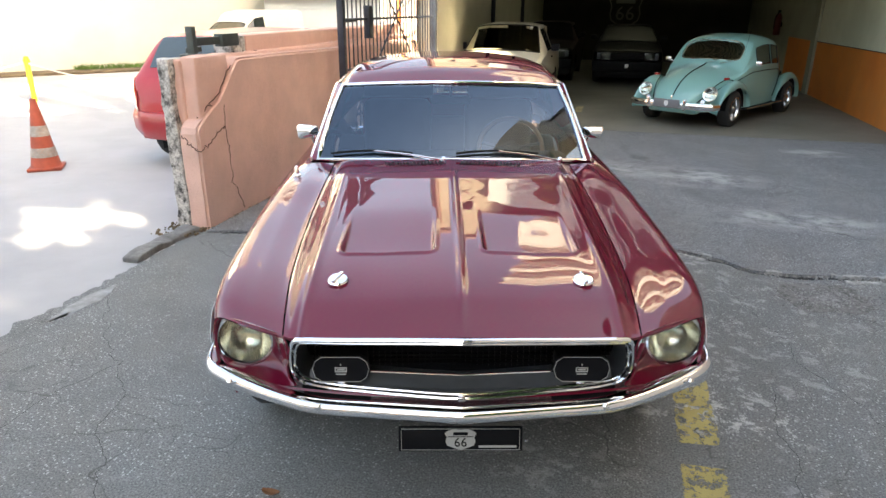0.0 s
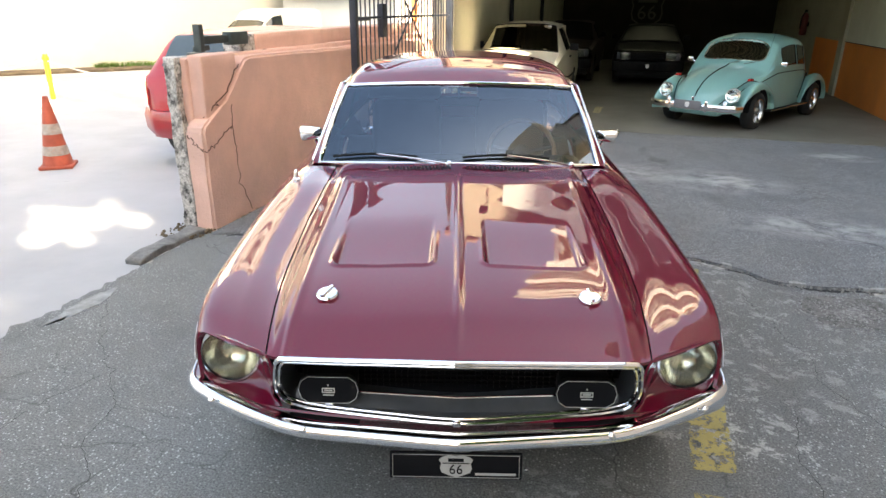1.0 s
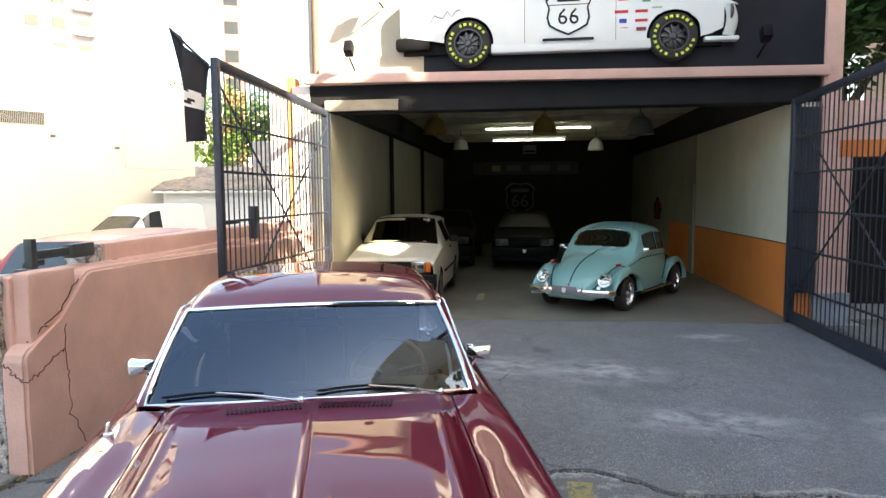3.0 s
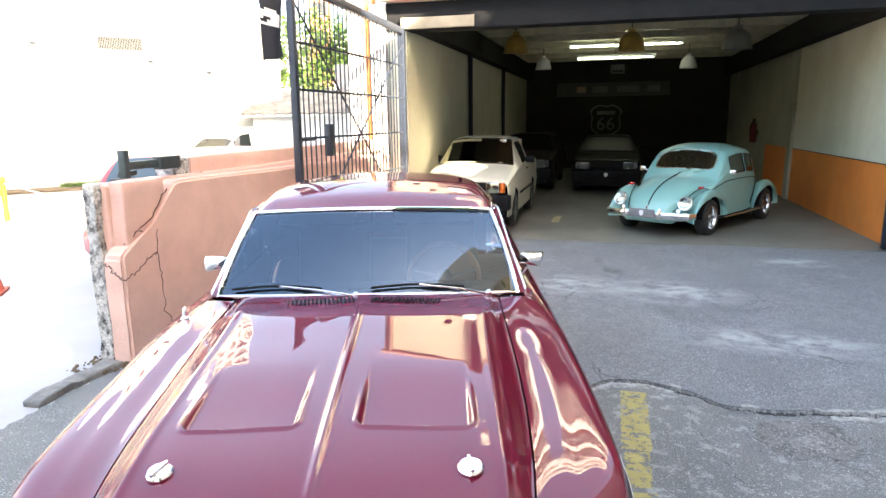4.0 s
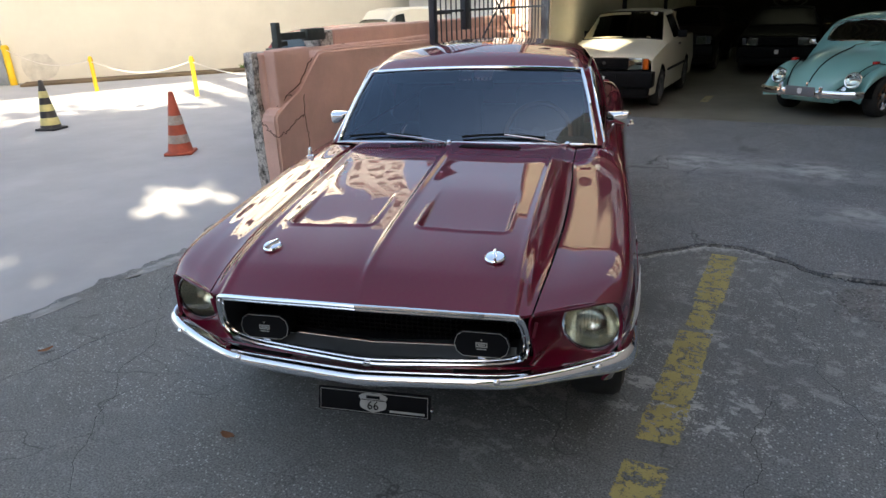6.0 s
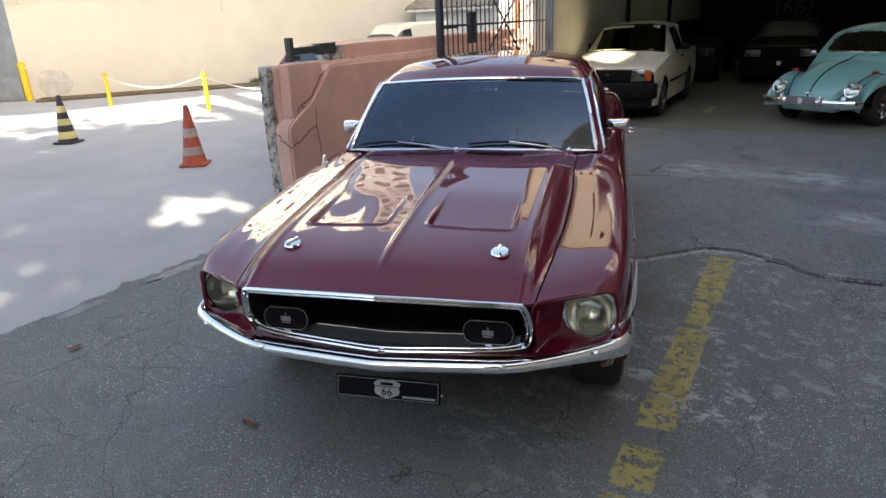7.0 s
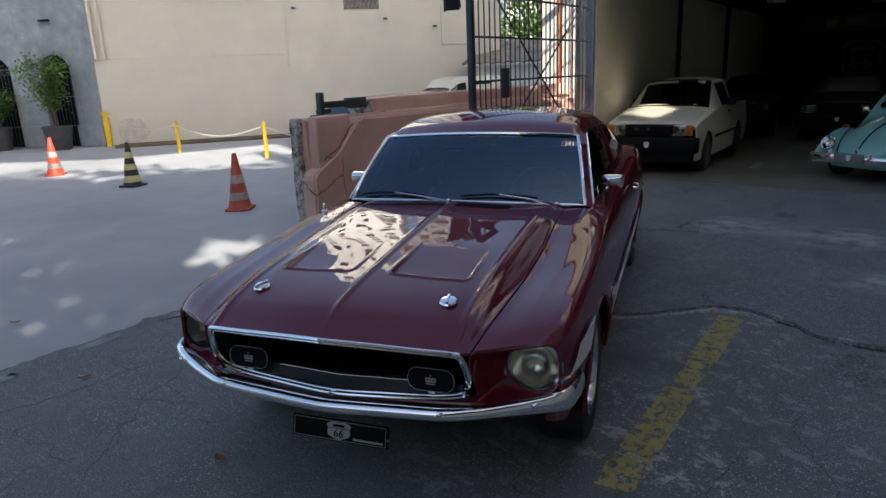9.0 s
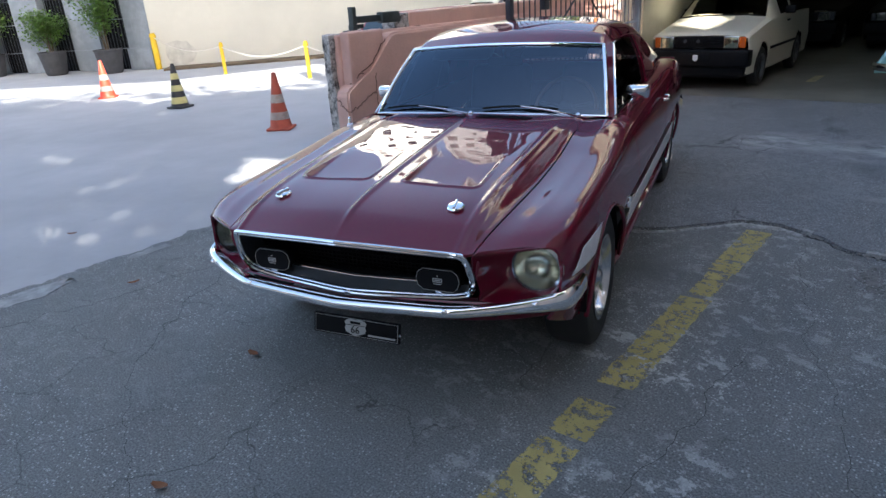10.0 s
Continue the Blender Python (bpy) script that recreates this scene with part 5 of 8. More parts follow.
def road_wheel(parent, m, R, r, w, rim_mat, spokes=5, twist=0.0, name="wheel"):
    """A tyre with its rim; the axle is z, the outer side is +z."""
    bm = nb()
    prof = [(r - 0.012, -w / 2 + 0.02), (r, -w / 2 + 0.004), (R - 0.055, -w / 2 - 0.010), (R - 0.018, -w / 2 + 0.004), (R - 0.003, -w / 2 + 0.028), (R, 0), (R - 0.003, w / 2 - 0.028), (R - 0.018, w / 2 - 0.004), (R - 0.055, w / 2 + 0.010), (r, w / 2 - 0.004), (r - 0.012, w / 2 - 0.02)]
    lathe(bm, prof, 48, cap=False)
    wh = part(name, bm, rubber, parent)
    wh.matrix_basis = m
    bm = nb()
    lathe(bm, [(r + 0.004, w / 2 - 0.006), (r + 0.004, w / 2 + 0.004), (r - 0.008, w / 2 + 0.004), (r - 0.022, w / 2 - 0.014), (r - 0.030, w / 2 - 0.05), (r - 0.034, -w / 2 + 0.02), (0.06, -w / 2 + 0.02)], 40, cap=False)
    part("rim", bm, rim_mat, wh)
    bm = nb()
    for k in range(spokes):
        a = 2 * math.pi * k / spokes + twist
        c, s_ = math.cos(a), math.sin(a)
        o = Vector((-s_, c, 0))
        d = Vector((c, s_, 0))
        ring = []
        for rad, half, h, th in ((0.035, 0.022, w / 2 - 0.030, 0.03), (0.09, 0.016, w / 2 - 0.022, 0.026), (r - 0.045, 0.017, w / 2 - 0.030, 0.026), (r - 0.020, 0.024, w / 2 - 0.040, 0.022)):
            p = d * rad
            ring.append([bm.verts.new(p + o * half * sg + Vector((0, 0, h - (th if low else 0)))) for sg, low in ((-1, 1), (-0.75, 0), (0.75, 0), (1, 1))])
        for A, B in zip(ring, ring[1:]):
            for i in range(4):
                bm.faces.new((A[i], A[(i + 1) % 4], B[(i + 1) % 4], B[i]))
        bm.faces.new(ring[0][::-1]), bm.faces.new(ring[-1])
    lathe(bm, [(0.055, w / 2 - 0.06), (0.055, w / 2 - 0.025), (0.040, w / 2 - 0.012), (0.030, w / 2 - 0.004), (0.004, w / 2 - 0.002)], 20)
    part("spokes", bm, rim_mat, wh)
    bm = nb()
    lathe(bm, [(r - 0.05, -w / 2 + 0.05), (0.002, -w / 2 + 0.05)], 24, cap=False)
    lathe(bm, [(r - 0.06, -0.01), (r - 0.06, 0.005), (0.05, 0.005)], 24, cap=False)
    part("brake_disc", bm, grille_grey, wh)
    return wh


for y in (0.735, 3.475):
    for sx in (1, -1):
        road_wheel(car, pose(sx * 0.755, y, 0.318, 0, sx * 90, 0), 0.318, 0.195, 0.20, polished, 5, 0.3)

# ---- gates ----
def gate(m, sign, label):
    """A barred leaf: hinge at the origin, its free end along -y."""
    g = thing("metal_gate", label, "gate", m, "gate leaves")
    L, H = 3.22, 2.95
    rise = 0.10
    part("hinge_post", box(nb(), -0.045, 0.045, -0.09, 0.0, 0.03, H + 0.02, 0.006), gate_metal, g)
    part("free_post", box(nb(), -0.035, 0.035, -L - 0.035, -L + 0.035, 0.03, H + rise + 0.05, 0.006), gate_metal, g)
    bm = nb()
    box(bm, -0.035, 0.035, -L, 0, -0.045, 0.045, 0.005)
    top = part("top_rail", bm, gate_metal, g)
    top.matrix_basis = pose(0, 0, H, -math.degrees(math.atan2(rise, L)), 0, 0)
    part("bottom_rail", box(nb(), -0.035, 0.035, -L, 0, 0.05, 0.19, 0.005), gate_metal, g)
    bar_bm = nb()
    box(bar_bm, -0.006, 0.006, -0.006, 0.006, 0.19, H + 0.04)
    first = part("bar", bar_bm, gate_metal, g, smooth=False)
    for k in range(1, 27):
        b = first.copy()
        scene.collection.objects.link(b)
        b.matrix_basis = pose(0, -0.09 - (L - 0.14) * k / 27, 0)
        b.scale.z = 1 + 0.033 * k / 27 - 0.006
    first.matrix_basis = pose(0, -0.09 - (L - 0.14) * 0.5 / 27, 0)
    for z in (0.52, 1.02, 1.53, 2.02, 2.48):
        part("cross_bar", box(nb(), -0.014, 0.014, -L, -0.04, z - 0.012, z + 0.012, 0.002), gate_metal, g)
    for p, q in (((0.018, -0.09, 2.75), (0.018, -L, 0.35)), ((-0.018, -0.09, 0.30), (-0.018, -L, 2.95))):
        part("brace", tube(nb(), [p, q], 0.012, 6), gate_metal, g)
    part("lock_box", box(nb(), -0.035, 0.035, -L + 0.66, -L + 0.77, 1.32, 1.67, 0.006), gate_metal, g)
    part("bolt_bar", box(nb(), -0.02, 0.02, -L, -L + 0.36, 1.50, 1.535, 0.004), gate_metal, g)
    return g


gate(GM @ pose(-6.47, -0.08, 0, 0, 0, -1.6), 1, "open dark navy barred steel gate leaf beside the low wall")
gate(GM @ pose(-0.08, -0.10, 0, 0, 0, 0), -1, "open dark navy barred steel gate leaf before a pink wall")

# flag on the free post of the gate
flag = thing("flag", "dark hanging flag with pale printed emblem on a pole", "flag", GM @ pose(-6.60, -3.30, 3.0))
part("pole", tube(nb(), [(0, 0, 0), (-0.15, -0.10, 0.17), (-0.30, -0.20, 0.34)], 0.012, 8), gate_metal, flag)
flag_cloth = mat("flag_cloth", (0.02, 0.022, 0.03), 0.9, vary=0.2, scale=8, bump=0.2)
bm = nb()
def flag_at(u, w):
    return Vector((-0.30 + 0.27 * u, -0.20 + 0.18 * u, 0.34 - 0.31 * u - w * (1.05 - 0.35 * u))) + Vector((0.02, 0.05, 0)) * math.sin(9 * u + 3 * w) + Vector((0.10, 0.06, 0)) * w * (1 - u)


grid(bm, flag_at, 16, 20)
cloth = part("cloth", thicken(bm, 0.003), flag_cloth, flag)
bm = nb()
grid(bm, lambda u, w: flag_at(0.2 + 0.5 * u, 0.40 + 0.25 * w) + Vector((0.004, -0.006, 0)), 8, 8, lambda p: 0.05 < math.hypot(p.x + 0.165, (p.z + 0.36) * 0.8) < 0.11 or abs(p.z + 0.36) < 0.02)
part("print", thicken(bm, 0.001), white_ink, cloth, "pale printed emblem")

# ---- street side: cones, posts, rope ----
def cone(m, main, band, label, h=0.75):
    c = thing("traffic_cone", label, "cone", m, "traffic cones")
    bm = nb()
    box(bm, -0.19, 0.19, -0.19, 0.19, 0.0, 0.035, 0.012)
    for v in bm.verts:
        if abs(v.co.x) + abs(v.co.y) > 0.34:
            v.co.x *= 0.86
            v.co.y *= 0.86
    part("base", bm, main, c)
    R = lambda z: 0.145 + (0.028 - 0.145) * (z - 0.03) / (h - 0.03)
    part("body", lathe(nb(), [(0.155, 0.03), (0.146, 0.05), (R(0.2), 0.2), (R(0.5), 0.5), (0.030, h - 0.01), (0.022, h), (0.018, h - 0.01)], 28), main, c)
    for z0, z1 in ((0.14, 0.24), (0.36, 0.47)) if main is not cone_black else ((0.08, 0.19), (0.29, 0.39), (0.49, 0.59)):
        part("band", lathe(nb(), [(R(z0) + 0.003, z0), (R(z0) + 0.004, z0 + 0.004), (R(z1) + 0.004, z1 - 0.004), (R(z1) + 0.003, z1)], 28, cap=False), band, c)
    return c


bright_orange = mat("cone_bright_orange", (0.78, 0.065, 0.03), 0.5, vary=0.08, scale=9)
cone(pose(-4.32, 5.12, -0.01, 0, 0, 20), cone_orange, cone_white, "faded orange traffic cone with two dirty white bands")
cone(pose(-7.62, 6.60, -0.01, 0, 0, 5), cone_black, cone_yellow, "black traffic cone with three pale yellow bands")
cone(pose(-10.60, 7.60, -0.01, 0, 0, 35), bright_orange, cone_white, "bright orange traffic cone with white bands")

POSTS = ((-14.55, 12.75, 0.085, 1.02), (-10.75, 11.32, 0.045, 0.78), (-7.47, 10.34, 0.045, 0.80), (-4.3, 9.4, 0.045, 0.80))
for x, y, r, h in POSTS:
    bm = nb()
    lathe(bm, [(r, 0), (r, h - 0.03), (r * 0.8, h), (0.004, h + 0.01)], 16)
    lathe(bm, [(r + 0.012, h - 0.10), (r + 0.014, h - 0.06), (r + 0.012, h - 0.05)], 16, cap=False)
    single("bollard", bm, yellow_paint, "yellow painted post carrying a white rope", "post", pose(x, y, -0.012), "yellow posts")
for p, q in zip(POSTS, POSTS[1:]):
    P, Q = Vector((p[0], p[1], p[3] - 0.12)), Vector((q[0], q[1], q[3] - 0.10))
    single("rope", tube(nb(), [P.lerp(Q, k / 20) - Vector((0, 0, 0.24 * math.sin(math.pi * k / 20))) for k in range(21)], 0.012, 6), rope_white, "sagging white rope strung between yellow posts", "rope", group="ropes")

# ---- long cream wall ----
WM = pose(-13.55, 13.54, 0, 0, 0, math.degrees(math.atan2(0.581, 0.814)))  # x along the wall, face at y = 0
bm = nb()
prof = [(-1.35, 0), (11.05, 0), (11.05, 4.80), (9.0, 5.42), (6.0, 6.15), (2.0, 7.1), (-1.35, 7.9)]
A = [bm.verts.new((x, 0, z)) for x, z in prof]
B = [bm.verts.new((x, 0.4, z)) for x, z in prof]
bm.faces.new(A), bm.faces.new(B[::-1])
for i in range(len(prof)):
    bm.faces.new((A[i], A[(i + 1) % 7], B[(i + 1) % 7], B[i]))
single("wall_street", bm, cream_wall, "tall cream plastered wall with patched areas", "wall", WM, kind="structure", smooth=False)
for x0, z0, x1, z1, d in ((-1.3, 2.44, 4.05, 2.47, 0.012), (4.05, 2.08, 4.12, 6.5, 0.03), (9.0, 2.6, 9.04, 4.9, 0.02), (9.0, 2.58, 10.9, 2.62, 0.02)):
    single("wall_ridge", box(nb(), x0, x1, -d, 0.02, z0, z1, 0.006), cream_wall, "cream plaster ridge on the wall", "wall", WM, kind="structure")
single("coping", box(nb(), -1.4, 0.4, -0.03, 0.1, -0.06, 0.0), stone_grey, "thin grey coping", "coping", WM @ pose(0, 0, 0.02), kind="structure")
ring = [2 * math.pi * k / 40 for k in range(40)]
bm = nb()
F = [bm.verts.new((-0.62 + 0.40 * (1 + 0.35 * noise.noise((1.5 * math.cos(t), 1.5 * math.sin(t), 4.0))) * math.cos(t), -0.006, 0.42 + 0.42 * (1 + 0.35 * noise.noise((1.5 * math.cos(t), 1.5 * math.sin(t), 7.0))) * math.sin(t))) for t in ring]
K = [bm.verts.new((v.co.x, 0.01, v.co.z)) for v in F]
bm.faces.new(F)
for k in range(40):
    bm.faces.new((F[k], F[(k + 1) % 40], K[(k + 1) % 40], K[k]))
single("wall_patch", bm, mat("bare_plaster", (0.49, 0.475, 0.42), 0.95, vary=0.2, scale=4, bump=0.5), "grey bare plaster patch low on the cream wall", "wall", WM, kind="structure", smooth=False)
vent = thing("wall_vent", "long louvred vent opening in the cream wall", "vent", WM @ pose(6.45, 0, 3.86))
part("recess", box(nb(), -0.55, 0.55, -0.008, 0.01, -0.17, 0.17), black_trim, vent, smooth=False)
part("frame", tube(nb(), [(-0.55, -0.01, -0.17), (0.55, -0.01, -0.17), (0.55, -0.01, 0.17), (-0.55, -0.01, 0.17)], 0.014, 6, closed=True), cream_wall, vent)
bm0 = nb()
box(bm0, -0.010, 0.010, -0.03, 0.0, -0.16, 0.16)
sl = part("slat", bm0, mat("vent_slat", (0.32, 0.31, 0.28), 0.7), vent, smooth=False)
for k in range(1, 26):
    c = sl.copy()
    scene.collection.objects.link(c)
    c.matrix_basis = pose(-0.52 + 1.04 * k / 25, 0, 0)
sl.matrix_basis = pose(-0.52, 0, 0)
for x, z in ((1.34, 4.2), (4.36, 3.75), (7.15, 3.40), (8.75, 3.15)):
    f = thing("wall_floodlight", "small grey floodlight fixed on the cream wall", "lamp", WM @ pose(x, -0.02, z), "wall floodlights")
    part("housing", box(nb(), -0.07, 0.07, -0.16, -0.09, -0.045, 0.045, 0.01), mat("lamp_grey", (0.5, 0.5, 0.48), 0.5), f)
    part("glass", box(nb(), -0.055, 0.055, -0.165, -0.158, -0.032, 0.032), grille_grey, f)
    part("arm", tube(nb(), [(0.09, 0.02, 0), (0.09, -0.1, 0)], 0.012, 6), black_trim, f)
# dirt strip and grass at the wall's foot
single("verge", box(nb(), -1.0, 11.0, -0.9, 0.0, -0.02, 0.05, 0.02), soil, "brown earth strip along the wall's foot", "verge", WM, kind="structure")
bm = nb()
rnd = random.Random(11)
for i in range(2600):
    x = rnd.uniform(4.6, 10.8)
    y = -0.08 - abs(rnd.gauss(0, 0.10))
    h = rnd.uniform(0.06, 0.20) * (0.5 + 0.8 * max(0, noise.noise((x * 1.5, 0, 0)) + 0.4))
    a = rnd.uniform(0, 6.28)
    d = Vector((math.cos(a), math.sin(a), 0)) * 0.012
    b = Vector((x, y, 0.04))
    t = b + Vector((rnd.gauss(0, 0.05), rnd.gauss(0, 0.05), h))
    bm.faces.new([bm.verts.new(b - d), bm.verts.new(b + d), bm.verts.new(t)])
single("grass", bm, leaf, "ragged green grass growing along the wall's foot", "grass", WM, kind="stuff", smooth=False)

# ---- grey stone building with arched doors ----
SM = pose(-14.65, 12.75, 0, 0, 0, 188.0)   # x along the face away from the cream wall, outside is +y
sb = thing("stone_building", "grey ashlar stone building with arched barred doorways", "building", SM, kind="structure")


def arched_front(w, h, arches):
    """A face with round-headed openings, in the x-z plane."""
    bm = nb()
    xs = 0.0
    cols = []
    for cx, half, spring in arches:
        cols.append((xs, cx - half, None))
        cols.append((cx - half, cx + half, (cx, half, spring)))
        xs = cx + half
    cols.append((xs, w, None))
    for x0, x1, arch in cols:
        if arch is None:
            box(bm, x0, x1, -0.5, 0.0, 0, h)
        else:
            cx, half, spring = arch
            n = 14
            for k in range(n):
                t0, t1 = math.pi * k / n, math.pi * (k + 1) / n
                a, b = cx - half * math.cos(t0), cx - half * math.cos(t1)
                za, zb = spring + half * math.sin(t0), spring + half * math.sin(t1)
                vs = [bm.verts.new(p) for p in ((a, 0, za), (b, 0, zb), (b, 0, h), (a, 0, h), (a, -0.5, za), (b, -0.5, zb))]
                bm.faces.new((vs[0], vs[1], vs[2], vs[3]))
                bm.faces.new((vs[0], vs[4], vs[5], vs[1]))
    return bm


part("wall", arched_front(9.0, 8.0, ((1.32, 0.50, 2.15), (3.35, 0.50, 2.15), (5.4, 0.50, 2.15))), stone_grey, sb, smooth=False)
part("flank", box(nb(), -0.02, 0.0, -3.0, 0.0, 0, 8.0), stone_grey, sb, smooth=False)
for z in (0.62, 1.45, 2.28, 3.10, 3.95, 4.80):
    part("joint", box(nb(), 0.0, 9.0, 0.0, 0.006, z, z + 0.018), mat("stone_joint", (0.25, 0.28, 0.315), 0.9) if z == 0.62 else bpy.data.materials["stone_joint"], sb, smooth=False)
for r, z in enumerate((0.62, 1.45, 2.28, 3.10, 3.95)):
    for k in range(7):
        x = 0.55 + 1.25 * k + (0.6 if r % 2 else 0)
        if all(abs(x - cx) > 0.56 for cx in (1.32, 3.35, 5.4)) or z > 2.7:
            part("joint", box(nb(), x, x + 0.016, 0.0, 0.006, z, z + 0.83), bpy.data.materials["stone_joint"], sb, smooth=False)
part("plinth", box(nb(), 0.0, 0.86, 0.0, 0.06, 0, 0.6, 0.01), stone_grey, sb)
for cx in (1.32, 3.35, 5.4):
    d = part("arched_door", box(nb(), cx - 0.48, cx + 0.48, -0.35, -0.30, 0, 2.7), black_trim, sb, "black barred arched door", smooth=False)
    bm = nb()
    for k in range(8):
        x = cx - 0.42 + 0.12 * k
        tube(bm, [(x, -0.2, 0.05), (x, -0.2, 2.15)], 0.012, 5)
    for k in range(9):
        t = math.pi * k / 8
        tube(bm, [(cx, -0.2, 2.15), (cx + 0.46 * math.cos(t), -0.2, 2.15 + 0.46 * math.sin(t))], 0.012, 5)
    tube(bm, [(cx - 0.47, -0.2, 2.15), (cx + 0.47, -0.2, 2.15)], 0.02, 5)
    part("bars", bm, gate_metal, d)
    part("sconce", box(nb(), cx - 0.16, cx + 0.16, 0.02, 0.13, 3.55, 3.60, 0.01), black_trim, sb)
# pale drain pipes at the joint of the two buildings
for dx in (0.10, 0.32):
    single("drain_pipe", tube(nb(), [(-1.35 + dx, -0.08, 2.45), (-1.35 + dx, -0.08, 6.8)], 0.05, 10), cream_wall, "cream painted drain pipe on the wall", "pipe", WM, "drain pipes")


def foliage(bm, clumps, n, size, rnd, spread, skip=None):
    """Many small bent leaves round the ends of twigs."""
    for _ in range(n):
        c = rnd.choice(clumps)
        p = Vector(c) + Vector((rnd.gauss(0, spread), rnd.gauss(0, spread), rnd.gauss(0, spread * 0.8)))
        if skip and skip(p):
            continue
        a, tilt = rnd.uniform(0, 6.28), rnd.uniform(-0.9, 0.5)
        d = Vector((math.cos(a) * math.cos(tilt), math.sin(a) * math.cos(tilt), math.sin(tilt))) * size * rnd.uniform(0.7, 1.3)
        s = d.cross(Vector((rnd.gauss(0, 0.3), rnd.gauss(0, 0.3), 1))).normalized() * size * 0.32
        m = p + d * 0.5 - Vector((0, 0, size * 0.08))
        v = [bm.verts.new(q) for q in (p, m + s, p + d, m - s)]
        bm.faces.new((v[0], v[1], v[3])), bm.faces.new((v[1], v[2], v[3]))
    return bm


def potted_shrub(m, seed, h):
    rnd = random.Random(seed)
    t = thing("potted_shrub", "leafy green shrub in a large dark grey pot", "plant", m, "potted shrubs")
    part("pot", lathe(nb(), [(0.26, 0), (0.30, 0.05), (0.38, 0.62), (0.40, 0.64), (0.40, 0.68), (0.36, 0.68), (0.35, 0.60), (0.02, 0.58)], 28), mat("pot_grey", (0.06, 0.062, 0.068), 0.8, vary=0.2), t)
    bm = nb()
    tips = []
    for k in range(7):
        a, lean = rnd.uniform(0, 6.28), rnd.uniform(0.15, 0.62)
        top = Vector((lean * math.cos(a), lean * math.sin(a), rnd.uniform(0.55, 1.0) * h))
        mid = Vector((top.x * 0.3, top.y * 0.3, 0.62 + (top.z - 0.62) * 0.5))
        tube(bm, [(0.03 * math.cos(a), 0.03 * math.sin(a), 0.58), mid, top], 0.016, 5, taper=0.35)
        tips += [top, mid.lerp(top, 0.6), mid.lerp(top, 0.3), top + Vector((rnd.gauss(0, 0.12), rnd.gauss(0, 0.12), 0.06))]
    part("stems", bm, bark, t)
    part("leaves", foliage(nb(), tips, 2300, 0.10, rnd, 0.15), leaf, t, smooth=False)
    return t


potted_shrub(SM @ pose(1.02, 0.65, -0.01), 1, 2.45)
potted_shrub(SM @ pose(3.12, 0.60, -0.01), 2, 2.05)
potted_shrub(SM @ pose(5.6, 0.55, -0.01), 3, 2.3)

# ---- small white house at the end of the street, and what stands behind it ----
HM = pose(-5.2, 18.75, 0, 0, 0, -8)
house = thing("white_house", "low white rendered house with a tiled lean-to roof", "house", HM)
part("wall", box(nb(), 0.0, 5.2, 0, 3.4, 0, 1.95), white_wall, house, smooth=False)
part("upper_wall", box(nb(), 1.9, 5.2, 2.5, 5.0, 1.9, 3.55), mat("grey_render", (0.30, 0.30, 0.31), 0.9, vary=0.25, scale=5, bump=0.5), house, smooth=False)
bm = nb()
grid(bm, lambda u, w: Vector((-0.22 + 5.5 * u, -0.30 + 2.8 * w, 1.93 + 0.78 * w + 0.030 * abs(math.sin(u * 5.5 * 9)))), 190, 6)
part("roof", thicken(bm, 0.04), roof_tile, house)
part("verge", box(nb(), -0.25, -0.16, -1.4, 1.4, -0.05, 0.03, 0.01, pose(0, 1.1, 2.32, 15.6, 0, 0)), roof_tile, house)
part("eaves", box(nb(), -0.18, 5.2, -0.28, -0.24, 1.85, 1.94), white_wall, house, smooth=False)
part("door", box(nb(), 0.42, 0.86, -0.03, 0.02, 0, 1.55, 0.01), mat("grey_door", (0.36, 0.39, 0.40), 0.6), house)
part("lintel", box(nb(), 1.2, 2.2, -0.05, 0.0, 1.60, 1.66), white_wall, house, smooth=False)


def tree(m, seed, h, crown, leaves, size, label, material):
    rnd = random.Random(seed)
    t = thing("tree", label, "tree", m, "street trees")
    bm, tips = nb(), []
    tube(bm, [(0, 0, 0), (0.1, 0.05, h * 0.3), (0.0, 0.1, h * 0.55)], 0.22, 8, taper=0.6)
    for k in range(13):
        a, r = rnd.uniform(0, 6.28), crown * rnd.uniform(0.3, 0.95)
        top = Vector((r * math.cos(a), r * math.sin(a), h * rnd.uniform(0.55, 1.0)))
        base = Vector((0, 0.05, h * rnd.uniform(0.3, 0.55)))
        mid = base.lerp(top, 0.5) + Vector((0, 0, 0.3))
        tube(bm, [base, mid, top], 0.09, 5, taper=0.25)
        tips += [top, mid, mid.lerp(top, 0.5), top + Vector((rnd.gauss(0, 0.4), rnd.gauss(0, 0.4), rnd.gauss(0, 0.3)))]
    part("trunk", bm, bark, t)
    part("crown", foliage(nb(), tips, leaves, size, rnd, crown * 0.20), material, t, smooth=False)
    return t


tree(pose(-6.9, 37.0, 0), 21, 7.2, 2.6, 5200, 0.26, "leafy green tree behind the white house", leaf)
tree(pose(-3.9, 38.0, 0), 22, 7.6, 2.6, 5200, 0.26, "leafy green tree behind the white house", leaf)
tree(pose(-1.2, 40.0, 0), 23, 7.0, 2.4, 3800, 0.26, "leafy green tree behind the white house", leaf)

tree(GM @ pose(1.9, 3.2, 0), 31, 8.0, 2.0, 9000, 0.24, "dense dark green tree behind the pink wall", leaf_dark)


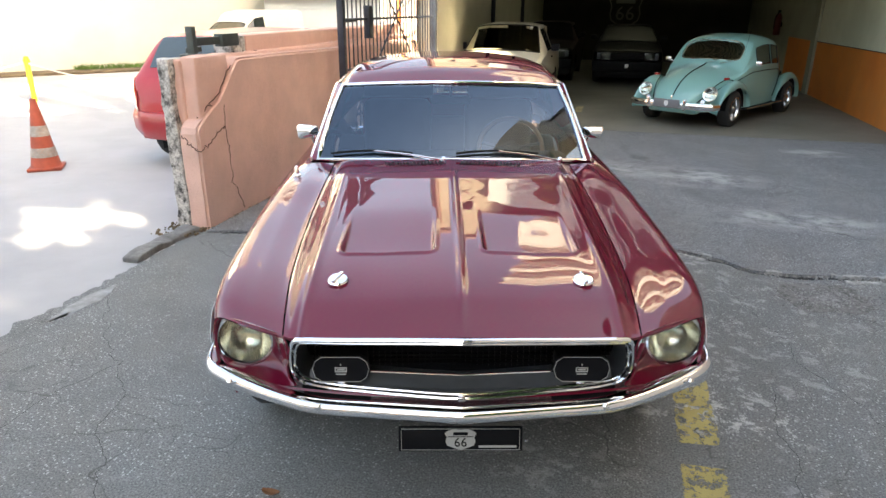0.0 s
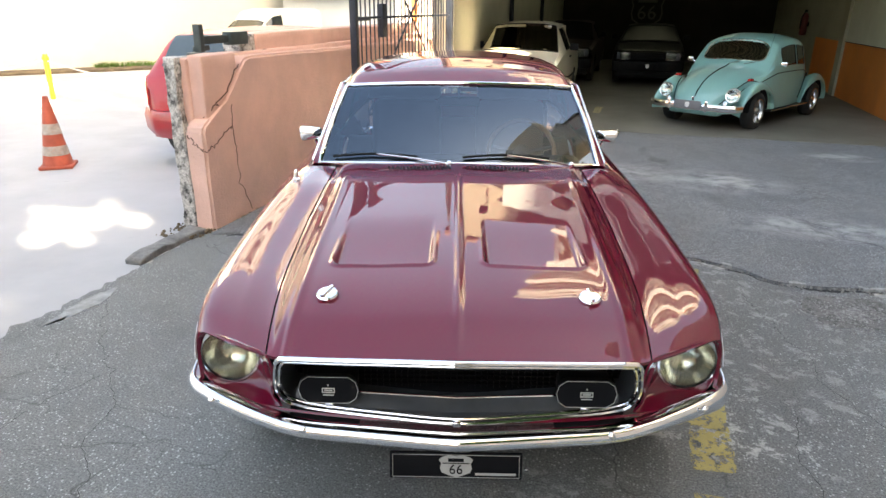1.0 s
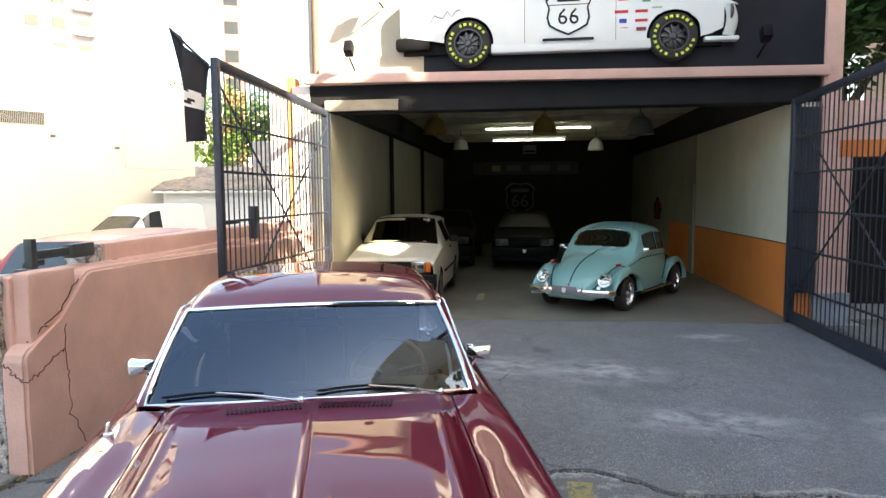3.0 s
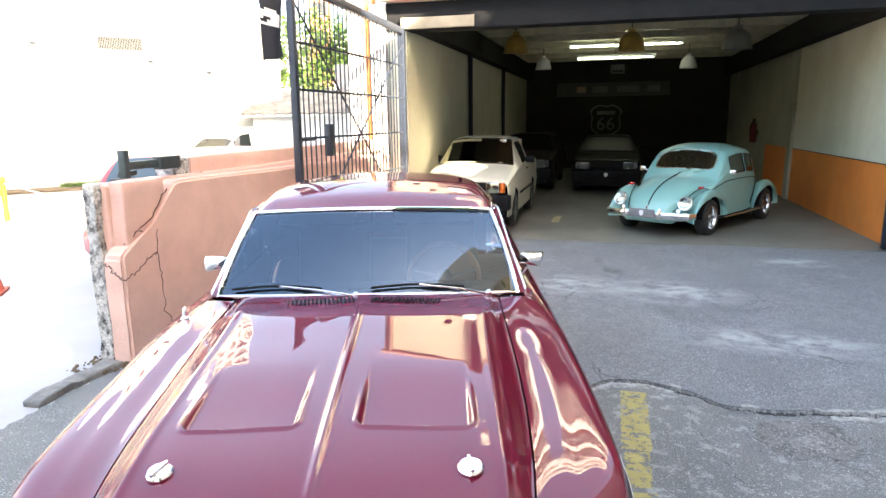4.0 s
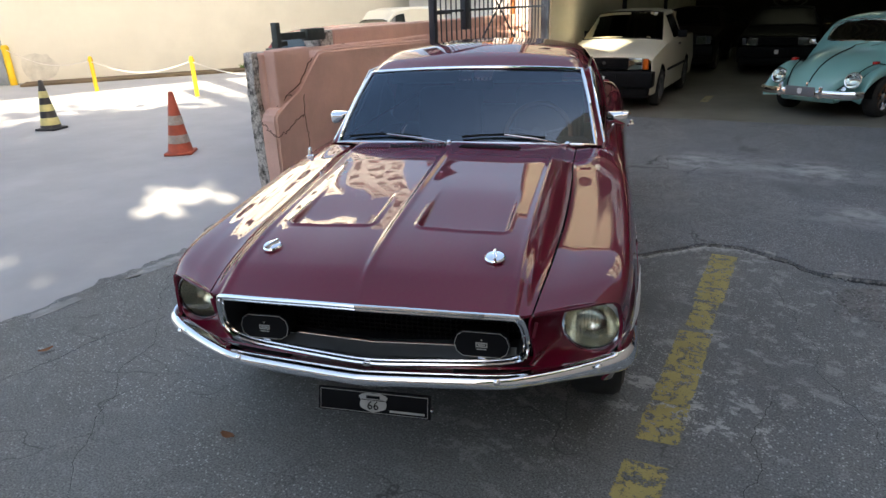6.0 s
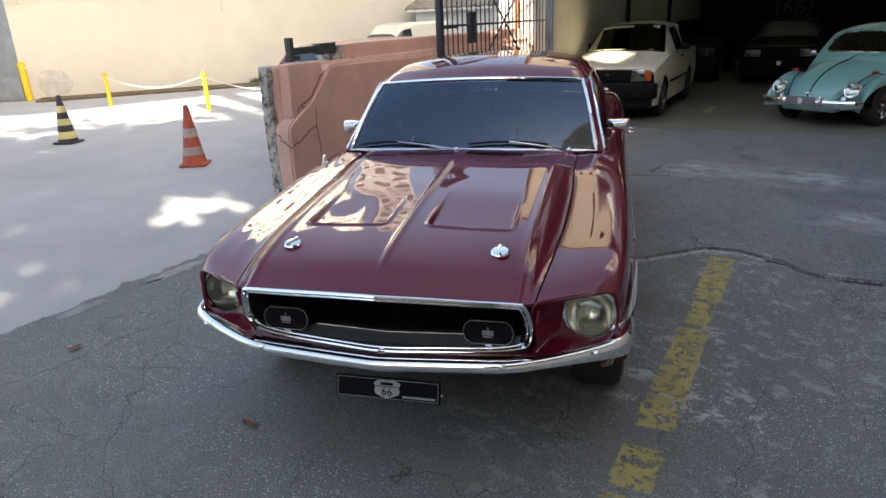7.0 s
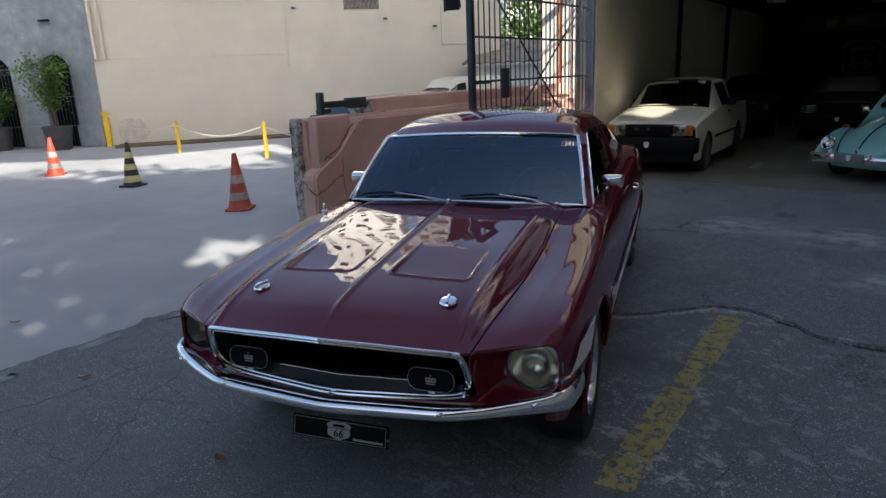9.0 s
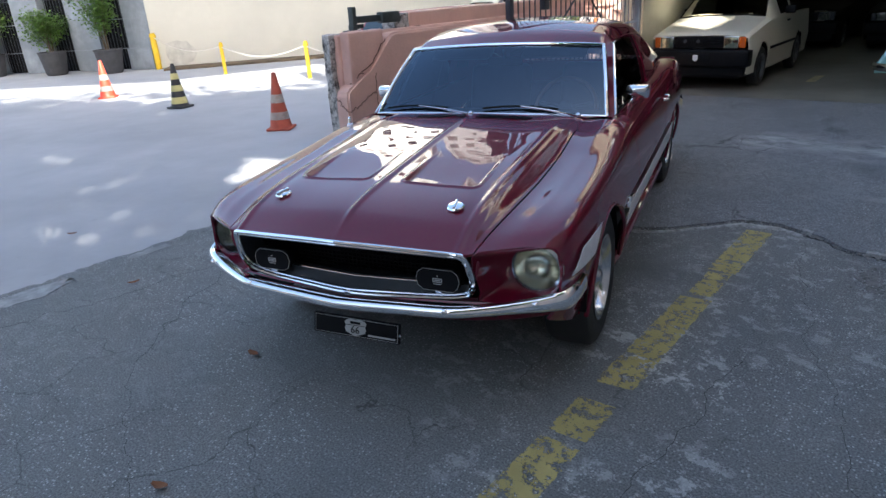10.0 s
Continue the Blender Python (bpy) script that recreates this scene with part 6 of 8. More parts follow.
def tower(m, w, d, storeys, cols, wall_mat, label, balconies=True):
    t = thing("apartment_building", label, "building", m, "far apartment buildings")
    h = storeys * 2.9
    part("wall", box(nb(), -w / 2, w / 2, 0, d, 0, h), wall_mat, t, smooth=False)
    part("roof", box(nb(), -w / 2 - 0.2, w / 2 + 0.2, -0.2, d + 0.2, h, h + 0.5), wall_mat, t, smooth=False)
    wb = nb()
    box(wb, -0.7, 0.7, -0.04, 0.05, 0, 1.3)
    bb = nb()
    box(bb, -1.1, 1.1, -1.0, 0.0, -0.15, 0.0)
    box(bb, -1.1, 1.1, -1.0, -0.92, 0.0, 0.9)
    wd0 = bd0 = None
    for s in range(storeys):
        for c in range(cols):
            x = -w / 2 + w * (c + 0.5) / cols
            if wd0 is None:
                wd0 = part("window", wb, dark_glass, t, smooth=False)
                bd0 = part("balcony", bb, wall_mat, t, smooth=False) if balconies else None
                o, q = wd0, bd0
            else:
                o = wd0.copy()
                scene.collection.objects.link(o)
                if balconies and c == cols - 1:
                    q = bd0.copy()
                    scene.collection.objects.link(q)
            o.matrix_basis = pose(x, 0, s * 2.9 + 1.0)
            if balconies and (c == cols - 1 or s + c == 0):
                q.matrix_basis = pose(x, 0, s * 2.9 + 0.5)
    return t


tower_white = mat("tower_render", (0.82, 0.81, 0.79), 0.9, vary=0.06, scale=0.2)
tower_grey = mat("tower_grey_render", (0.24, 0.235, 0.25), 0.9, vary=0.08, scale=0.2)
tower(pose(-47, 80, 0, 0, 0, 20), 14, 12, 18, 4, tower_white, "white apartment tower with windows seen far off")
tower(pose(-33, 82, 0, 0, 0, 25), 8, 10, 18, 3, tower_grey, "grey apartment tower with stacked balconies seen far off")
tower(pose(-13, 84, 0, 0, 0, 5), 15, 12, 4, 5, tower_white, "pale apartment block with rows of windows seen far off")
brick_red = mat("red_brick_render", (0.42, 0.17, 0.10), 0.9, vary=0.12, scale=0.3)
tower(pose(-11.5, 70, 0, 0, 0, 5), 2.0, 4, 8, 1, brick_red, "narrow reddish tower seen far off", False)

# white apartment house with banded balconies behind the garage, mirrored in the bonnet
banded = thing("apartment_building", "white apartment house with long banded balconies behind the garage", "building", pose(10.2, 24.4, 0, 0, 0, -22), "far apartment buildings")
part("wall", box(nb(), -5, 5, 0, 9, 0, 27), tower_white, banded, smooth=False)
part("roof", box(nb(), -5.2, 5.2, -0.2, 9.2, 27, 27.5), tower_white, banded, smooth=False)
balc, panes = nb(), nb()
box(balc, -5.1, 5.1, -1.1, -0.02, -0.18, 0.0, 0.03)
box(balc, -5.1, 5.1, -1.1, -0.98, 0.0, 0.75, 0.03)
box(panes, -4.7, 4.7, -0.03, 0.05, 0.05, 2.1)
balc, panes = part("balcony", balc, tower_white, banded, smooth=False), part("window", panes, mat("brown_blinds", (0.30, 0.19, 0.11), 0.4, vary=0.3, scale=0.8), banded, smooth=False)
for k in range(1, 9):
    for first in (balc, panes):
        c = first.copy()
        scene.collection.objects.link(c)
        c.matrix_basis = pose(0, 0, 3 * k)
balc.matrix_basis = panes.matrix_basis = pose(0, 0, 0)

# ---- unseen buildings added beyond the view to close the street and shade the drive ----
shade_wall = mat("shade_mass_render", (0.45, 0.36, 0.30), 0.9, vary=0.1, scale=0.6, bump=0.2)
def block(name, a0, a1, b0, b1, h, material, label):
    t = thing(name, label, "building", GM, kind="structure")
    part("wall", box(nb(), a0, a1, b0, b1, 0, h), material, t, smooth=False)
    part("roof", box(nb(), a0 - 0.2, a1 + 0.2, b0 - 0.2, b1 + 0.2, h, h + 0.25), roof_tile, t, smooth=False)
    return t
block("shade_house", 1.6, 9.0, -24.0, -6.9, 5.8, shade_wall, "unseen house mass added to shade the drive")
block("shade_yard_wall", 3.2, 3.6, -6.9, -5.6, 6.5, shade_wall, "unseen tall wall added to shade the drive")
nbk = block("shade_block", 3.2, 12.0, -3.6, 5.0, 17.4, shade_wall, "unseen tall block added to shade the facade and garage")
# added pieces that trim the sun to strips on facade and pickup
part("bay", box(nb(), 3.2, 3.5, -4.86, -3.6, 7.85, 19.0), shade_wall, nbk, smooth=False)
part("shade_base", box(nb(), 3.2, 3.5, -4.85, -3.6, 0, 7.15), shade_wall, nbk, smooth=False)
part("shade_post", box(nb(), 3.2, 3.5, -4.02, -3.6, 7.15, 7.85), shade_wall, nbk, smooth=False)
part("shade_foot", box(nb(), 3.2, 3.5, -5.1, -4.85, 0, 9.1), shade_wall, nbk, smooth=False)
part("shade_side", box(nb(), 3.2, 3.5, -5.62, -5.1, 0, 9.9), shade_wall, nbk, smooth=False)
# added behind the camera, never in view: covers the low sky
block("low_sky_blocker", -30.0, 12.0, -34.0, -26.0, 7.5, shade_wall, "unseen low building added to cover the low sky behind the camera")
# unseen tree added as a sun blocker: a low tier of boughs over the roof
big = thing("tree", "unseen tree crown added to shade and dapple the street", "tree", GM, "street trees")
rnd = random.Random(77)
def split(y):
    """Height of the open strip above the leaves, where the sun passes to the street."""
    return 11.5 + 0.62 * max(0.0, -10.4 - y)
# holes left in the added crown so that sun patches reach the street
SUN_GAPS = ((-12.15, 8.05, 0.85, 0.56), (-13.50, 7.48, 0.70, 0.34), (-14.1, 8.10, 0.46, 0.30), (-13.04, 9.17, 0.46, 0.32), (-14.20, 8.80, 0.46, 0.30), (-14.8, 10.3, 0.5, 0.4), (-14.1, 9.50, 0.4, 0.14), (-13.85, 8.9, 0.3, 0.16))


def in_gap(p):
    """Whether a leaf would close one of the gaps carved for sun patches, seen along the sun's rays."""
    t = (3.2 - p.x) / 0.70
    b, z = p.y - 0.40 * t, p.z + 0.50 * t
    return any(((b - gb) / rb) ** 2 + ((z - gz) / rz) ** 2 < 1 + 0.12 * noise.noise((b * 2.5, z * 2.5, gb)) for gb, gz, rb, rz in SUN_GAPS)


low_tier = []
for _ in range(480):
    y = rnd.uniform(-27, -7.9)
    low_tier.append(Vector((rnd.uniform(3.0, 4.0), y, rnd.uniform(5.6, split(y) - 0.8))))
bm = nb()
tube(bm, [(10.5, -13, 0), (10.2, -12.8, 6), (9.0, -12.5, 12), (7.0, -12, 16)], 0.45, 10, taper=0.5)
for q in low_tier[::24]:
    tube(bm, [(9.6, -12.6, 9 if q.z < 13 else 12.5), Vector((7.5, (q.y - 12.6) / 2, (q.z + 10) / 2 + 0.5)), q], 0.12, 5, taper=0.3)
part("trunk", bm, bark, big)
bm = nb()
foliage(bm, low_tier, 19000, 0.55, rnd, 0.6, in_gap)
part("crown", bm, leaf_dark, big, smooth=False)

# unseen raised block on piers, added by the tree to shade the cream wall
flat_wall = mat("shade_slab_render", (0.58, 0.44, 0.33), 0.9, vary=0.08, scale=0.5)
flats = thing("shade_slab_on_piers", "unseen tan slab on slim piers added to shade the cream wall", "building", GM, kind="structure")
prof = [(-4.86, 13.0), (-4.86, 24), (-32, 29), (-32, 26.5), (-14.4, 15.9), (-9.6, 14.8)]
part("wall", prism(nb(), prof, 3.2, 4.2), flat_wall, flats, smooth=False)
for b in (-9.0, -20.0, -31.0):
    part("pier", box(nb(), 3.5, 3.9, b - 0.2, b + 0.2, 0, (14.6 if b > -10 else 19.2 if b > -25 else 25.9)), flat_wall, flats, smooth=False)
bm = nb()
box(bm, -0.04, 0.05, -0.6, 0.6, 0, 1.4)
first = None
for k in range(3, 9):
    for s_ in range(3):
        b, z = -6.6 - 2.9 * k, 18.0 + 2.6 * s_
        if z < 16.8 + 0.61 * max(0.0, -14.4 - b) or z > 23:
            continue
        if first is None:
            first = part("window", bm, dark_glass, flats, smooth=False)
            o = first
        else:
            o = first.copy()
            scene.collection.objects.link(o)
        o.matrix_basis = pose(3.18, b, z)

# ---- other vehicles ----
def shell_fn(ys, lines, smooth=True):
    """A half body from lines (xs, zs) along ys; v runs across the lines."""
    if smooth:
        fs = [(knots(ys, xs), knots(ys, zs)) for xs, zs in lines]
        return lambda y, v: across([Vector((fx(y), y, fz(y))) for fx, fz in fs], v)
    def f(y, v):
        i = max(k for k in range(len(ys) - 1) if ys[k] <= y + 1e-9)
        t = (y - ys[i]) / (ys[i + 1] - ys[i])
        P = [Vector((xs[i] + (xs[i + 1] - xs[i]) * t, y, zs[i] + (zs[i + 1] - zs[i]) * t)) for xs, zs in lines]
        k = min(int(v), len(P) - 2)
        return P[k].lerp(P[k + 1], v - k)
    return f


def sheet(f, y0, y1, v0, v1, nu, nv, sx=1, out=0.0, thick=0.006, keep=None, both=False):
    """A piece of a half body, pushed out from its middle line; both: across the middle."""
    bm = nb()
    def g(u, w):
        if both:
            s = 2 * w - 1
            p = f(y0 + (y1 - y0) * u, v0 + (v1 - v0) * abs(s))
            sg = math.copysign(1, s)
        else:
            p, sg = f(y0 + (y1 - y0) * u, v0 + (v1 - v0) * w), sx
        e = 0.01
        vv = v0 + (v1 - v0) * (abs(2 * w - 1) if both else w)
        a = f(min(y0 + (y1 - y0) * u + e, max(y0, y1)), vv) - f(max(y0 + (y1 - y0) * u - e, min(y0, y1)), vv)
        b = f(y0 + (y1 - y0) * u, vv + e) - f(y0 + (y1 - y0) * u, max(0, vv - e))
        n = b.cross(a)
        n = n.normalized() if n.length > 1e-9 else Vector((0, 0, 1))
        if n.x * 1.0 + n.z * 0.5 < 0:
            n = -n
        p = p + n * out
        return Vector((sg * p.x, p.y, p.z))
    grid(bm, g, nu, nv, keep)
    return thicken(bm, thick)


def wheels(parent, axles, half, z, R, r, w, rim, spokes=5):
    for y in axles:
        for sx in (1, -1):
            road_wheel(parent, pose(sx * half, y, z, 0, sx * 90, 0), R, r, w, rim, spokes, 0.4)


def round_lamp(parent, m, r, ring=0.012):
    l = part("headlight", lathe(nb(), [(r + ring, -0.03), (r + ring, 0.006), (r + ring * 0.5, 0.014), (r, 0.010), (r - 0.004, 0.0)], 28, m, cap=False), chrome, parent, "round headlight with a chrome ring")
    part("reflector", lathe(nb(), [(r, 0.0), (r * 0.7, -0.04), (r * 0.3, -0.06), (0.004, -0.06)], 28, m, cap=False), chrome, l)
    part("lens", lathe(nb(), [(r, 0.004), (r * 0.8, 0.014), (r * 0.4, 0.022), (0.003, 0.024)], 28, m, cap=False), lens, l)
    return l


# -- turquoise beetle --
turquoise = mat("turquoise_car_paint", (0.22, 0.46, 0.43), 0.35, vary=0.04, scale=2, coat=0.9)
BY = (0.08, 0.2, 0.45, 0.8, 1.15, 1.3, 1.62, 2.05, 2.6, 3.1, 3.6, 3.9)
l0z = (0.40, 0.57, 0.74, 0.85, 0.92, 1.05, 1.34, 1.40, 1.36, 1.18, 0.84, 0.46)
l2z = (0.38, 0.51, 0.65, 0.75, 0.83, 0.98, 1.25, 1.30, 1.26, 1.06, 0.74, 0.43)
l2x = (0.20, 0.32, 0.42, 0.48, 0.56, 0.60, 0.575, 0.57, 0.53, 0.44, 0.32, 0.15)
l3x = (0.22, 0.36, 0.47, 0.55, 0.655, 0.685, 0.70, 0.70, 0.655, 0.54, 0.38, 0.18)
l3z = (0.34, 0.42, 0.52, 0.62, 0.78, 0.84, 0.87, 0.87, 0.85, 0.74, 0.56, 0.38)
beetle_shell = shell_fn(BY, [((0,) * 12, l0z), (tuple(x * 0.55 for x in l2x), tuple(a - 0.16 * (a - b) for a, b in zip(l0z, l2z))), (l2x, l2z),
    (tuple(0.5 * (a + b) + 0.012 for a, b in zip(l2x, l3x)), tuple(0.5 * (a + b) for a, b in zip(l2z, l3z))), (l3x, l3z), (tuple(x + 0.012 for x in l3x), tuple(0.5 * z + 0.13 for z in l3z)), (l3x, (0.25,) * 12)])
bt = thing("small_classic_car", "turquoise rounded classic small car with chrome trim parked in the garage", "car", pose(3.30, 7.72, 0.012, 0, 0, -46.5) @ Matrix.Diagonal((0.91, 0.89, 0.92, 1)))
def beetle_open(p):
    """Where the shell has no pane."""
    x = abs(p.x)
    if ((p.y - 1.39) / 0.140) ** 4 + (x / (beetle_shell(p.y, 1.56).x)) ** 4 < 1 and p.z > 0.96:
        return False
    low, high = beetle_shell(p.y, 3.72).z, beetle_shell(p.y, 2.42).z
    return not (x > 0.45 and low < p.z < high and (1.62 < p.y < 2.14 or 2.27 < p.y < 2.62))
part("body", sheet(beetle_shell, 0.08, 3.9, 0, 6, 170, 168, both=True, keep=beetle_open), turquoise, bt, angle=1.0)
mat("smoky_glass", (0.065, 0.055, 0.036), 0.04, spec=0.5)
small_glass = glass("clear_green_glass", (0.62, 0.60, 0.50), 2.8)
part("windscreen", sheet(beetle_shell, 1.235, 1.545, 0, 1.62, 14, 40, out=-0.004, thick=0.003, both=True, keep=lambda p: ((p.y - 1.39) / 0.152) ** 4 + (abs(p.x) / (beetle_shell(p.y, 1.61).x)) ** 4 < 1), small_glass, bt).visible_shadow = False
def outline(f, y0, y1, v0, v1, sx, out=0.012, both=False):
    P = []
    for a, b, c, d in ((y0, v0, y1, v0), (y1, v0, y1, v1), (y1, v1, y0, v1), (y0, v1, y0, v0)):
        for k in range(8):
            P.append((a + (c - a) * k / 8, b + (d - b) * k / 8))
    pts = [f(y, abs(v)) for y, v in P]
    return [Vector((math.copysign(1, v) * p.x if both else sx * (p.x + out), p.y - (0.008 if both else 0), p.z + (0.008 if both else 0))) for p, (y, v) in zip(pts, P)]
rim = []
for k in range(64):
    c, q = math.cos(math.pi * k / 32), math.sin(math.pi * k / 32)
    y = 1.39 + 0.143 * math.copysign(abs(q) ** 0.5, q)
    p = beetle_shell(y, 1.58 * abs(c) ** 0.5)
    rim.append(Vector((math.copysign(p.x, c), p.y - 0.004, p.z + 0.006)))
part("screen_trim", tube(nb(), rim, 0.014, 6, closed=True), chrome, bt)
for sx in (1, -1):
    for y0, y1 in ((1.60, 2.16), (2.25, 2.64)):
        part("side_window", sheet(beetle_shell, y0, y1, 2.36, 3.78, 10, 8, sx, 0.004, 0.003), small_glass, bt).visible_shadow = False
        part("window_trim", tube(nb(), outline(beetle_shell, y0, y1, 2.38, 3.76, sx, 0.006), 0.006, 6, closed=True), black_trim, bt)
    for yc, ry, R in ((0.80, 0.64, 0.335), (3.14, 0.60, 0.335)):
        bm = nb()
        def fender(u, w):
            th, ph = math.pi * u, math.pi * (0.02 + 0.60 * w)
            return (sx * (0.47 + 0.295 * math.sin(ph) * (0.9 + 0.1 * math.sin(th))), yc - ry * math.cos(th) * (0.55 + 0.45 * math.sin(ph)) * 0.98, 0.25 + 0.49 * math.sin(th) * (0.65 * max(0, math.cos(ph)) + 0.42 * math.sin(ph) + 0.30 * (math.sin(ph) if ph < 1.57 else 1)) )
        grid(bm, fender, 40, 22, lambda p: not (abs(p.x) > 0.60 and (p.y - yc) ** 2 + (p.z - 0.29) ** 2 < R ** 2))
        part("fender", thicken(bm, 0.006), turquoise, bt, angle=1.0)
        part("wheel_well", thicken(grid(nb(), lambda u, w: (sx * (0.40 + 0.34 * w), yc + 0.345 * math.cos(math.pi * u), 0.29 + 0.345 * math.sin(math.pi * u)), 16, 3), 0.003), black_trim, bt)
        part("beading", tube(nb(), [(sx * (beetle_shell(yc - ry + 2 * ry * k / 14, 4.6).x + 0.006), yc - ry + 2 * ry * k / 14, 0.30 + 0.43 * math.sin(math.pi * (0.04 + 0.92 * k / 14))) for k in range(15)], 0.008, 5), black_trim, bt)
    part("running_board", box(nb(), sx * 0.70 - 0.075, sx * 0.70 + 0.075, 1.22, 2.75, 0.235, 0.265, 0.01), black_trim, bt)
    part("board_trim", tube(nb(), [(sx * 0.778, 1.22, 0.255), (sx * 0.778, 2.75, 0.255)], 0.010, 6), chrome, bt)
    part("side_trim", tube(nb(), [(sx * (beetle_shell(y, 4.15).x + 0.012), y, beetle_shell(y, 4.15).z) for y in (0.5, 0.8, 1.1, 1.4, 1.8, 2.2, 2.6, 2.9)], 0.007, 5), black_trim, bt)
    round_lamp(bt, pose(sx * 0.555, 0.248, 0.545, 76, 0, sx * 4), 0.100, 0.016)
    part("horn_grille", lathe(nb(), [(0.036, 0), (0.036, 0.004), (0.02, 0.008), (0.002, 0.009)], 18, pose(sx * 0.47, 0.20, 0.425, 70, 0, 0)), polished, bt)
    part("turn_signal", box(nb(), sx * 0.60 - 0.03, sx * 0.60 + 0.03, 0.62, 0.74, 0.735, 0.775, 0.014), red_lens, bt)
    m_ = part("mirror", tube(nb(), [(sx * 0.66, 1.42, 0.90), (sx * 0.76, 1.40, 0.95)], 0.008, 6), chrome, bt)
    part("head", box(nb(), sx * 0.79 - 0.05, sx * 0.79 + 0.05, 1.38, 1.41, 0.925, 0.995, 0.014), chrome, m_)
    part("overrider", box(nb(), sx * 0.30 - 0.022, sx * 0.30 + 0.022, -0.085, -0.03, 0.30, 0.47, 0.012), chrome, bt)
    part("wiper", tube(nb(), [(sx * 0.12 + 0.12, 1.17, 0.945), (sx * 0.12 + 0.30, 1.19, 0.985)], 0.007, 5), polished, bt)
part("beading", tube(nb(), [(0, y, beetle_shell(y, 0).z + 0.006) for y in (0.10, 0.2, 0.35, 0.5, 0.7, 0.9, 1.1, 1.17)], 0.010, 5), black_trim, bt)
part("bonnet_handle", box(nb(), -0.018, 0.018, 0.085, 0.135, 0.42, 0.50, 0.008), chrome, bt)
part("front_bumper", sweep(nb(), [(-0.74, 0.22, 0.365), (-0.70, 0.08, 0.365), (-0.55, -0.02, 0.365), (-0.25, -0.05, 0.365), (0.25, -0.05, 0.365), (0.55, -0.02, 0.365), (0.70, 0.08, 0.365), (0.74, 0.22, 0.365)], [(-0.02, 0.045), (0.0, 0.05), (0.012, 0.03), (0.012, -0.03), (0.0, -0.05), (-0.02, -0.045)]), chrome, bt)
bp = part("number_plate", box(nb(), -0.22, 0.22, -0.078, -0.066, 0.325, 0.455, 0.004), mat("grey_plate", (0.18, 0.18, 0.19), 0.5), bt)
part("emblem", shield(0.075, 0.085, 0.002), white_ink, bp, smooth=False).matrix_basis = pose(0, -0.081, 0.39)
part("apron", box(nb(), -0.42, 0.42, 0.12, 0.30, 0.22, 0.40, 0.05), turquoise, bt)
part("aerial", tube(nb(), [(0.52, 1.36, 0.95), (0.57, 1.42, 1.50)], 0.002, 5), black_trim, bt)
part("dashboard", box(nb(), -0.54, 0.54, 1.32, 1.5, 0.6, 0.90, 0.03), turquoise, bt)
tan_cloth = mat("tan_seat_cloth", (0.34, 0.26, 0.15), 0.8, vary=0.25, scale=7)
for sx in (1, -1):
    seat = part("seat", box(nb(), sx * 0.29 - 0.22, sx * 0.29 + 0.22, 1.95, 2.4, 0.42, 0.58, 0.05), tan_cloth, bt)
    part("backrest", box(nb(), sx * 0.29 - 0.21, sx * 0.29 + 0.21, 2.34, 2.46, 0.52, 1.12, 0.05), tan_cloth, seat)
part("rear_seat", box(nb(), -0.48, 0.48, 2.72, 2.86, 0.45, 0.98, 0.05), tan_cloth, bt)
part("headlining", sheet(beetle_shell, 1.62, 3.2, 0, 2.2, 14, 24, out=-0.03, both=True), mat("pale_headlining", (0.50, 0.44, 0.30), 0.9), bt)
part("cabin_floor", box(nb(), -0.6, 0.6, 1.2, 3.0, 0.26, 0.30), interior_dark, bt)
part("steering_wheel", tube(nb(), [Matrix.Translation((0.29, 1.62, 0.90)) @ pose(0, 0, 0, 62, 0, 0) @ Vector((0.18 * math.cos(k * math.pi / 14), 0.18 * math.sin(k * math.pi / 14), 0)) for k in range(28)], 0.011, 6, closed=True), black_trim, bt)
wheels(bt, (0.80, 3.14), 0.66, 0.285, 0.285, 0.185, 0.17, polished)

cab_trim = mat("brown_cab_trim", (0.42, 0.34, 0.22), 0.8, vary=0.3, scale=6)
cab_glass = glass("clear_screen_glass", (0.85, 0.80, 0.66), 1.5)


saloon_glass = plain("black_saloon_glass", (0.004, 0.004, 0.005), 0.3, spec=0.12)


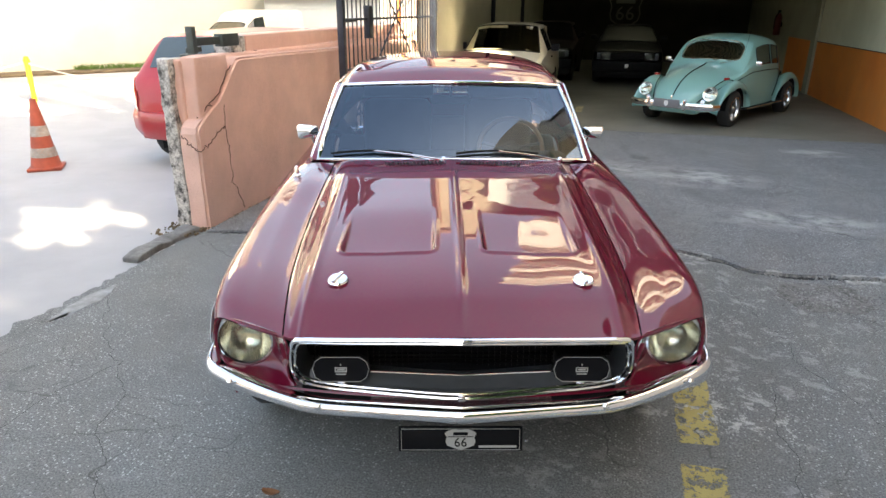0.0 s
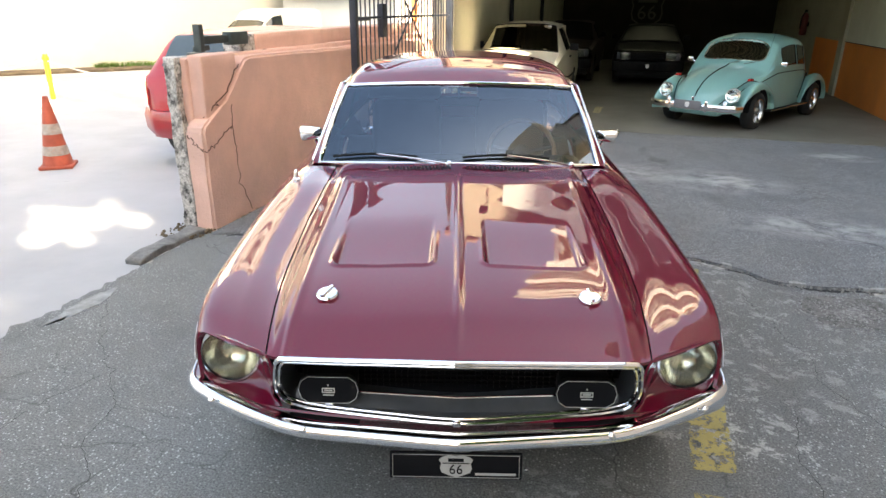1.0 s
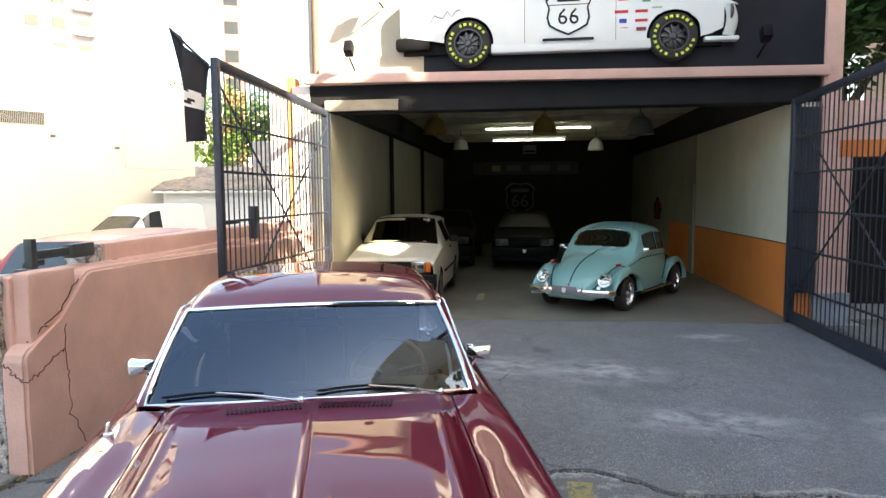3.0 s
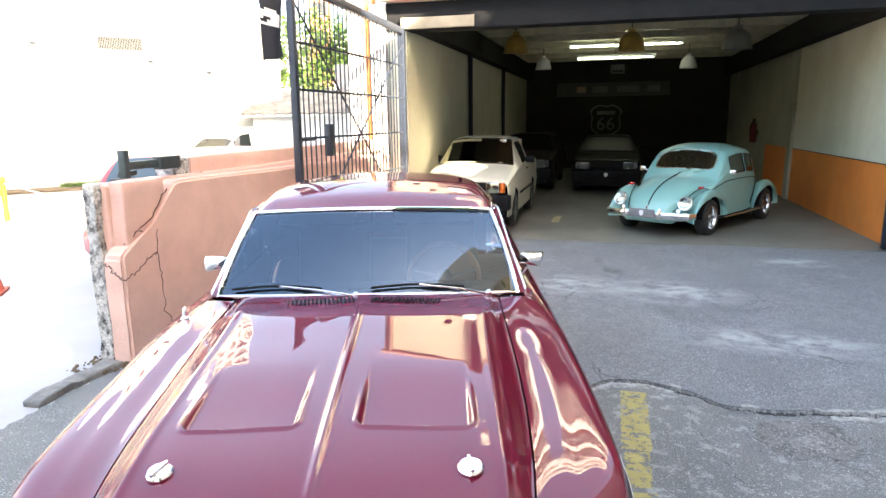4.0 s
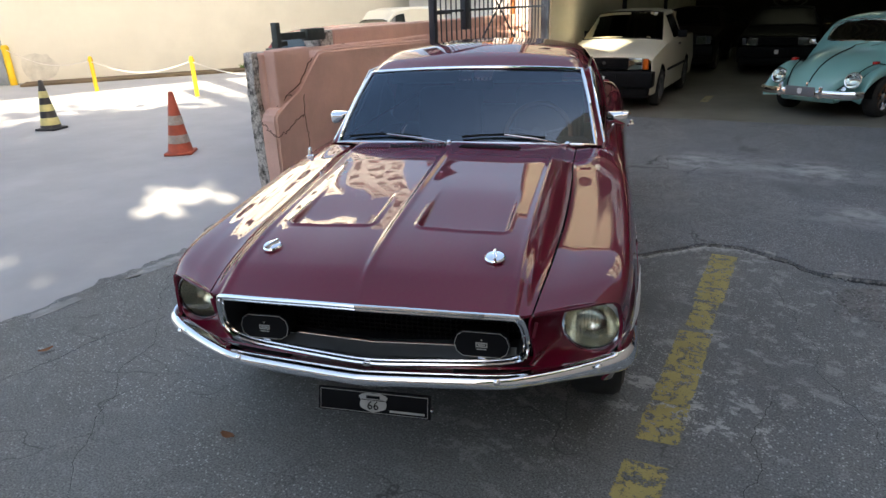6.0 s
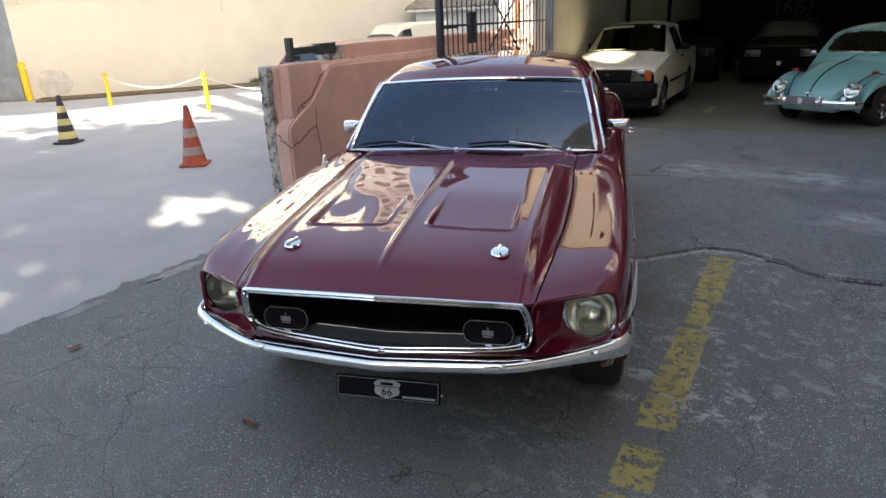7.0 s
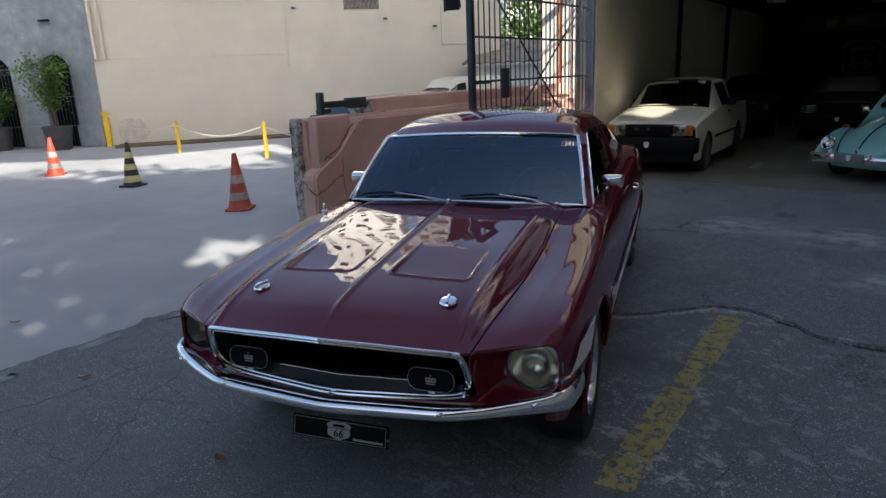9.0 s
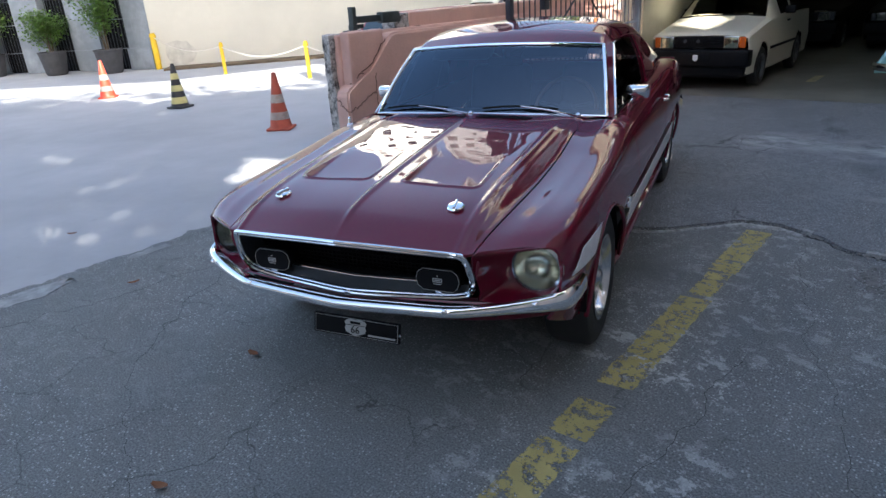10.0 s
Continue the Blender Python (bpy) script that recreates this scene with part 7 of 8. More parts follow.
# -- boxy hatch, pickup, van and saloon on one plan --
def boxy(name, label, m, ys, L, paint, screen_y, doors, axles, rear_glass=None, front=True, group="", lamp_m=None, clear=False):
    """A square-cut vehicle: lines L across, panes on its own surface."""
    t = thing(name, label, "car", m, group)
    f = shell_fn(ys, L, False)
    n = len(L) - 1
    part("body", sheet(f, ys[0], ys[-1], 0, n, 90, 2 * 10 * n, both=True, keep=lambda p: not (abs(p.x) > 0.55 and any((p.y - a) ** 2 + (p.z - 0.29) ** 2 < 0.34 ** 2 for a in axles)) and not (clear and abs(p.x) < 0.53 and screen_y[0] + 0.03 < p.y < screen_y[1] - 0.03 and p.z > 0.9)), paint, t, angle=0.5)
    glass_m = cab_glass if clear else saloon_glass if lamp_m else bpy.data.materials["smoky_glass"]
    sc = part("windscreen", sheet(f, screen_y[0], screen_y[1], 0, 1.96, 6, 16, out=0.006, both=True), glass_m, t)
    sc.visible_shadow = not clear
    part("seal", tube(nb(), outline(f, screen_y[0], screen_y[1], -1.96, 1.96, 1, both=True), 0.010, 6, closed=True), black_trim, sc)
    if rear_glass:
        part("rear_window", sheet(f, rear_glass[0], rear_glass[1], 0, 1.9, 6, 16, out=0.006, both=True), dark_glass, t)
    for sx in (1, -1):
        for y0, y1 in doors:
            part("side_window", sheet(f, y0, y1, 2.12, 2.94, 6, 6, sx, 0.006), dark_glass, t)
        for a in axles:
            part("wheel_well", thicken(grid(nb(), lambda u, w: (sx * (0.40 + 0.36 * w), a + 0.345 * math.cos(math.pi * u), 0.29 + 0.345 * math.sin(math.pi * u)), 16, 3), 0.003), black_trim, t)
        y0, y1 = doors[0]
        part("mirror", box(nb(), sx * 0.86 - 0.075, sx * 0.86 + 0.075, y0 + 0.02, y0 + 0.10, 0.97, 1.09, 0.02), black_trim, t)
        part("side_moulding", box(nb(), sx * 0.785 - 0.008, sx * 0.785 + 0.008, axles[0] + 0.36, axles[1] - 0.36, 0.50, 0.54, 0.004), black_trim, t)
        part("door_handle", box(nb(), sx * 0.765 - 0.012, sx * 0.765 + 0.012, y1 - 0.22, y1 - 0.10, 0.84, 0.87, 0.006), black_trim, t)
    wheels(t, axles, 0.68, 0.285, 0.285, 0.18, 0.155, grille_grey, 8)
    part("underside", box(nb(), -0.6, 0.6, ys[0] + 0.15, ys[-1] - 0.15, 0.16, 0.24), black_trim, t)
    if front:
        part("grille", box(nb(), -0.37, 0.37, -0.012, 0.05, 0.60, 0.765, 0.01), black_trim, t)
        for k in range(7):
            part("grille_bar", box(nb(), -0.36, 0.36, -0.020, -0.010, 0.612 + 0.021 * k, 0.620 + 0.021 * k), black_trim, t, smooth=False)
        for sx in (1, -1):
            h = part("headlight", box(nb(), sx * 0.485 - 0.105, sx * 0.485 + 0.105, -0.018, 0.05, 0.60, 0.765, 0.012), lamp_m or chrome, t)
            part("lens", box(nb(), sx * 0.485 - 0.098, sx * 0.485 + 0.098, -0.028, -0.022, 0.608, 0.757, 0.003), lens, h)
            part("turn_signal", box(nb(), sx * 0.640 - 0.043, sx * 0.640 + 0.043, -0.010, 0.07, 0.605, 0.76, 0.012), amber if lamp_m is None else lamp_m, t)
        part("front_bumper", box(nb(), -0.765, 0.765, -0.09, 0.16, 0.34, 0.585, 0.035, seg=3), black_trim, t)
        part("apron", box(nb(), -0.70, 0.70, -0.02, 0.2, 0.20, 0.36, 0.03), black_trim, t)
        pl = part("number_plate", box(nb(), -0.21, 0.21, -0.102, -0.09, 0.40, 0.53, 0.004), black_trim, t)
        part("emblem", shield(0.085, 0.095, 0.002), white_ink, pl, smooth=False).matrix_basis = pose(0, -0.106, 0.47)
    return t


white_paint = mat("white_car_paint", (0.74, 0.70, 0.58), 0.35, vary=0.03, scale=2, coat=0.6)
PK = (0.0, 0.06, 0.95, 1.02, 1.66, 2.30, 2.52, 2.60, 3.85, 3.9)
PL = [((0,) * 10, (0.78, 0.82, 0.975, 0.985, 1.40, 1.43, 1.41, 0.86, 0.86, 0.55)),
      ((0.40, 0.42, 0.42, 0.42, 0.34, 0.34, 0.34, 0.40, 0.40, 0.40), (0.78, 0.82, 0.97, 0.98, 1.395, 1.425, 1.405, 0.86, 0.86, 0.55)),
      ((0.66, 0.68, 0.69, 0.68, 0.545, 0.55, 0.56, 0.66, 0.66, 0.66), (0.77, 0.80, 0.945, 0.955, 1.365, 1.39, 1.37, 0.95, 0.95, 0.55)),
      ((0.72, 0.735, 0.745, 0.745, 0.742, 0.742, 0.742, 0.742, 0.735, 0.72), (0.73, 0.76, 0.90, 0.905, 0.94, 0.95, 0.95, 0.945, 0.945, 0.55)),
      ((0.745, 0.76, 0.775, 0.775, 0.778, 0.778, 0.778, 0.778, 0.77, 0.74), (0.5, 0.52, 0.55, 0.55, 0.56, 0.56, 0.56, 0.56, 0.56, 0.4)),
      ((0.72, 0.73, 0.75, 0.75, 0.75, 0.75, 0.75, 0.75, 0.74, 0.72), (0.25, 0.23, 0.22, 0.22, 0.22, 0.22, 0.22, 0.22, 0.25, 0.30))]
pk = boxy("white_pickup", "white compact pickup with black bumper parked beside the garage wall", GM @ pose(-5.645, 0.16, 0.026) @ Matrix.Diagonal((0.94, 0.88, 0.975, 1)), PK, PL, white_paint, (1.04, 1.64), ((1.72, 2.34),), (0.72, 3.05), clear=True)
part("dashboard", box(nb(), -0.60, 0.60, 1.10, 1.40, 0.70, 0.92, 0.04), cab_trim, pk)
part("cab_back", box(nb(), -0.62, 0.62, 2.36, 2.44, 0.40, 1.36), cab_trim, pk)
for sx in (1, -1):
    part("seat", box(nb(), sx * 0.33 - 0.22, sx * 0.33 + 0.22, 1.95, 2.10, 0.45, 1.12, 0.05, seg=3), cab_trim, pk)
for x, c in ((-0.20, grille_grey), (0.0, grille_grey)):
    part("grille_badge", lathe(nb(), [(0.026, 0), (0.026, 0.006), (0.01, 0.008)], 20, pose(x, -0.020, 0.70, 90, 0, 0)), c, pk)
part("steering_wheel", tube(nb(), [Matrix.Translation((0.33, 1.52, 0.99)) @ pose(0, 0, 0, 60, 0, 0) @ Vector((0.17 * math.cos(k * math.pi / 12), 0.17 * math.sin(k * math.pi / 12), 0)) for k in range(24)], 0.016, 6, closed=True), mat("tan_wheel", (0.6, 0.30, 0.07), 0.4), pk)
part("sticker", box(nb(), 0.40, 0.46, -0.004, 0.0, -0.02, 0.02, 0, pose(0, 1.60, 1.355, -33, 0, 0)), white_ink, pk, smooth=False)

SK = (0.0, 0.06, 1.25, 1.32, 1.85, 2.80, 3.25, 3.30, 4.15, 4.2)
SL = [((0,) * 10, (0.80, 0.83, 0.93, 0.94, 1.34, 1.36, 0.98, 0.96, 0.93, 0.6)),
      ((0.40,) * 4 + (0.36, 0.36, 0.42, 0.42, 0.42, 0.42), (0.80, 0.83, 0.925, 0.935, 1.335, 1.355, 0.98, 0.96, 0.93, 0.6)),
      ((0.68, 0.70, 0.70, 0.69, 0.55, 0.55, 0.66, 0.68, 0.68, 0.68), (0.79, 0.81, 0.90, 0.91, 1.30, 1.32, 0.96, 0.94, 0.91, 0.6)),
      ((0.75, 0.76, 0.77, 0.77, 0.765, 0.765, 0.765, 0.765, 0.76, 0.75), (0.74, 0.76, 0.86, 0.87, 0.90, 0.91, 0.90, 0.90, 0.87, 0.6)),
      ((0.77, 0.785, 0.80, 0.80, 0.80, 0.80, 0.80, 0.80, 0.79, 0.77), (0.5, 0.52, 0.55, 0.55, 0.55, 0.55, 0.55, 0.55, 0.55, 0.5)),
      ((0.74, 0.75, 0.76, 0.76, 0.76, 0.76, 0.76, 0.76, 0.75, 0.74), (0.25, 0.23, 0.22, 0.22, 0.22, 0.22, 0.22, 0.22, 0.25, 0.3))]
black_paint = mat("black_car_paint", (0.005, 0.005, 0.006), 0.5, vary=0.1, scale=3, spec=0.10)
boxy("black_saloon", "black boxy saloon parked deep in the dark garage", GM @ pose(-3.62, 5.5, 0.026) @ Matrix.Diagonal((0.97, 1, 0.93, 1)), SK, SL, black_paint, (1.36, 1.82), ((1.92, 2.72),), (0.78, 3.25), lamp_m=grille_grey)
boxy("dark_saloon", "dark boxy saloon parked behind the white pickup", GM @ pose(-5.55, 5.6, 0.026) @ Matrix.Diagonal((0.95, 1, 0.97, 1)), SK, SL, mat("dark_red_paint", (0.012, 0.006, 0.006), 0.6, vary=0.1, spec=0.15), (1.36, 1.82), ((1.92, 2.72),), (0.78, 3.25), lamp_m=grille_grey)
VK = (0.0, 0.06, 0.80, 0.85, 1.50, 1.75, 2.3, 3.9, 3.95)
VL = [((0,) * 9, (0.82, 0.86, 1.02, 1.03, 1.52, 1.78, 1.86, 1.84, 1.2)),
      ((0.40,) * 4 + (0.40, 0.45, 0.5, 0.5, 0.5), (0.82, 0.86, 1.015, 1.025, 1.515, 1.775, 1.855, 1.835, 1.2)),
      ((0.66, 0.68, 0.69, 0.68, 0.56, 0.60, 0.66, 0.66, 0.66), (0.80, 0.83, 0.985, 0.99, 1.47, 1.70, 1.78, 1.77, 1.2)),
      ((0.72, 0.735, 0.745, 0.745, 0.75, 0.76, 0.76, 0.76, 0.74), (0.74, 0.77, 0.92, 0.93, 0.97, 1.0, 1.0, 1.0, 1.0)),
      ((0.745, 0.76, 0.775, 0.775, 0.778, 0.778, 0.778, 0.778, 0.74), (0.5, 0.52, 0.55, 0.55, 0.56, 0.56, 0.56, 0.56, 0.4)),
      ((0.72, 0.73, 0.75, 0.75, 0.75, 0.75, 0.75, 0.75, 0.72), (0.25, 0.23, 0.22, 0.22, 0.22, 0.22, 0.22, 0.22, 0.30))]
boxy("white_van", "small white delivery van parked by the white house", pose(-6.0, 14.7, -0.01, 0, 0, -27) @ Matrix.Diagonal((0.92, 0.90, 0.85, 1)), VK, VL, white_paint, (0.87, 1.48), ((1.50, 2.1),), (0.72, 3.1))

# -- red hatchback behind the low wall, its tail to the drive --
red_paint = mat("red_car_paint", (0.36, 0.006, 0.014), 0.4, vary=0.04, scale=2, coat=0.6)
RK = (0.0, 0.10, 0.55, 0.95, 1.10, 1.75, 2.3, 3.2, 3.74, 4.00, 4.07, 4.12)
rz = (0.55, 0.72, 0.86, 0.95, 0.99, 1.36, 1.42, 1.41, 1.37, 1.00, 0.92, 0.50)
ez = (0.52, 0.69, 0.83, 0.92, 0.96, 1.30, 1.36, 1.35, 1.31, 0.98, 0.90, 0.48)
ex = (0.45, 0.58, 0.66, 0.68, 0.68, 0.55, 0.55, 0.55, 0.57, 0.66, 0.66, 0.52)
sx_ = (0.58, 0.72, 0.80, 0.82, 0.825, 0.83, 0.83, 0.83, 0.82, 0.78, 0.74, 0.60)
red_shell = shell_fn(RK, [((0,) * 12, rz), (tuple(x * 0.6 for x in ex), tuple(0.85 * a + 0.15 * b for a, b in zip(rz, ez))), (ex, ez), (tuple(0.97 * x for x in sx_), (0.50, 0.62, 0.78, 0.86, 0.89, 0.92, 0.93, 0.95, 0.95, 0.92, 0.85, 0.46)),
    (sx_, (0.46, 0.5, 0.58, 0.6, 0.6, 0.6, 0.6, 0.62, 0.64, 0.66, 0.62, 0.42)), (tuple(x * 0.95 for x in sx_), (0.30, 0.24, 0.22, 0.22, 0.22, 0.22, 0.22, 0.22, 0.24, 0.28, 0.32, 0.34))])
rc = thing("red_hatchback", "red hatchback parked in the street behind the low wall", "car", GM @ pose(-8.04, 0.24, -0.01, 0, 0, 180) @ Matrix.Diagonal((1, 1, 1.0, 1)))
AX = (0.80, 3.52)
part("body", sheet(red_shell, 0.0, 4.12, 0, 5, 90, 80, both=True, keep=lambda p: not (abs(p.x) > 0.55 and any((p.y - a) ** 2 + (p.z - 0.29) ** 2 < 0.33 ** 2 for a in AX))), red_paint, rc, angle=1.0)
part("rear_window", sheet(red_shell, 3.77, 3.965, 0, 1.62, 8, 16, out=0.006, both=True), plain("blue_tinted_glass", (0.055, 0.08, 0.095), 0.05, spec=0.7), rc)
part("windscreen", sheet(red_shell, 1.13, 1.70, 0, 1.95, 8, 16, out=0.006, both=True), dark_glass, rc)
for sx in (1, -1):
    for y0, y1 in ((1.75, 2.45), (2.52, 3.25)):
        part("side_window", sheet(red_shell, y0, y1, 2.15, 2.92, 6, 6, sx, 0.006), dark_glass, rc)
    tl = part("tail_light", sheet(red_shell, 3.80, 4.085, 2.9, 3.75, 8, 8, sx, 0.010), red_lens, rc)
    part("reversing_lens", sheet(red_shell, 3.86, 4.088, 3.75, 3.95, 6, 4, sx, 0.011), white_ink, tl)
part("rear_bumper", sweep(nb(), [(-0.84, 3.90, 0.50), (-0.80, 4.05, 0.50), (-0.6, 4.16, 0.48), (0, 4.21, 0.48), (0.6, 4.16, 0.48), (0.80, 4.05, 0.50), (0.84, 3.90, 0.50)][::-1], [(-0.10, 0.12), (-0.01, 0.11), (0.015, 0.04), (0.005, -0.10), (-0.05, -0.18), (-0.10, -0.18)]), red_paint, rc, angle=0.9)
part("number_plate", box(nb(), -0.2, 0.2, 4.10, 4.115, 0.66, 0.78, 0.004), mat("plate_grey", (0.45, 0.45, 0.45), 0.5), rc)
part("roof_rail", tube(nb(), [(-0.5, 1.9, 1.37), (-0.5, 3.2, 1.36)], 0.012, 6), red_paint, rc)
wheels(rc, AX, 0.70, 0.29, 0.29, 0.19, 0.17, grille_grey, 8)
part("underside", box(nb(), -0.6, 0.6, 0.2, 3.9, 0.16, 0.24), black_trim, rc)

# ---- half race car on the facade ----
race_white = mat("race_car_white", (0.74, 0.77, 0.76), 0.4, vary=0.04, scale=2, coat=0.5)
rcar = thing("wall_mounted_race_car", "white half race car with sponsor stickers mounted on the facade", "car body", GM @ pose(-0.925, -0.02, 3.535, 0, 0, 90))
FLAT = 0.20     # the relief is shallower than a whole car
def relief(f, nu, nv, keep=None, snap=None, t=0.012):
    bm = nb()
    grid(bm, f, nu, nv, keep, snap)
    for v in bm.verts:
        v.co.x = -v.co.x * FLAT
    return thicken(bm, t)
for nm, y0, y1, v0 in (("fender", -0.10, 1.488, 3.0), ("door", 1.494, 2.70, 4.0), ("quarter_panel", 2.706, 4.42, 4.0)):
    part(nm, relief(lambda u, w: body_at(y0 + (y1 - y0) * u, v0 + (8.95 - v0) * w), 60, 40, off_arch, to_arch), race_white, rcar, angle=0.9)
part("bonnet", relief(lambda u, w: body_at(-0.10 + 1.6 * u, 3.0 * w), 40, 12), race_white, rcar, angle=0.9)
part("roof", relief(lambda u, w: roof_at(1.82 + 2.38 * u, 4 * w), 40, 12), race_white, rcar, angle=0.9)
part("windscreen", relief(lambda u, w: screen(u, w), 10, 8), dark_glass, rcar)
def race_side(u, w, y0, y1, y0t, y1t):
    yb, yt = y0 + (y1 - y0) * u, y0t + (y1t - y0t) * u
    a, b = body_at(yb, 4.0), roof_at(yt, 4.0)
    return Vector((a.x, yb, a.z)).lerp(Vector((b.x, yt, b.z)), w)
part("side_window", relief(lambda u, w: race_side(u, w, 1.60, 2.72, 2.0, 2.72), 10, 6), plain("navy_glass", (0.02, 0.025, 0.045), 0.1), rcar)
part("sail_panel", relief(lambda u, w: race_side(u, w, 2.70, 4.20, 2.70, 4.19), 24, 6), race_white, rcar, angle=0.9)
part("boot_lid", relief(lambda u, w: Vector((body_at(4.0 + 0.42 * u, 4.0).x * w, 4.0 + 0.42 * u, body_at(4.0 + 0.42 * u, 4.0).z + 0.012)), 8, 6), race_white, rcar)
part("nose", relief(lambda u, w: Vector((0.82 * u, -0.06 + 0.18 * u ** 3 - 0.05 * math.sin(math.pi * w) , 0.73 - 0.42 * w)), 12, 10), race_white, rcar, angle=0.9)
part("air_dam", box(nb(), -0.16, 0.0, -0.10, 0.34, 0.24, 0.30, 0.02), race_white, rcar)
part("headlight", lathe(nb(), [(0.09, 0), (0.09, 0.02), (0.07, 0.03), (0.004, 0.034)], 24, pose(-0.13, 0.02, 0.61, 90, 0, 0)), grille_grey, rcar)
part("rear_apron", box(nb(), -0.155, 0.0, 4.0, 4.50, 0.25, 0.42, 0.04), black_trim, rcar)
part("skirt", box(nb(), -0.165, 0.0, 1.02, 3.16, 0.17, 0.30, 0.02), race_white, rcar)
part("back_panel", box(nb(), -0.06, 0.02, 0.1, 4.4, 0.2, 0.85), black_trim, rcar, smooth=False)
dark_rim = mat("dark_alloy", (0.10, 0.10, 0.105), 0.35, 0.9, vary=0.1)
yellow_ink = plain("yellow_ink", (0.65, 0.68, 0.05), 0.6)
for y in (0.735, 3.475):
    w = road_wheel(rcar, pose(-0.115, y, 0.315, 0, -90, 0), 0.315, 0.19, 0.13, dark_rim, 10, 0.2)
    for k in range(22):
        a = 2 * math.pi * k / 22
        if k in (5, 11, 12, 19):
            continue
        q = part("tyre_mark", box(nb(), -0.015 - 0.006 * (k % 3), 0.015, -0.009, 0.009, 0.063, 0.0775), yellow_ink, w, smooth=False)
        q.matrix_basis = pose(0, 0, 0, 0, 0, math.degrees(a)) @ pose(0, 0.253, 0) @ Matrix.Diagonal((1, 2.0, 1, 1))
sh = part("race_number", shield(0.62, 0.58, 0.004), dark_paint, rcar, "road-shield race number", smooth=False)
sh.matrix_basis = pose(-0.187, 2.12, 0.66, 0, 0, -90)
si = part("field", shield(0.56, 0.53, 0.006), race_white, sh, smooth=False)
si.matrix_basis = pose(0, -0.004, 0)
letters("66", 0.30, 0.003, dark_paint, sh, pose(0, -0.008, -0.055, 90, 0, 0), "number")
for x0, x1, z0, z1 in ((-0.27, 0.27, 0.105, 0.115), (-0.15, 0.15, 0.15, 0.20), (-0.34, 0.34, -0.36, -0.325)):
    part("mark", box(nb(), x0, x1, -0.008, -0.002, z0, z1), dark_paint, sh, smooth=False)
stick = ((1.40, 0.86, 0.16, 0.05, 0), (1.10, 0.84, 0.13, 0.07, 1), (0.92, 0.86, 0.10, 0.035, 2), (0.72, 0.84, 0.16, 0.03, 2), (1.42, 0.70, 0.22, 0.06, 0), (1.16, 0.70, 0.20, 0.06, 0), (1.40, 0.58, 0.12, 0.09, 2), (1.16, 0.58, 0.20, 0.055, 0), (1.16, 0.47, 0.16, 0.07, 3), (0.96, 0.74, 0.16, 0.03, 4), (1.38, 0.49, 0.12, 0.012, 0))
inks = (plain("red_ink", (0.6, 0.03, 0.04), 0.5), plain("green_ink", (0.05, 0.25, 0.12), 0.5), plain("blue_ink", (0.03, 0.06, 0.45), 0.5), plain("maroon_ink", (0.25, 0.02, 0.04), 0.5), plain("grey_ink", (0.35, 0.36, 0.38), 0.5))
for y, z, w, h, c in stick:
    w, h = 0.8 * w, 0.62 * h
    x = max(body_at(y, v).x for v in (5.0, 5.5, 6.0, 6.5, 7.0)) * FLAT + 0.002
    q = part("sticker", box(nb(), -w / 2, w / 2, -0.003, 0.003, -h / 2, h / 2), inks[c], rcar, smooth=False)
    q.matrix_basis = pose(-x, y, z - 0.05, 0, 0, -90)
q = part("signature", tube(nb(), [(-0.178, 4.12 - 0.06 * k, 0.62 + 0.05 * math.sin(2.4 * k) + 0.014 * k) for k in range(10)], 0.006, 5), dark_paint, rcar)
for a, z, sx in ((-5.62, 4.42, 1), (-6.05, 3.56, -1), (-0.55, 3.56, -1)):
    s = thing("facade_spotlight", "small dark spotlight on the facade", "lamp", GM @ pose(a, -0.03, z), "facade spotlights")
    part("arm", tube(nb(), [(0, 0, 0), (0, -0.28, 0.12 if sx < 0 else 0.0)], 0.014, 6), black_trim, s)
    part("head", box(nb(), -0.06, 0.06, -0.42, -0.26, -0.09, 0.09, 0.015, pose(0, 0, 0.1 if sx < 0 else 0, -25, 0, 0)), black_trim, s)

# ---- inside the garage ----
tube_glow = glow("lit_tube", (0.90, 1.0, 0.82), 2.2)
def strip_light(a0, a1, b, z):
    s = thing("tube_light", "lit fluorescent tube light under the garage ceiling", "lamp", GM @ pose((a0 + a1) / 2, b, z), "tube lights")
    h = (a1 - a0) / 2
    part("tube", tube(nb(), [(-h, 0, 0), (h, 0, 0)], 0.013, 10), tube_glow, s)
    part("tray", box(nb(), -h - 0.03, h + 0.03, -0.05, 0.05, 0.035, 0.08, 0.006), white_metal, s)
    for x in (-h, h):
        part("cap", box(nb(), x - 0.015, x + 0.015, -0.025, 0.025, -0.025, 0.04), white_metal, s)
    part("hanger", tube(nb(), [(0, 0, 0.08), (0, 0, 3.75 - z)], 0.006, 5), black_trim, s)


def pendant(a, b, z, r, shade, label):
    s = thing("pendant_lamp", label, "lamp", GM @ pose(a, b, z), "pendant lamps")
    part("shade", lathe(nb(), [(r, 0), (r * 0.97, r * 0.35), (r * 0.80, r * 0.95), (r * 0.45, r * 1.3), (r * 0.28, r * 1.36), (r * 0.28, r * 1.6), (0.01, r * 1.65)], 28, cap=False), shade, s)
    part("rim", tube(nb(), [(r * math.cos(k * math.pi / 14), r * math.sin(k * math.pi / 14), 0) for k in range(28)], 0.010, 5, closed=True), shade, s)
    part("cord", tube(nb(), [(0, 0, r * 1.6), (0, 0, 3.75 - z)], 0.008, 5), black_trim, s)


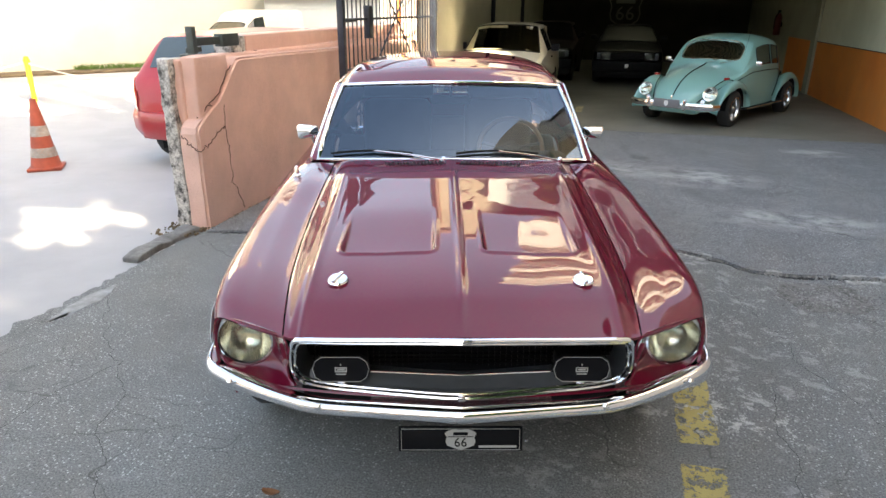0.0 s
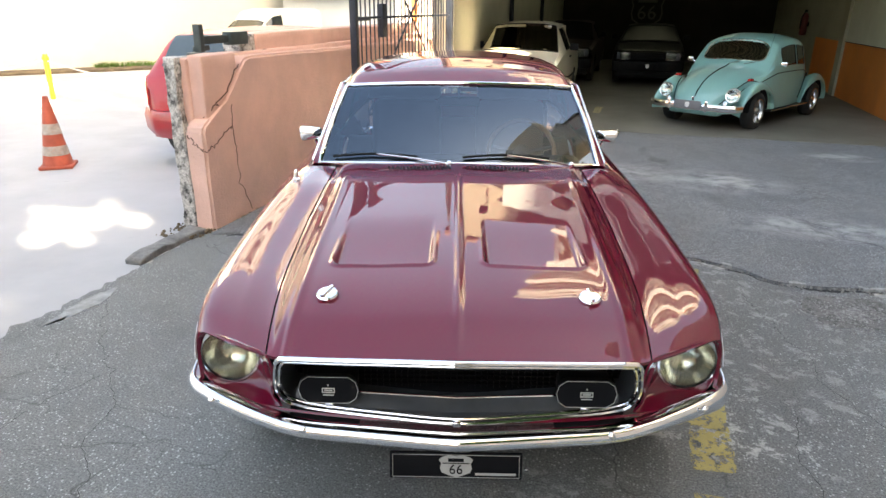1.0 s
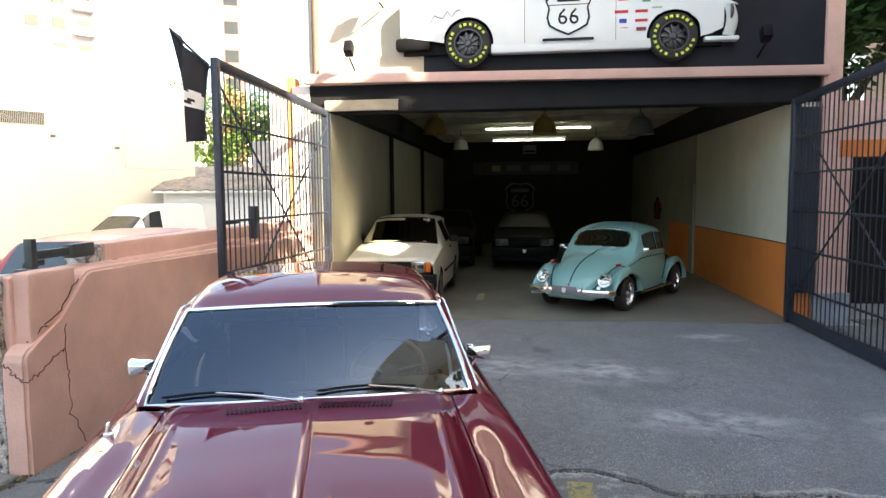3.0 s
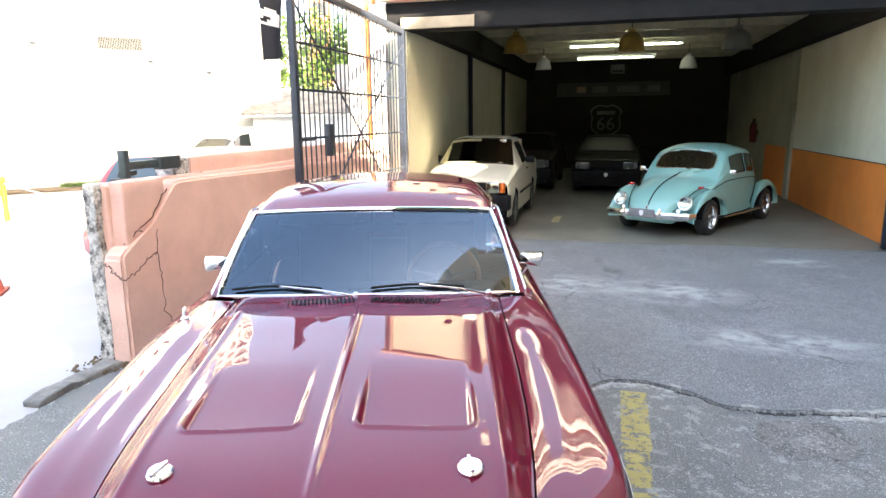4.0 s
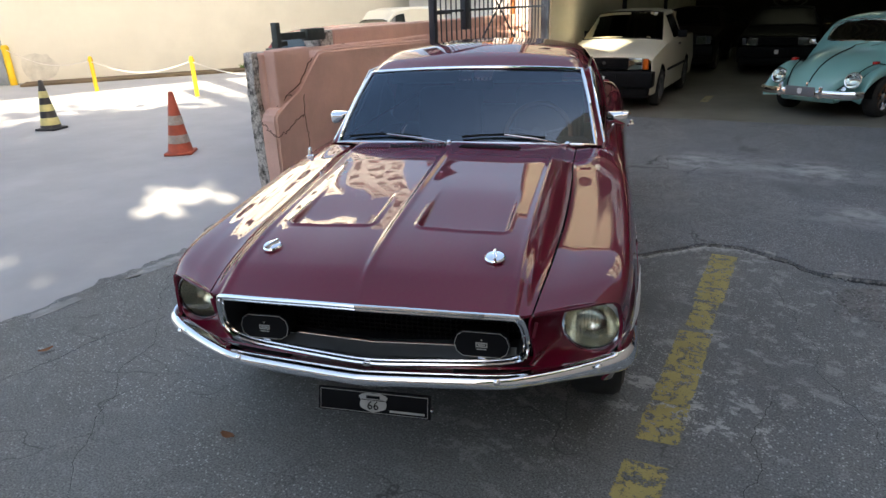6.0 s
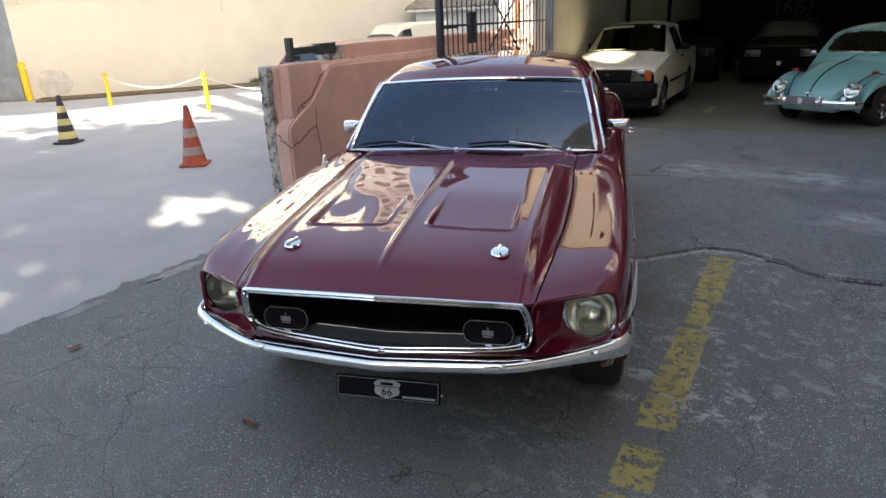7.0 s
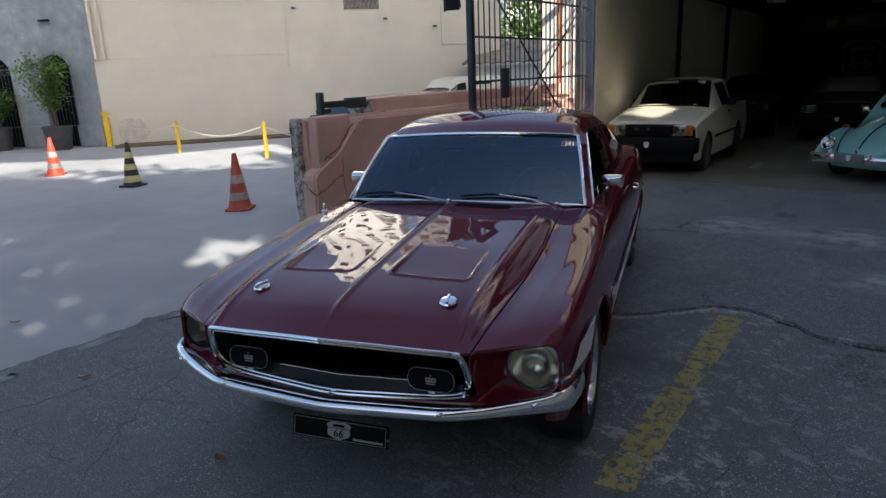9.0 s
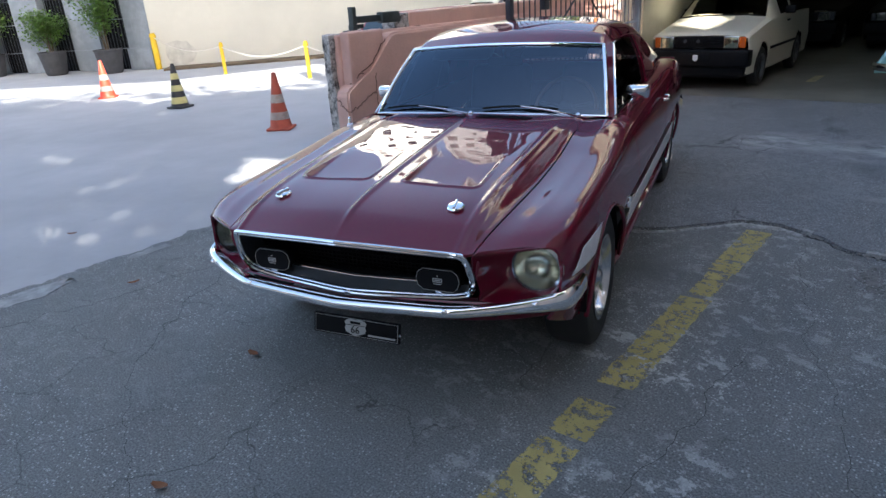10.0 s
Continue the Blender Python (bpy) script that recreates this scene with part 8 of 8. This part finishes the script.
strip_light(-4.58, -3.34, 7.0, 3.36)
strip_light(-3.28, -2.03, 7.0, 3.36)
strip_light(-4.42, -2.62, 7.6, 3.13)
yellow_shade = mat("yellow_shade", (0.40, 0.27, 0.07), 0.4, vary=0.1, scale=8)
grey_shade = mat("grey_shade", (0.25, 0.25, 0.22), 0.5, vary=0.1, scale=8)
pendant(-5.58, 5.0, 3.10, 0.26, yellow_shade, "yellow enamel dome lamp hanging in the garage")
pendant(-3.20, 5.0, 3.06, 0.26, yellow_shade, "yellow enamel dome lamp hanging in the garage")
pendant(-1.19, 5.0, 3.00, 0.28, grey_shade, "grey dome lamp hanging in the garage")
pendant(-5.31, 8.0, 2.95, 0.20, white_metal, "white dome lamp hanging in the garage")
pendant(-1.79, 8.0, 2.88, 0.20, white_metal, "white dome lamp hanging in the garage")
# roof steel
bm = nb()
for k in range(9):
    b = 0.9 + 1.4 * k
    box(bm, -6.44, 0.0, b - 0.04, b + 0.04, 3.45, 3.60)
for k in range(40):
    a = -6.4 + 0.16 * k
    box(bm, a, a + 0.05, 0.3, 13.3, 3.66, 3.75)
single("ceiling_steel", bm, mat("bare_roof_steel", (0.48, 0.45, 0.33), 0.4, 0.15, vary=0.2, scale=4), "bare steel purlins and corrugated sheet under the roof", "ceiling", GM, kind="structure", smooth=False)
# back wall: shield sign, banner, small box; sign and prints darkened for the shade there
sign = thing("wall_sign", "dim road-shield sign on the dark back wall", "sign", GM @ pose(-3.78, 13.27, 1.58))
part("board", shield(1.05, 1.10, 0.03), mat("shade_dimmed_white", (0.13, 0.13, 0.122), 0.6), sign, smooth=False)
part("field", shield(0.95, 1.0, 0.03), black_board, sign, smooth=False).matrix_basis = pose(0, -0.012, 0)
letters("66", 0.62, 0.004, bpy.data.materials["shade_dimmed_white"], sign, pose(0, -0.020, -0.10, 90, 0, 0), "number")
part("bar", box(nb(), -0.30, 0.30, -0.022, -0.012, 0.22, 0.34), bpy.data.materials["shade_dimmed_white"], sign, smooth=False)
ban = thing("wall_banner", "dim printed banner high on the back wall", "banner", GM @ pose(-3.6, 13.27, 2.62))
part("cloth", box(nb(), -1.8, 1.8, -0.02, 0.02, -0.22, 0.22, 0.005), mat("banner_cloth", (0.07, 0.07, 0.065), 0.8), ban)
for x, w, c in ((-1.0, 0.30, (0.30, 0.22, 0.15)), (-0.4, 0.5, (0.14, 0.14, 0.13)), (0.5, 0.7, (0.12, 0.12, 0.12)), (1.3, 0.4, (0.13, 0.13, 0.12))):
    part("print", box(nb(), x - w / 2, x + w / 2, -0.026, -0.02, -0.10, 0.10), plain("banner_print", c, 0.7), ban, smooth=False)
ac = thing("air_unit", "small grey air unit on the back wall", "appliance", GM @ pose(-3.46, 13.2, 3.25))
part("body", box(nb(), -0.22, 0.22, -0.12, 0.08, -0.14, 0.14, 0.02), mat("unit_grey", (0.22, 0.22, 0.21), 0.6), ac)
part("vent", box(nb(), -0.18, 0.18, -0.125, -0.118, -0.10, -0.04), black_trim, ac, smooth=False)
ex = thing("fire_extinguisher", "dark red fire extinguisher on the garage wall", "extinguisher", GM @ pose(-0.10, 8.6, 1.05))
part("body", lathe(nb(), [(0.07, 0), (0.08, 0.02), (0.08, 0.42), (0.05, 0.50), (0.02, 0.52)], 18), plain("extinguisher_red", (0.12, 0.008, 0.008), 0.3), ex)
part("valve", box(nb(), -0.03, 0.03, -0.06, 0.03, 0.52, 0.58, 0.01), black_trim, ex)
part("hose", tube(nb(), [(-0.02, -0.05, 0.54), (-0.09, -0.08, 0.40), (-0.09, -0.08, 0.15)], 0.012, 6), black_trim, ex)
part("bracket", box(nb(), 0.07, 0.10, -0.04, 0.04, 0.2, 0.3), black_trim, ex)
single("floor_marking", box(nb(), -4.42, -4.30, 1.3, 2.0, 0.0245, 0.0275), worn_paint("worn_cream_paint", (0.5, 0.42, 0.25)), "short worn pale stripe painted on the garage floor", "road marking", GM, kind="structure", smooth=False)
for k, (a, b) in enumerate(((-4.8, -8.2), (-7.6, -7.9), (-7.2, -8.8), (-1.75, -5.1), (-4.3, -8.95), (-6.2, -8.1))):
    bm = nb()
    grid(bm, lambda u, w: Vector((0.07 * (u - 0.5), 0.035 * (w - 0.5) * math.sin(math.pi * (0.1 + 0.8 * u)), 0.012 + 0.03 * (u - 0.5) ** 2 + 0.01 * abs(w - 0.5))), 6, 4)
    single("fallen_leaf", thicken(bm, 0.001), mat("dry_leaf", (0.20, 0.08, 0.03), 0.8, vary=0.3) if k == 0 else bpy.data.materials["dry_leaf"], "curled dry brown leaf on the asphalt", "leaf", GM @ pose(a, b, 0.0, 0, 0, 50 * k), "fallen leaves")
